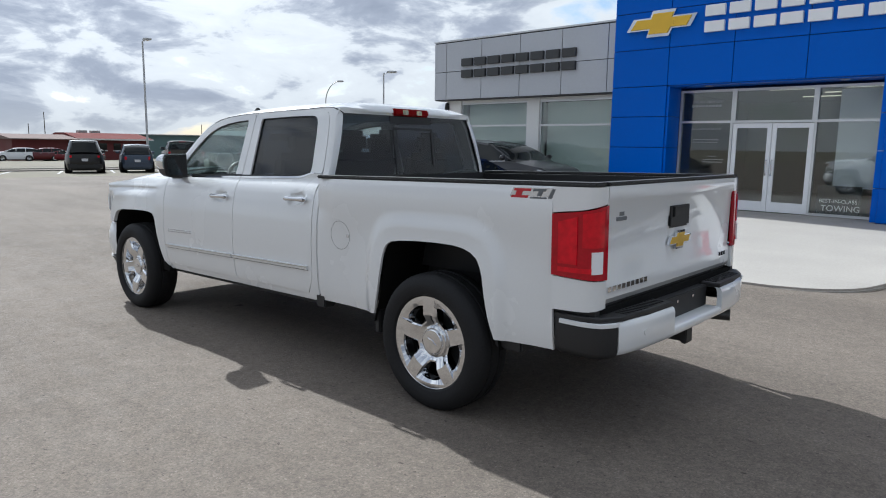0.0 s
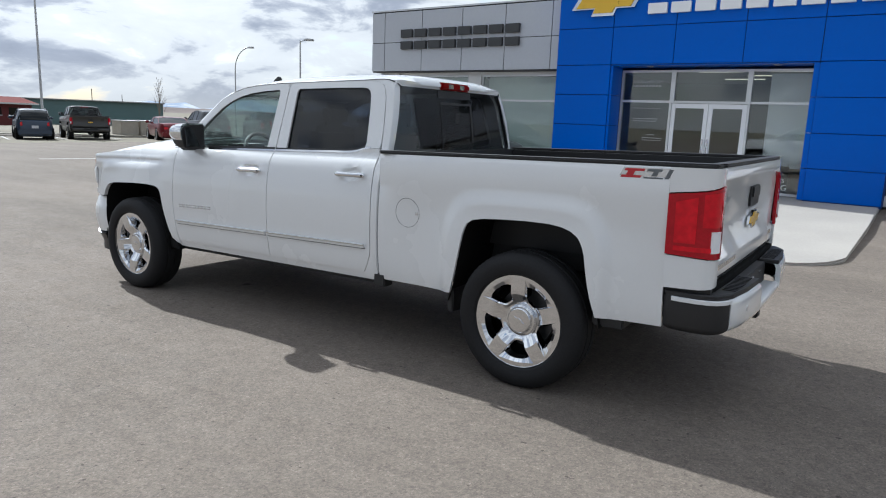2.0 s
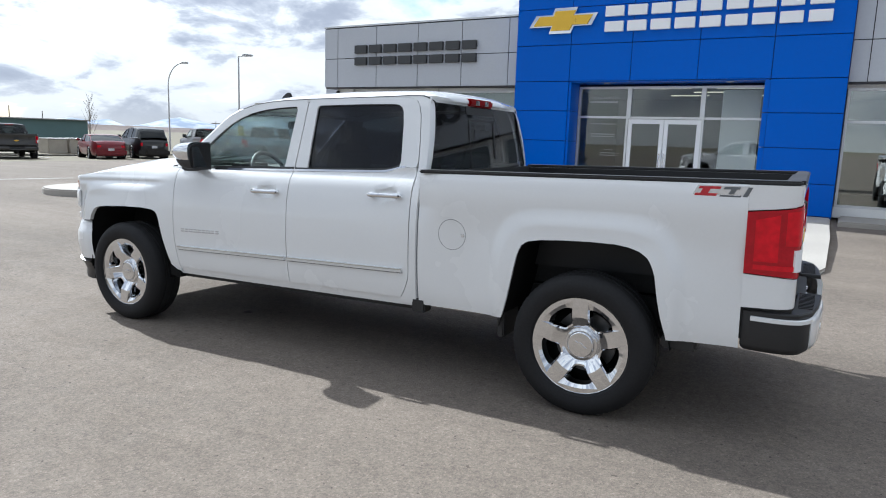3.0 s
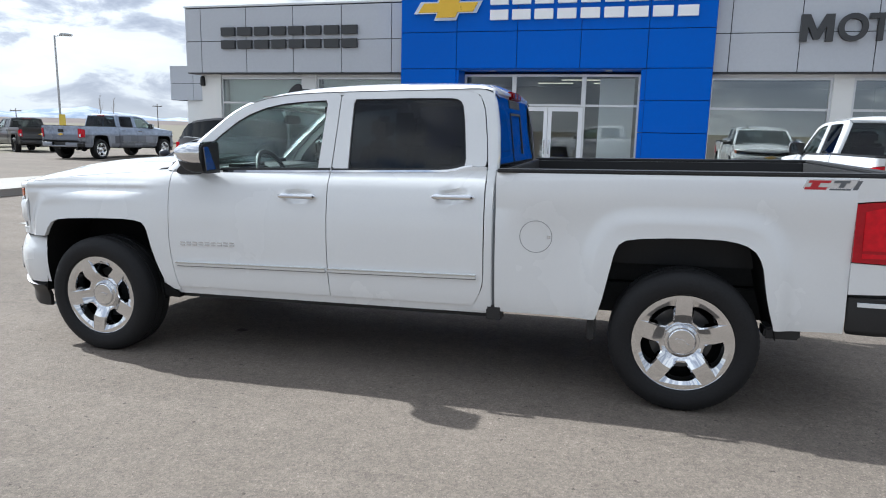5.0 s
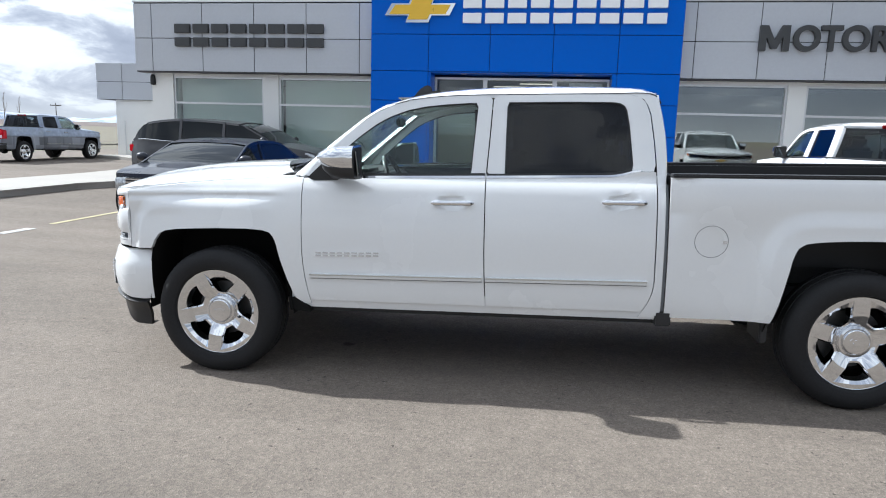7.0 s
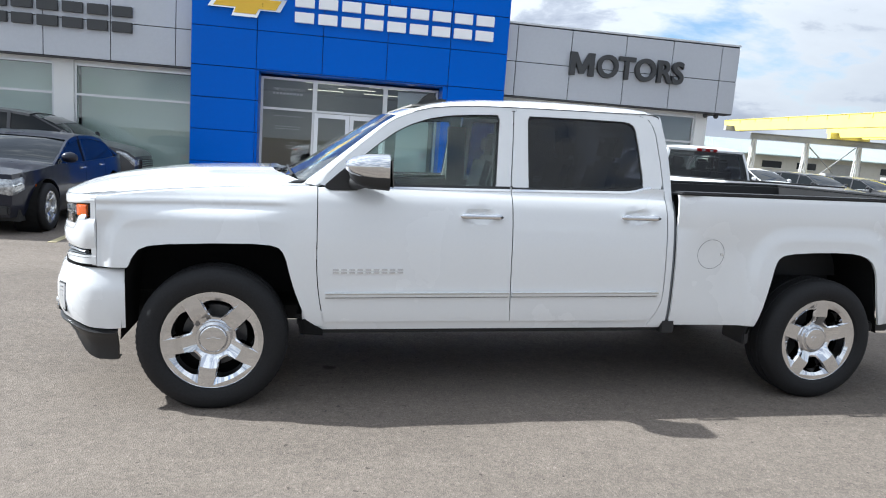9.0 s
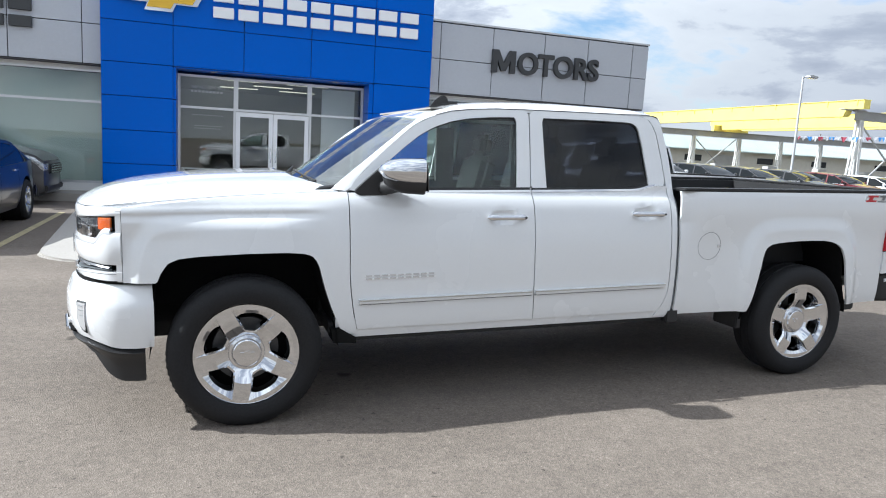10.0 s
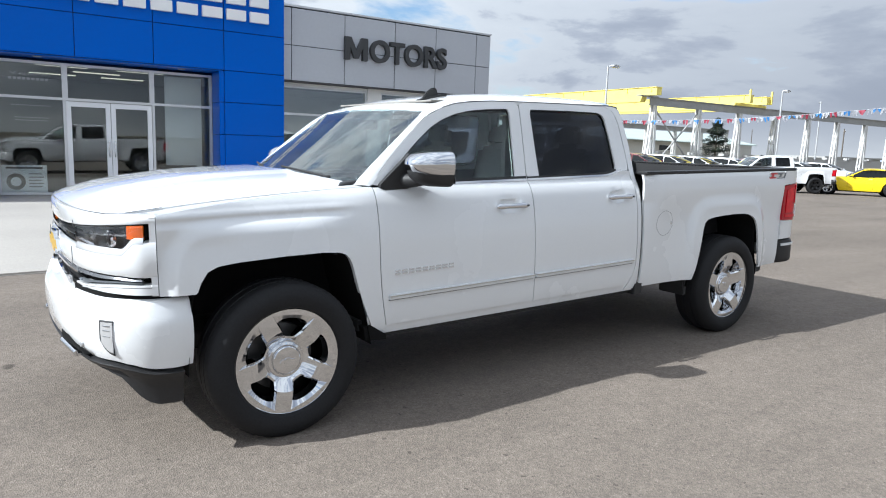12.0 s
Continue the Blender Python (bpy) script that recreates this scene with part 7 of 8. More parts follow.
            for uu in (f1 + 0.47, (f1 + r1) / 2, r1 - 0.22):
                cyl(b, (uu, wv, zr - 0.05), (uu, wv, zr + 0.035), 0.015, n=8)
            part("roof_rail", b, BLACK, T, "black roof rail", smooth=50)
    return T


SUV_BELT = [(-1.0, 0.90), (-0.85, 1.02), (-0.4, 1.11), (0.2, 1.20), (0.5, 1.19), (1.5, 1.17), (3.0, 1.20), (3.7, 1.23), (4.05, 1.15), (4.15, 1.02)]
SUV_ROOF = [(0.2, 1.20), (0.6, 1.40), (1.0, 1.57), (1.3, 1.65), (1.8, 1.71), (2.6, 1.73), (3.3, 1.69), (3.75, 1.59), (3.98, 1.38), (4.1, 1.16)]
CREST_ROOF = [(0.0, 1.17), (0.3, 1.36), (0.6, 1.53), (0.9, 1.63), (1.3, 1.69), (1.8, 1.73), (2.6, 1.75), (3.2, 1.71), (3.7, 1.60), (3.92, 1.38), (4.02, 1.16)]
SEDAN_BELT = [(-0.82, 0.74), (-0.68, 0.81), (-0.2, 0.875), (0.25, 0.925), (1.5, 0.94), (2.8, 0.97), (3.6, 1.00), (3.95, 0.96), (4.05, 0.86)]
SEDAN_ROOF = [(0.22, 0.925), (0.66, 1.11), (1.1, 1.27), (1.5, 1.335), (2.1, 1.345), (2.65, 1.29), (3.1, 1.14), (3.5, 1.005)]

P_CHARCOAL = car_paint("charcoal metallic", (0.046, 0.046, 0.050))
P_NAVY = car_paint("navy metallic", (0.007, 0.009, 0.020))
P_BLACK = car_paint("black paint", (0.008, 0.008, 0.009), 0.0)
P_SLATE = car_paint("slate blue paint", (0.045, 0.065, 0.10))
P_RED = car_paint("red metallic", (0.16, 0.010, 0.018))
P_YELLOW = car_paint("yellow paint", (0.85, 0.62, 0.01), 0.0)
P_GREY = car_paint("dark grey paint", (0.05, 0.048, 0.046))
P_MAROON = car_paint("maroon paint", (0.10, 0.01, 0.014))


def facing(x, y, rz):
    """Stands a vehicle on the asphalt, its front axle at x, y and its tail turned rz degrees from east."""
    return pose(x, y, gh(x), 0, 0, rz)


big_suv = car("dark charcoal family SUV parked along the showroom windows", "suv", facing(-11.2, 15.75, 180), P_CHARCOAL, 5.05, 1.99, 1.77, 3.02, 1.0,
              SUV_BELT, CREST_ROOF, (0.0, 1.0, 3.6, 4.02), 0.37, ALLOY, pillars=(1.45, 2.6))
sedan = car("dark navy saloon parked nose-out on a blue stall", "saloon car", facing(-10.84, 9.64, 90), P_NAVY, 4.72, 1.82, 1.45, 2.96, 0.66,
            SEDAN_BELT, SEDAN_ROOF, (0.22, 1.1, 2.6, 3.48), 0.34, ALLOY, pillars=(1.55,), light="low", glassy=BLACKGLASS)
# the second white pickup, nose to the showroom
pickup("white pickup truck parked nose-in at the showroom", facing(0.40, 12.83, -90), PAINT_WHITE, badge=False)
# pickup with a picture wrap
WRAP = surf("blue-grey picture wrap", (0.30, 0.36, 0.48), 0.30, var=0.35, scale=1.1, fine=9, coat=0.8)
nt = WRAP.node_tree
pb_ = nt.nodes["Principled BSDF"]
old = pb_.inputs["Base Color"].links[0].from_socket
wc_ = nt.nodes.new("ShaderNodeTexCoord")
wsep = nt.nodes.new("ShaderNodeSeparateXYZ")
nt.links.new(wc_.outputs["Object"], wsep.inputs[0])
blocks = nt.nodes.new("ShaderNodeTexBrick")
blocks.inputs["Scale"].default_value = 1.0
blocks.inputs["Brick Width"].default_value, blocks.inputs["Row Height"].default_value = 0.47, 0.31
blocks.inputs["Mortar Size"].default_value = 0.0
blocks.inputs["Color1"].default_value, blocks.inputs["Color2"].default_value, blocks.inputs["Mortar"].default_value = (0.06, 0.066, 0.085, 1), (0.24, 0.26, 0.31, 1), (0.2, 0.2, 0.2, 1)
wxz = nt.nodes.new("ShaderNodeCombineXYZ")
nt.links.new(wsep.outputs[0], wxz.inputs[0])
nt.links.new(wsep.outputs[2], wxz.inputs[1])
nt.links.new(wxz.outputs[0], blocks.inputs["Vector"])
wlow = nt.nodes.new("ShaderNodeMapRange")
wlow.inputs["From Min"].default_value, wlow.inputs["From Max"].default_value = 1.02, 0.94
nt.links.new(wsep.outputs[2], wlow.inputs["Value"])
wmix = nt.nodes.new("ShaderNodeMixRGB")
nt.links.new(wlow.outputs[0], wmix.inputs[0])
nt.links.new(old, wmix.inputs[1])
nt.links.new(blocks.outputs["Color"], wmix.inputs[2])
nt.links.new(wmix.outputs[0], pb_.inputs["Base Color"])
pickup("blue-grey pickup truck with printed wrap on its sides", facing(-25.72, 26.35, -90), WRAP, badge=False)
P_DARKTRUCK = car_paint("graphite paint", (0.035, 0.034, 0.034))
pickup("dark graphite pickup truck parked by the lot's edge", facing(-37.8, 29.9, -26.6), P_DARKTRUCK, chrome=DARK_RIM, badge=False)
pickup("dark grey pickup truck with chrome bumper in the parked row", facing(-43.0, 20.6, -20), P_GREY, badge=False, group="parked row by the kerb")
car("black boxy van in the parked row", "van", facing(-42.5, 14.7, -18), P_BLACK, 4.4, 1.92, 1.74, 2.6, 0.85,
    [(-0.85, 0.85), (-0.6, 0.98), (0.2, 1.05), (2.0, 1.08), (3.45, 1.10), (3.55, 1.05)], [(0.15, 1.05), (0.6, 1.40), (0.95, 1.68), (1.5, 1.74), (3.3, 1.73), (3.50, 1.50), (3.55, 1.08)],
    (0.15, 0.95, 3.3, 3.54), 0.35, DARK_RIM, "parked row by the kerb", pillars=(1.3, 2.3), light="black")
car("slate blue small SUV in the parked row", "suv", facing(-41.7, 17.3, -20), P_SLATE, 4.15, 1.74, 1.56, 2.6, 0.85,
    [(-0.85, 0.80), (-0.6, 0.92), (0.3, 1.00), (2.0, 1.03), (3.2, 1.05), (3.30, 0.98)], [(0.28, 1.0), (0.75, 1.33), (1.1, 1.51), (1.6, 1.56), (2.7, 1.53), (3.15, 1.34), (3.28, 1.02)],
    (0.28, 1.05, 2.8, 3.27), 0.34, ALLOY, "parked row by the kerb", rack=True, pillars=(1.35, 2.2))
red_car = car("red saloon car in the parked row", "saloon car", facing(-39.91, 24.20, -22), P_RED, 4.87, 1.85, 1.45, 2.9, 0.82,
              SEDAN_BELT, SEDAN_ROOF, (0.22, 1.1, 2.6, 3.48), 0.34, ALLOY, "parked row by the kerb", pillars=(1.55,), light="low")
black_suv = car("black full-size SUV in the parked row", "suv", facing(-39.85, 26.85, -22), P_BLACK, 5.15, 1.99, 1.80, 3.02, 1.0,
                SUV_BELT, [(u, z * 1.04) for u, z in SUV_ROOF], (0.2, 1.2, 3.65, 4.08), 0.39, ALLOY, "parked row by the kerb", pillars=(1.55, 2.65))
# vehicles beyond the tail of the truck
pickup("white pickup truck with black wheels", facing(24.5, 21.2, -33), PAINT_WHITE, chrome=DARK_RIM, badge=False)
car("bright yellow low sports coupe", "sports car", facing(29.6, 18.9, -60), P_YELLOW, 4.84, 1.92, 1.38, 2.85, 0.92,
    [(-0.95, 0.62), (-0.7, 0.78), (0.0, 0.86), (0.8, 0.93), (2.0, 0.95), (3.0, 1.02), (3.6, 1.04), (3.85, 0.98), (3.92, 0.86)],
    [(0.75, 0.93), (1.2, 1.18), (1.6, 1.34), (2.0, 1.38), (2.5, 1.35), (3.0, 1.16), (3.4, 1.03)], (0.75, 1.55, 2.5, 3.4), 0.36, ALLOY, light="low")
white_suv = car("white SUV in the far stock row", "suv", facing(14.2, 27.0, 100), car_paint("white gloss paint", (0.78, 0.79, 0.80), 0.0), 5.0, 1.96, 1.77, 3.0, 1.0,
                SUV_BELT, SUV_ROOF, (0.2, 1.2, 3.65, 4.08), 0.37, ALLOY, "stock row", pillars=(1.55, 2.65))
maroon_suv = car("maroon SUV in the far stock row", "suv", facing(26.0, 27.0, 100), P_MAROON, 4.9, 1.92, 1.74, 3.0, 1.0,
                 SUV_BELT, SUV_ROOF, (0.2, 1.2, 3.65, 4.08), 0.37, ALLOY, "stock row", pillars=(1.55, 2.65))
grey_suv = car("charcoal SUV in the far stock row", "suv", facing(17.2, 27.0, 100), P_CHARCOAL, 4.9, 1.92, 1.74, 3.0, 1.0,
               SUV_BELT, SUV_ROOF, (0.2, 1.2, 3.65, 4.08), 0.37, ALLOY, "stock row", pillars=(1.55, 2.65))
for x in (20.2, 23.1):
    copy_thing(grey_suv, facing(x, 27.1, 100))
for x in (29.0, 32.0, 44.0):
    copy_thing(white_suv, facing(x, 27.0, 100))
for x in (35.0, 38.0, 47.0):
    copy_thing(maroon_suv if x == 38 else white_suv, facing(x, 26.4, 100))
# far cars by the red building and behind the rear wing
tagged(copy_thing(maroon_suv, facing(-104.0, 28.6, 80)), "red SUV far off by the red building", group="far cars")
tagged(copy_thing(white_suv, facing(-104.5, 25.6, 80)), "white SUV far off by the red building", group="far cars")
tagged(copy_thing(black_suv, facing(-103.0, 33.6, 60)), "black SUV far off by the red building", group="far cars")
tagged(copy_thing(red_car, facing(-104.0, 31.0, 50)), "red saloon car far off by the red building", group="far cars")
tagged(copy_thing(black_suv, facing(-25.2, 40.0, 0)), "black SUV parked beyond the showroom", group="cars beyond the showroom")
tagged(copy_thing(white_suv, facing(-28.5, 46.0, 0)), "white SUV parked beyond the showroom", group="cars beyond the showroom")

# ---- lamps, poles, trees and distance ----
GALV = surf("galvanised steel", (0.50, 0.51, 0.52), 0.5, metal=0.6, var=0.12, scale=4)
WOODPOLE = surf("weathered pole", (0.10, 0.085, 0.07), 0.9, var=0.25, scale=3)
BARK = surf("grey bark", (0.20, 0.17, 0.14), 0.9, var=0.25, scale=5)
CRANE_Y = surf("crane yellow", (0.86, 0.72, 0.17), 0.55, var=0.12, scale=1.0, fine=12)
STEEL_W = surf("pale steel", (0.62, 0.62, 0.60), 0.6, var=0.15, scale=1.5)
STEEL_G = surf("grey steel", (0.34, 0.34, 0.33), 0.65, var=0.2, scale=1.5)
ROOF_GREEN = surf("green corrugated sheet", (0.30, 0.345, 0.335), 0.5, var=0.12, scale=0.6)
TEAL = surf("teal cladding", (0.11, 0.185, 0.185), 0.6, var=0.12, scale=0.3)
BRICKRED = surf("red cladding", (0.13, 0.022, 0.022), 0.7, var=0.15, scale=0.4)
ROOF_RED = surf("red metal roof", (0.17, 0.055, 0.05), 0.95, var=0.15, scale=0.3, spec=0.05)
BEIGE = surf("beige block", (0.40, 0.36, 0.30), 0.85, var=0.15)
WALLGREY = surf("grey block wall", (0.40, 0.40, 0.39), 0.85, var=0.15, scale=0.6)
NEEDLE = surf("spruce needles", (0.022, 0.035, 0.022), 0.85, var=0.35, scale=3)
SIGN_Y = surf("yellow sign", (0.75, 0.55, 0.05), 0.5)


def parking_lamp(x, y, h, yaw, label, arm=0.5):
    h -= gh(x) - GZ
    T = thing("street_lamp", pose(x, y, gh(x), 0, 0, yaw), label, "street lamp")
    part("pole", cyl(bmesh.new(), (0, 0, 0), (0, 0, h), 0.085, 0.055, 14), GALV, T, smooth=40)
    part("base", cyl(bmesh.new(), (0, 0, 0), (0, 0, 0.55), 0.25, 0.23, 20), CONCRETE, T, smooth=40)
    b = bmesh.new()
    cyl(b, (0, 0, h - 0.05), (arm, 0, h + 0.04), 0.03, n=10)
    part("arm", b, GALV, T, smooth=40)
    b = bmesh.new()
    prism(b, [(arm - 0.15, h - 0.02), (arm + 0.62, h + 0.02), (arm + 0.60, h + 0.11), (arm + 0.1, h + 0.16), (arm - 0.15, h + 0.10)], "y", -0.17, 0.17)
    bmesh.ops.bevel(b, geom=list(b.edges), offset=0.03, segments=2, affect="EDGES")
    hd = part("lamp_head", b, GALV, T, smooth=40)
    part("lens", boxed(arm + 0.05, arm + 0.55, -0.12, 0.12, h - 0.025, h - 0.002), LETTER_WHITE, hd)
    return T


def curved_lamp(x, y, h, yaw, label):
    h -= gh(x) - GZ
    T = thing("street_lamp", pose(x, y, gh(x), 0, 0, yaw), label, "street lamp")
    b = bmesh.new()
    pts = [Vector((0, 0, 0)), Vector((0, 0, h * 0.75))] + [Vector((1.7 * (1 - math.cos(a)), 0, h * 0.75 + h * 0.25 * math.sin(a))) for a in np.linspace(0.2, 1.45, 8)]
    for i, (p_, q_) in enumerate(zip(pts, pts[1:])):
        cyl(b, p_, q_, 0.09 if i == 0 else 0.055, 0.06 if i == 0 else 0.05, 10)
    part("pole", b, GALV, T, smooth=40)
    e = pts[-1]
    part("lamp_head", boxed(e.x - 0.05, e.x + 0.6, -0.14, 0.14, e.z - 0.08, e.z + 0.08, bevel=0.05), GALV, T, smooth=40)
    return T


parking_lamp(-47.0, 20.35, 8.1, 0, "tall galvanised parking lot lamp by the parked row")
lamp_sign = parking_lamp(-40.7, 36.2, 7.0, 20, "tall galvanised parking lot lamp with a yellow sign")
part("sign", boxed(0.10, 0.13, -0.43, 0.43, 1.32, 2.18, bevel=0.01), SIGN_Y, lamp_sign, "square yellow sign plate")
parking_lamp(23.45, 29.45, 6.6, 10, "tall galvanised lamp by the stock rows")
parking_lamp(39.0, 27.5, 6.15, 10, "tall galvanised lamp by the stock rows")
curved_lamp(-57.6, 43.25, 7.75, 20, "grey street lamp with curved arm")
curved_lamp(57.4, 34.5, 6.9, 30, "grey street lamp with curved arm")


def utility_pole(x, y, h, yaw=0, arm=True, label="weathered wooden utility pole"):
    T = thing("utility_pole", pose(x, y, gh(x), 0, 0, yaw), label, "utility pole", "utility poles")
    part("pole", cyl(bmesh.new(), (0, 0, 0), (0, 0, h), 0.12, 0.08, 10), WOODPOLE, T, smooth=40)
    if arm:
        part("crossarm", boxed(-1.1, 1.1, -0.07, 0.07, h - 0.6, h - 0.42), WOODPOLE, T)
        for dx in (-1.0, 0, 1.0):
            part("insulator", cyl(bmesh.new(), (dx, 0, h - 0.42), (dx, 0, h - 0.22), 0.05, n=8), GALV, T)


for x, y, h, arm in ((-173, 51, 10.2, False), (-174, 48, 7.6, False), (-160, 82, 8.0, False), (-157, 87.5, 7.0, False), (-115.5, 138.3, 7.4, True), (-125, 130, 5.0, False), (-136, 118, 5.8, True), (98, 98, 9.6, True), (118, 92, 9.4, True), (150, 100, 9.4, True), (140, 73, 9, True), (160, 83, 10.0, False)):
    utility_pole(x, y, h, 35, arm)


def bare_tree(x, y, h, seed, label, limbs=22, lean=0.45):
    rng = random.Random(seed)
    T = thing("bare_tree", pose(x, y, gh(x)), label, "tree")
    b = bmesh.new()
    tw = bmesh.new()
    top = Vector((0.1, 0, h))
    cyl(b, (0, 0, 0), (0.03, 0.02, h * 0.45), 0.045, 0.032, 8)
    cyl(b, (0.03, 0.02, h * 0.44), top, 0.032, 0.008, 8)
    for i in range(limbs):
        t = 0.25 + 0.7 * i / limbs
        p0 = Vector((0.03, 0.02, h * t))
        a = rng.uniform(0, 6.28)
        ln = h * (0.34 - 0.25 * t) * rng.uniform(0.8, 1.3)
        p1 = p0 + Vector((math.cos(a) * ln * lean, math.sin(a) * ln * lean, ln))
        cyl(b, p0, p1, 0.012, 0.004, 6)
        for k in range(5):
            q0 = p0.lerp(p1, rng.uniform(0.3, 0.95))
            a2 = a + rng.uniform(-1.2, 1.2)
            l2 = ln * rng.uniform(0.25, 0.55)
            cyl(tw, q0, q0 + Vector((math.cos(a2) * l2 * 0.5, math.sin(a2) * l2 * 0.5, l2)), 0.004, 0.0015, 4)
    part("trunk", b, BARK, T, smooth=50)
    part("twigs", tw, BARK, T)


bare_tree(-44.8, 27.0, 3.9, 3, "young bare deciduous tree by the kerb")
bare_tree(-44.9, 44.2, 3.9, 5, "bare leafless tree beyond the lot", 9, 0.2)
bare_tree(-44.6, 45.3, 3.6, 6, "bare leafless tree beyond the lot", 9, 0.2)


def spruce(x, y, h, seed):
    rng = random.Random(seed)
    T = thing("spruce_tree", pose(x, y, gh(x)), "dark green spruce tree behind the wall", "tree")
    part("trunk", cyl(bmesh.new(), (0, 0, 0), (0, 0, h), 0.12, 0.02, 8), BARK, T)
    vs, fs = [], []
    for i in range(6500):
        t = rng.random() ** 0.9
        z = h * (0.06 + 0.94 * t)
        r = h * 0.50 * (1 - t) ** 0.8 * (0.75 + 0.25 * math.sin(z * 9)) * math.sqrt(rng.uniform(0.25, 1.0)) + 0.03
        a = rng.uniform(0, 6.283)
        c = Vector((r * math.cos(a), r * math.sin(a), z - r * 0.25))
        out = Vector((math.cos(a), math.sin(a), -0.35)).normalized()
        sd = Vector((-math.sin(a), math.cos(a), rng.uniform(-0.3, 0.3)))
        s = rng.uniform(0.09, 0.20)
        n = len(vs)
        vs += [c - sd * s * 0.35, c + sd * s * 0.35, c + out * s * 1.5]
        fs.append((n, n + 1, n + 2))
    me = bpy.data.meshes.new("crown")
    me.from_pydata(vs, [], fs)
    me.materials.append(NEEDLE)
    ob = new("crown", me)
    ob.parent = T


spruce(46.4, 37.6, 5.4, 8)

# ---- crane yard ----
RUN_Y, RUN_Z = 31.2, 5.22
yard = thing("crane_runway", pose(0, 0, GZ), "pale steel crane runway on lattice posts", "crane runway")


def lattice_post(x, y, h):
    b = bmesh.new()
    z_ = gh(x) - GZ
    for dy in (-0.12, 0.12):
        cyl(b, (x - 0.55, y + dy, z_), (x - 0.10, y + dy, h), 0.07, 0.07, 6)
        cyl(b, (x + 0.25, y + dy, z_), (x + 0.10, y + dy, h), 0.09, 0.09, 6)
    for k in range(5):
        z0, z1 = h * k / 5.5, h * (k + 1) / 5.5
        cyl(b, (x - 0.55 + 0.45 * z0 / h, y, z0), (x + 0.25 - 0.15 * z1 / h, y, z1), 0.035, n=6)
    part("post", b, STEEL_W, yard, "white lattice post")


def ibeam(x0, x1, y, z, h, w, name, mat, par):
    b = boxed(x0, x1, y - w / 2, y + w / 2, z, z + 0.04)
    box(b, x0, x1, y - w / 2, y + w / 2, z + h - 0.04, z + h)
    box(b, x0, x1, y - 0.02, y + 0.02, z + 0.04, z + h - 0.04)
    part(name, b, mat, par)


for x in (29.95, 34.85, 39.75, 44.55, 49.5, 54.25, 59.2, 64.1, 69):
    lattice_post(x, RUN_Y, RUN_Z - 0.5)
for x in (31.4, 36.7, 42.1, 47.3, 52.5, 57.7, 62.9, 68.1, 73.3):
    lattice_post(x, 55.0, 4.35)
ibeam(29.5, 70, RUN_Y, RUN_Z - 0.5, 0.55, 0.3, "runway_beam", STEEL_G, yard)
ibeam(31.0, 73.8, 55.0, 4.35, 0.55, 0.3, "runway_beam", STEEL_G, yard)
for y in (RUN_Y, 55.0):
    b = bmesh.new()
    x, top = (29.95, RUN_Z - 0.6) if y < 40 else (36.7, 4.25)
    cyl(b, (x, y, 0.3), (x + 5.0, y, top), 0.06, n=6)
    cyl(b, (x + 5.0, y, 0.3), (x, y, top), 0.06, n=6)
    part("brace", b, STEEL_G, yard, "crossed braces")


def bridge_crane(x, z0, z1, label, gap=0.0):
    """A deep box girder, notched at its ends to sit on the runway."""
    T = thing("bridge_crane", pose(0, 0, GZ), label, "bridge crane", "yellow bridge cranes")
    for dx in ((0.0,) if not gap else (0.0, gap)):
        bb = bmesh.new()
        prism(bb, [(RUN_Y - 0.9, z0), (RUN_Y + 0.25, z0), (RUN_Y + 0.45, z0 - 0.42), (54.4, z0 - 0.42), (54.6, z0), (56.2, z0), (56.2, z1), (RUN_Y - 0.9, z1)], "x", x + dx - 0.25, x + dx + 0.25)
        g = part("girder", bb, CRANE_Y, T, "yellow box girder")
        part("top_flange", boxed(x + dx - 0.31, x + dx + 0.31, RUN_Y - 0.9, 56.2, z1, z1 + 0.03), CRANE_Y, g)
        for k in range(12):
            y = RUN_Y - 0.5 + k * 2.1
            part("stiffener", boxed(x + dx - 0.30, x + dx + 0.30, y, y + 0.06, z1 - 0.30, z1 - 0.005), CRANE_Y, g)
    for y, rail in ((RUN_Y, RUN_Z + 0.05), (55.0, 4.90)):
        part("end_carriage", boxed(x - 0.9, x + gap + 0.9, y - 0.2, y + 0.2, rail + 0.005, z0 - 0.005, bevel=0.01), STEEL_G if not gap else CRANE_Y, T)
    if gap:
        for dx in (-0.25, gap + 0.25):
            part("rail_post", boxed(x + dx - 0.06, x + dx + 0.06, RUN_Y - 1.02, RUN_Y - 0.905, z0, z1 + 0.42), CRANE_Y, T)
    return T


bridge_crane(29.3, 5.34, 5.84, "long yellow bridge crane girder")
bridge_crane(39.7, 5.48, 6.04, "yellow twin-girder bridge crane", 2.3)

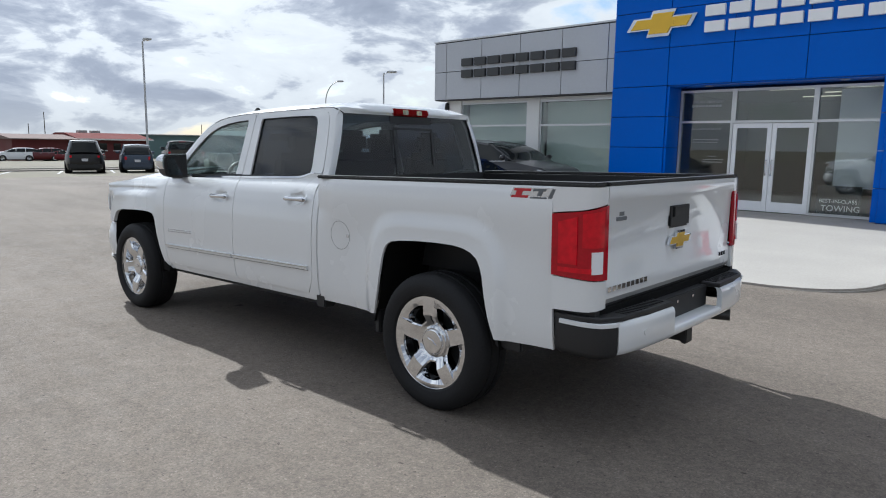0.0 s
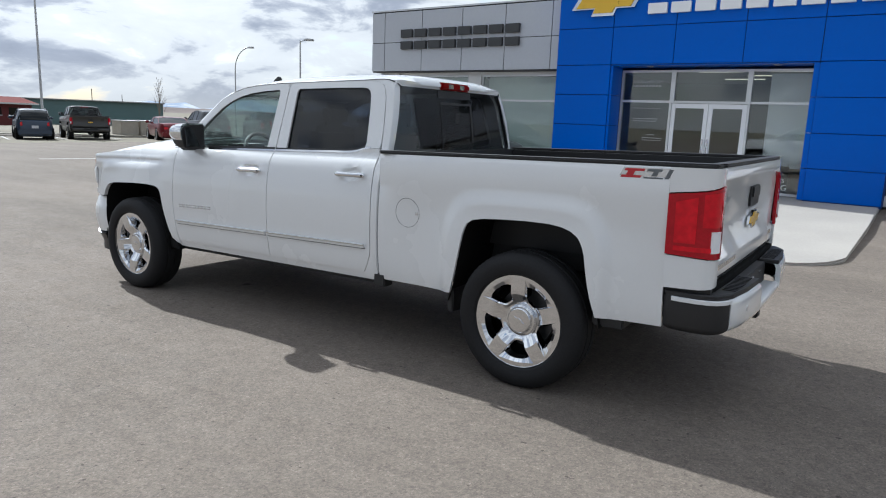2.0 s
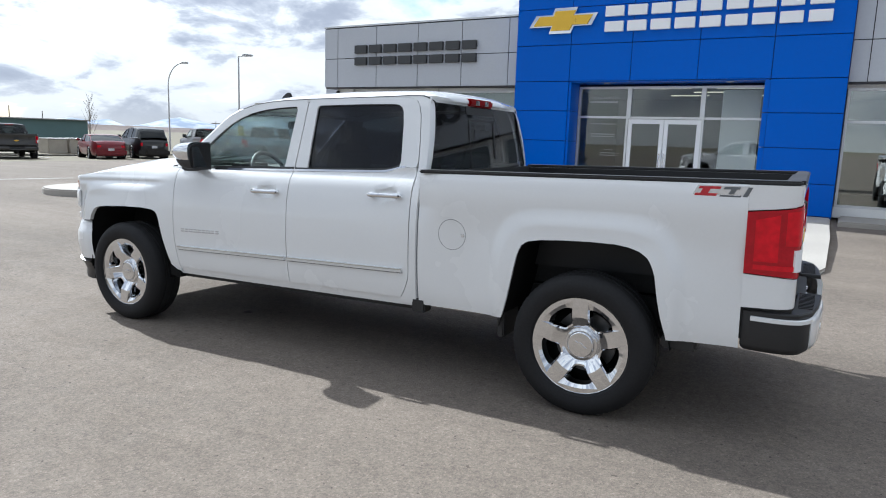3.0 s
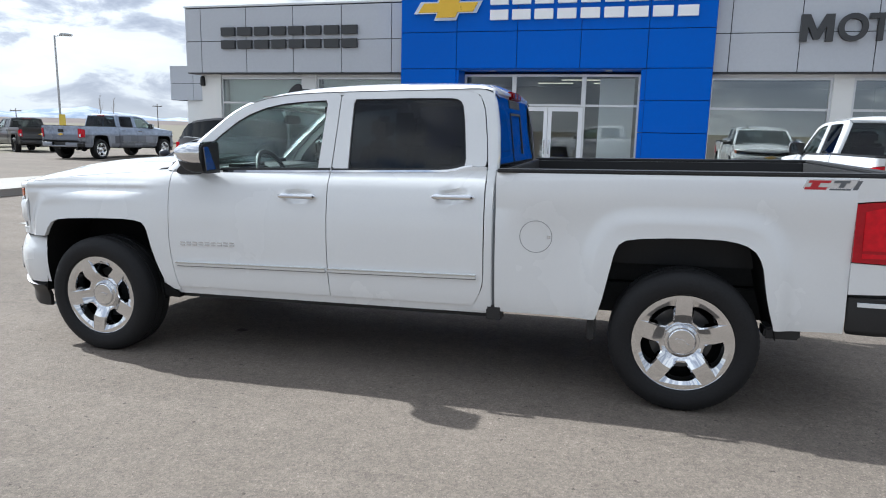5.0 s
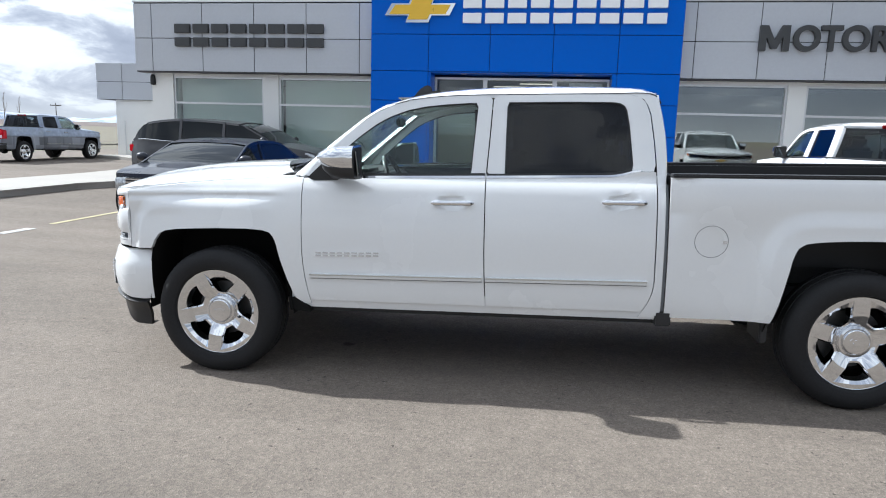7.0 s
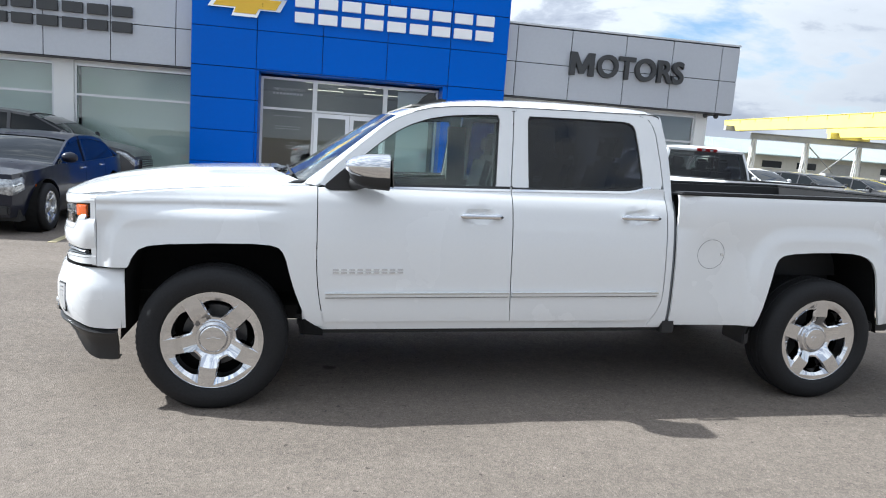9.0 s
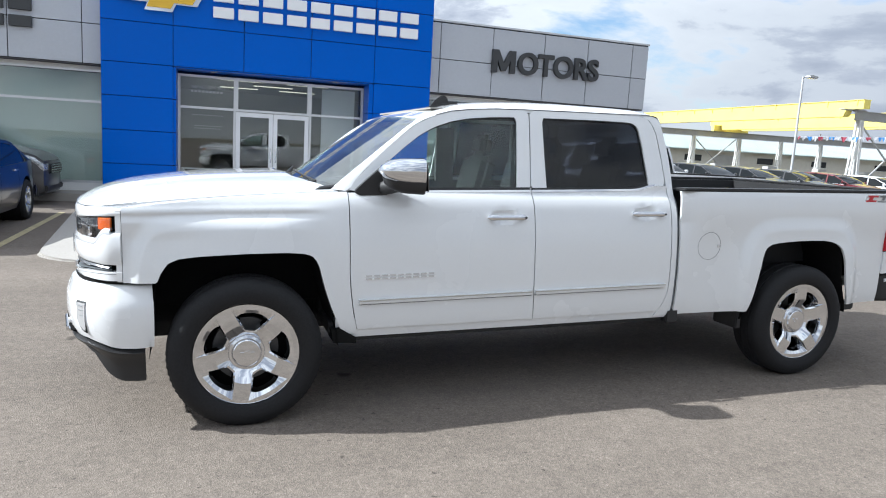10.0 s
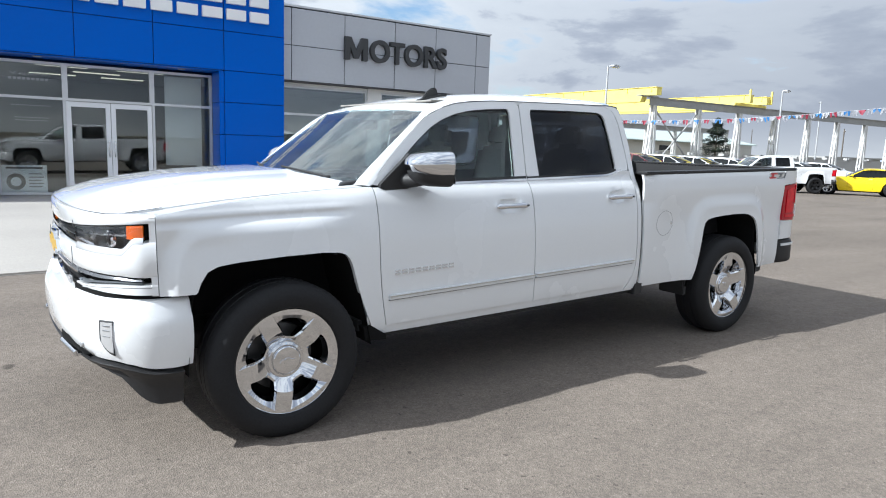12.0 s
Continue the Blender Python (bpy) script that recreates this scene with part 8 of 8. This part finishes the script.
# bunting between lamp posts
bunting = thing("bunting", pose(0, 0, 0), "string of red, white and blue pennants", "bunting")
F_RED, F_BLUE, F_WHITE = surf("red pennant", (0.40, 0.05, 0.09), 0.6), surf("blue pennant", (0.08, 0.28, 0.62), 0.6), surf("white pennant", (0.50, 0.51, 0.55), 0.6)
pa, pb = Vector((23.5, 29.3, 3.38)), Vector((27.0, 15.0, 3.95))
b = bmesh.new()
prev = None
rngf = random.Random(4)
for i in range(97):
    t = i / 96
    q = pa.lerp(pb, t) + Vector((0, 0, -0.22 * math.sin(math.pi * t)))
    if prev is not None:
        cyl(b, prev, q, 0.008, n=4)
        d = (q - prev)
        f = bmesh.new()
        lean = rngf.uniform(-0.4, 0.4)
        blow = rngf.uniform(-0.08, 0.08)
        drop = rngf.uniform(0.13, 0.27)
        vs = [f.verts.new(v) for v in (prev, prev + d * rngf.uniform(0.75, 1.15), prev + d * (0.75 + lean) + Vector((blow, 0, -drop)), prev + d * (0.35 + lean) + Vector((blow, 0, -drop * rngf.uniform(0.8, 1.1))))]
        f.faces.new(vs)
        bmesh.ops.solidify(f, geom=list(f.faces), thickness=0.004)
        part("pennant", f, (F_RED, F_RED, F_WHITE, F_WHITE, F_BLUE, F_BLUE, F_WHITE, F_WHITE)[i % 8], bunting)
    prev = q
part("cord", b, F_WHITE, bunting)

# wall, sheds and far buildings
wall = tagged(part("wall_yard", boxed(16, 95, 33.6, 33.9, -2.6, 1.45, bevel=0.02), WALLGREY), "long grey block yard wall", "wall", kind="structure")
for x in range(18, 94, 4):
    part("wall_cap", boxed(x - 0.35, x + 0.35, 33.5, 34.0, 1.45, 1.66, bevel=0.02), WALLGREY, wall)
shed = thing("workshop_building", pose(0, 0, GZ), "long pale workshop with green corrugated roof", "building", "far buildings")
part("wall", boxed(33, 92, 63, 80, -2.6, 3.3), surf("pale cladding", (0.55, 0.53, 0.48), 0.8, var=0.1), shed)
b = bmesh.new()
prism(b, [(62.4, 3.2), (62.4, 3.3), (71.5, 5.0), (80.6, 3.3), (80.6, 3.2), (71.5, 4.9)], "x", 32.6, 92.4)
part("roof", b, ROOF_GREEN, shed)
b = bmesh.new()
for i in range(150):
    x = 32.6 + i * 0.4
    cyl(b, (x, 62.38, 3.34), (x, 71.4, 5.04), 0.06, n=5)
tagged(part("roof_ridge", b, ROOF_GREEN, shed), kind="stuff")
for x in (38, 42, 52, 60, 70):
    w = part("window", boxed(x, x + 2.2, 62.93, 63.0, 2.0, 2.7), BLACKGLASS, shed)
    part("window_frame", boxed(x - 0.08, x + 2.28, 62.9, 62.93, 1.95, 2.02), STEEL_W, w)
part("door", boxed(46, 49.5, 62.93, 63.0, -1.2, 2.8), STEEL_G, shed)
hut = thing("quonset_hut", pose(0, 0, GZ), "round-roofed pale metal hut", "building", "far buildings")
b = bmesh.new()
prism(b, [(39.5 + 8.5 * math.cos(a), 1.6 + 3.2 * math.sin(a)) for a in np.linspace(0, math.pi, 18)] + [(31.0, -2), (48.0, -2)], "y", 82, 100)
part("shell", b, ROOF_GREEN, hut, smooth=30)
part("door", boxed(37, 41, 81.9, 82.0, -1, 3.0), surf("green door", (0.18, 0.42, 0.30), 0.7), hut)
for x, y, w, d, h, lab in ((96, 58, 14, 8, 1.5, "flat-roofed grey yard building"), (120, 66, 20, 10, 1.8, "long grey industrial building")):
    hb = thing("yard_building", pose(x, y, GZ), lab, "building", "far buildings")
    part("wall", boxed(-w / 2, w / 2, -d / 2, d / 2, -2.7, h), WALLGREY, hb)
    part("roof", boxed(-w / 2 - 0.3, w / 2 + 0.3, -d / 2 - 0.3, d / 2 + 0.3, h, h + 0.25), STEEL_G, hb)
    for k in range(3):
        part("window", boxed(-w / 2 + 1 + k * w / 3.4, -w / 2 + 2.6 + k * w / 3.4, -d / 2 - 0.03, -d / 2, h * 0.4, h * 0.75), BLACKGLASS, hb)

teal = thing("teal_warehouse", pose(0, 0, GZ), "long low teal metal warehouse", "building", "far buildings")
b = bmesh.new()
prism(b, [(-141, 53), (-127, 79), (-145, 88), (-159, 62)], "z", -2.4, 2.6)
part("wall", b, TEAL, teal)
b = bmesh.new()
prism(b, [(-141, 52.4), (-126.3, 79), (-145, 88.6), (-159.6, 62)], "z", 2.6, 2.78)
part("roof_edge", b, STEEL_G, teal)
redb = thing("red_building", pose(0, 0, GZ), "low red building with pale pitched roof", "building", "far buildings")
part("wall", boxed(-126, -112, 37.5, 48, -1.7, 1.6), BRICKRED, redb)
b = bmesh.new()
prism(b, [(-127, 1.55), (-111, 1.55), (-111, 1.68), (-117, 2.60), (-121, 2.60), (-127, 1.68)], "y", 37.2, 48.6)
part("roof", b, ROOF_RED, redb)
part("eave_board", boxed(-111.0, -110.9, 37.2, 48.6, 1.48, 1.70), STEEL_W, redb, "white eave board")
for y in (38.5, 40.6, 42.7, 44.8):
    w = part("window", boxed(-112.05, -111.94, y, y + 1.1, -0.1, 1.0), BLACKGLASS, redb)
    part("window_frame", boxed(-112.0, -111.9, y - 0.08, y + 1.18, -0.2, -0.1), LETTER_WHITE, w)
part("door", boxed(-112.05, -111.94, 46.4, 47.3, -1.25, 0.9), LETTER_WHITE, redb)
for y in (40, 42):
    part("roof_unit", boxed(-120, -118.5, y, y + 1.2, 2.58, 3.0, bevel=0.04), STEEL_G, redb)
long_red = thing("red_annex", pose(0, 0, GZ), "low red annex with pale roof", "building", "far buildings")
part("wall", boxed(-128, -111, 28.5, 37.1, -1.7, 1.5), BRICKRED, long_red)
b = bmesh.new()
prism(b, [(-129, 1.45), (-110, 1.45), (-110, 1.58), (-117, 2.25), (-122, 2.25), (-129, 1.58)], "y", 28, 37.15)
part("roof", b, surf("pale metal roof", (0.24, 0.19, 0.175), 0.95, var=0.12, spec=0.05), long_red)
for y, h, w in ((25.25, 1.05, 1.25), (26.65, 1.07, 1.25)):
    ub = thing("utility_box", pose(-46.1, y, gh(-46.1)), "beige utility box on the verge", "utility box", "utility boxes")
    part("cabinet", boxed(-0.6, 0.6, -w / 2, w / 2, 0.12, h, bevel=0.03), BEIGE, ub)
    part("plinth", boxed(-0.7, 0.7, -w / 2 - 0.1, w / 2 + 0.1, 0, 0.12), KERB, ub)
    part("lid", boxed(-0.64, 0.64, -w / 2 - 0.04, w / 2 + 0.04, h, h + 0.06, bevel=0.015), STEEL_W, ub)

# far ridge with snow, the blue of the haze put into its colour
RIDGE = bpy.data.materials.new("far hills")
RIDGE.use_nodes = True
rt = RIDGE.node_tree
rb_ = rt.nodes["Principled BSDF"]
rb_.inputs["Roughness"].default_value = 1.0
rc = rt.nodes.new("ShaderNodeTexCoord")
rn = rt.nodes.new("ShaderNodeTexNoise")
rn.inputs["Scale"].default_value, rn.inputs["Detail"].default_value = 0.012, 8
rt.links.new(rc.outputs["Object"], rn.inputs["Vector"])
rr_ = rt.nodes.new("ShaderNodeValToRGB")
rr_.color_ramp.elements[0].position, rr_.color_ramp.elements[0].color = 0.42, (0.22, 0.28, 0.38, 1)
rr_.color_ramp.elements[1].position, rr_.color_ramp.elements[1].color = 0.58, (0.42, 0.46, 0.53, 1)
rt.links.new(rn.outputs["Fac"], rr_.inputs[0])
rt.links.new(rr_.outputs[0], rb_.inputs["Base Color"])
b = bmesh.new()
rows = []
for i in range(161):
    a = radians(-100 + i * 1.25)
    d = 3600
    tall = sstep(-66, -54, -100 + i * 1.25) * (1 - sstep(-30, -18, -100 + i * 1.25))
    hgt = 10 + tall * (34 + 62 * noise.fractal(Vector((i * 0.23, 2.0, 0)), 0.9, 2.1, 6))
    hgt = max(6, hgt)
    x, y = d * math.sin(a), d * math.cos(a)
    rows.append([b.verts.new((x, y, -5)), b.verts.new((x * 1.03, y * 1.03, hgt * 0.55)), b.verts.new((x * 1.08, y * 1.08, hgt))])
for p0, p1 in zip(rows, rows[1:]):
    for j in range(2):
        b.faces.new((p0[j], p1[j], p1[j + 1], p0[j + 1]))
tagged(part("backdrop_hills", b, RIDGE, smooth=80), "distant blue hills with snow", "hills", kind="structure")

# low brown ridge in front of the mountains
b = bmesh.new()
rows = []
for i in range(81):
    a = radians(-112 + i * 1.0)
    hgt = 1.5 + (9.5 + 5.0 * noise.fractal(Vector((i * 0.07, 7.0, 0)), 0.9, 2.1, 4)) * (1 - 0.62 * sstep(-62, -50, -112 + i))
    x, y = 1500 * math.sin(a), 1500 * math.cos(a)
    rows.append([b.verts.new((x, y, -6)), b.verts.new((x * 1.15, y * 1.15, hgt * 0.7)), b.verts.new((x * 1.35, y * 1.35, hgt))])
for p0, p1 in zip(rows, rows[1:]):
    for j in range(2):
        b.faces.new((p0[j], p1[j], p1[j + 1], p0[j + 1]))
tagged(part("backdrop_ridge", b, surf("far brown fields", (0.20, 0.175, 0.165), 1.0, var=0.25, scale=0.01, fine=0.05, spec=0.0), smooth=80), "low brown ridge on the horizon", "hills", kind="structure")
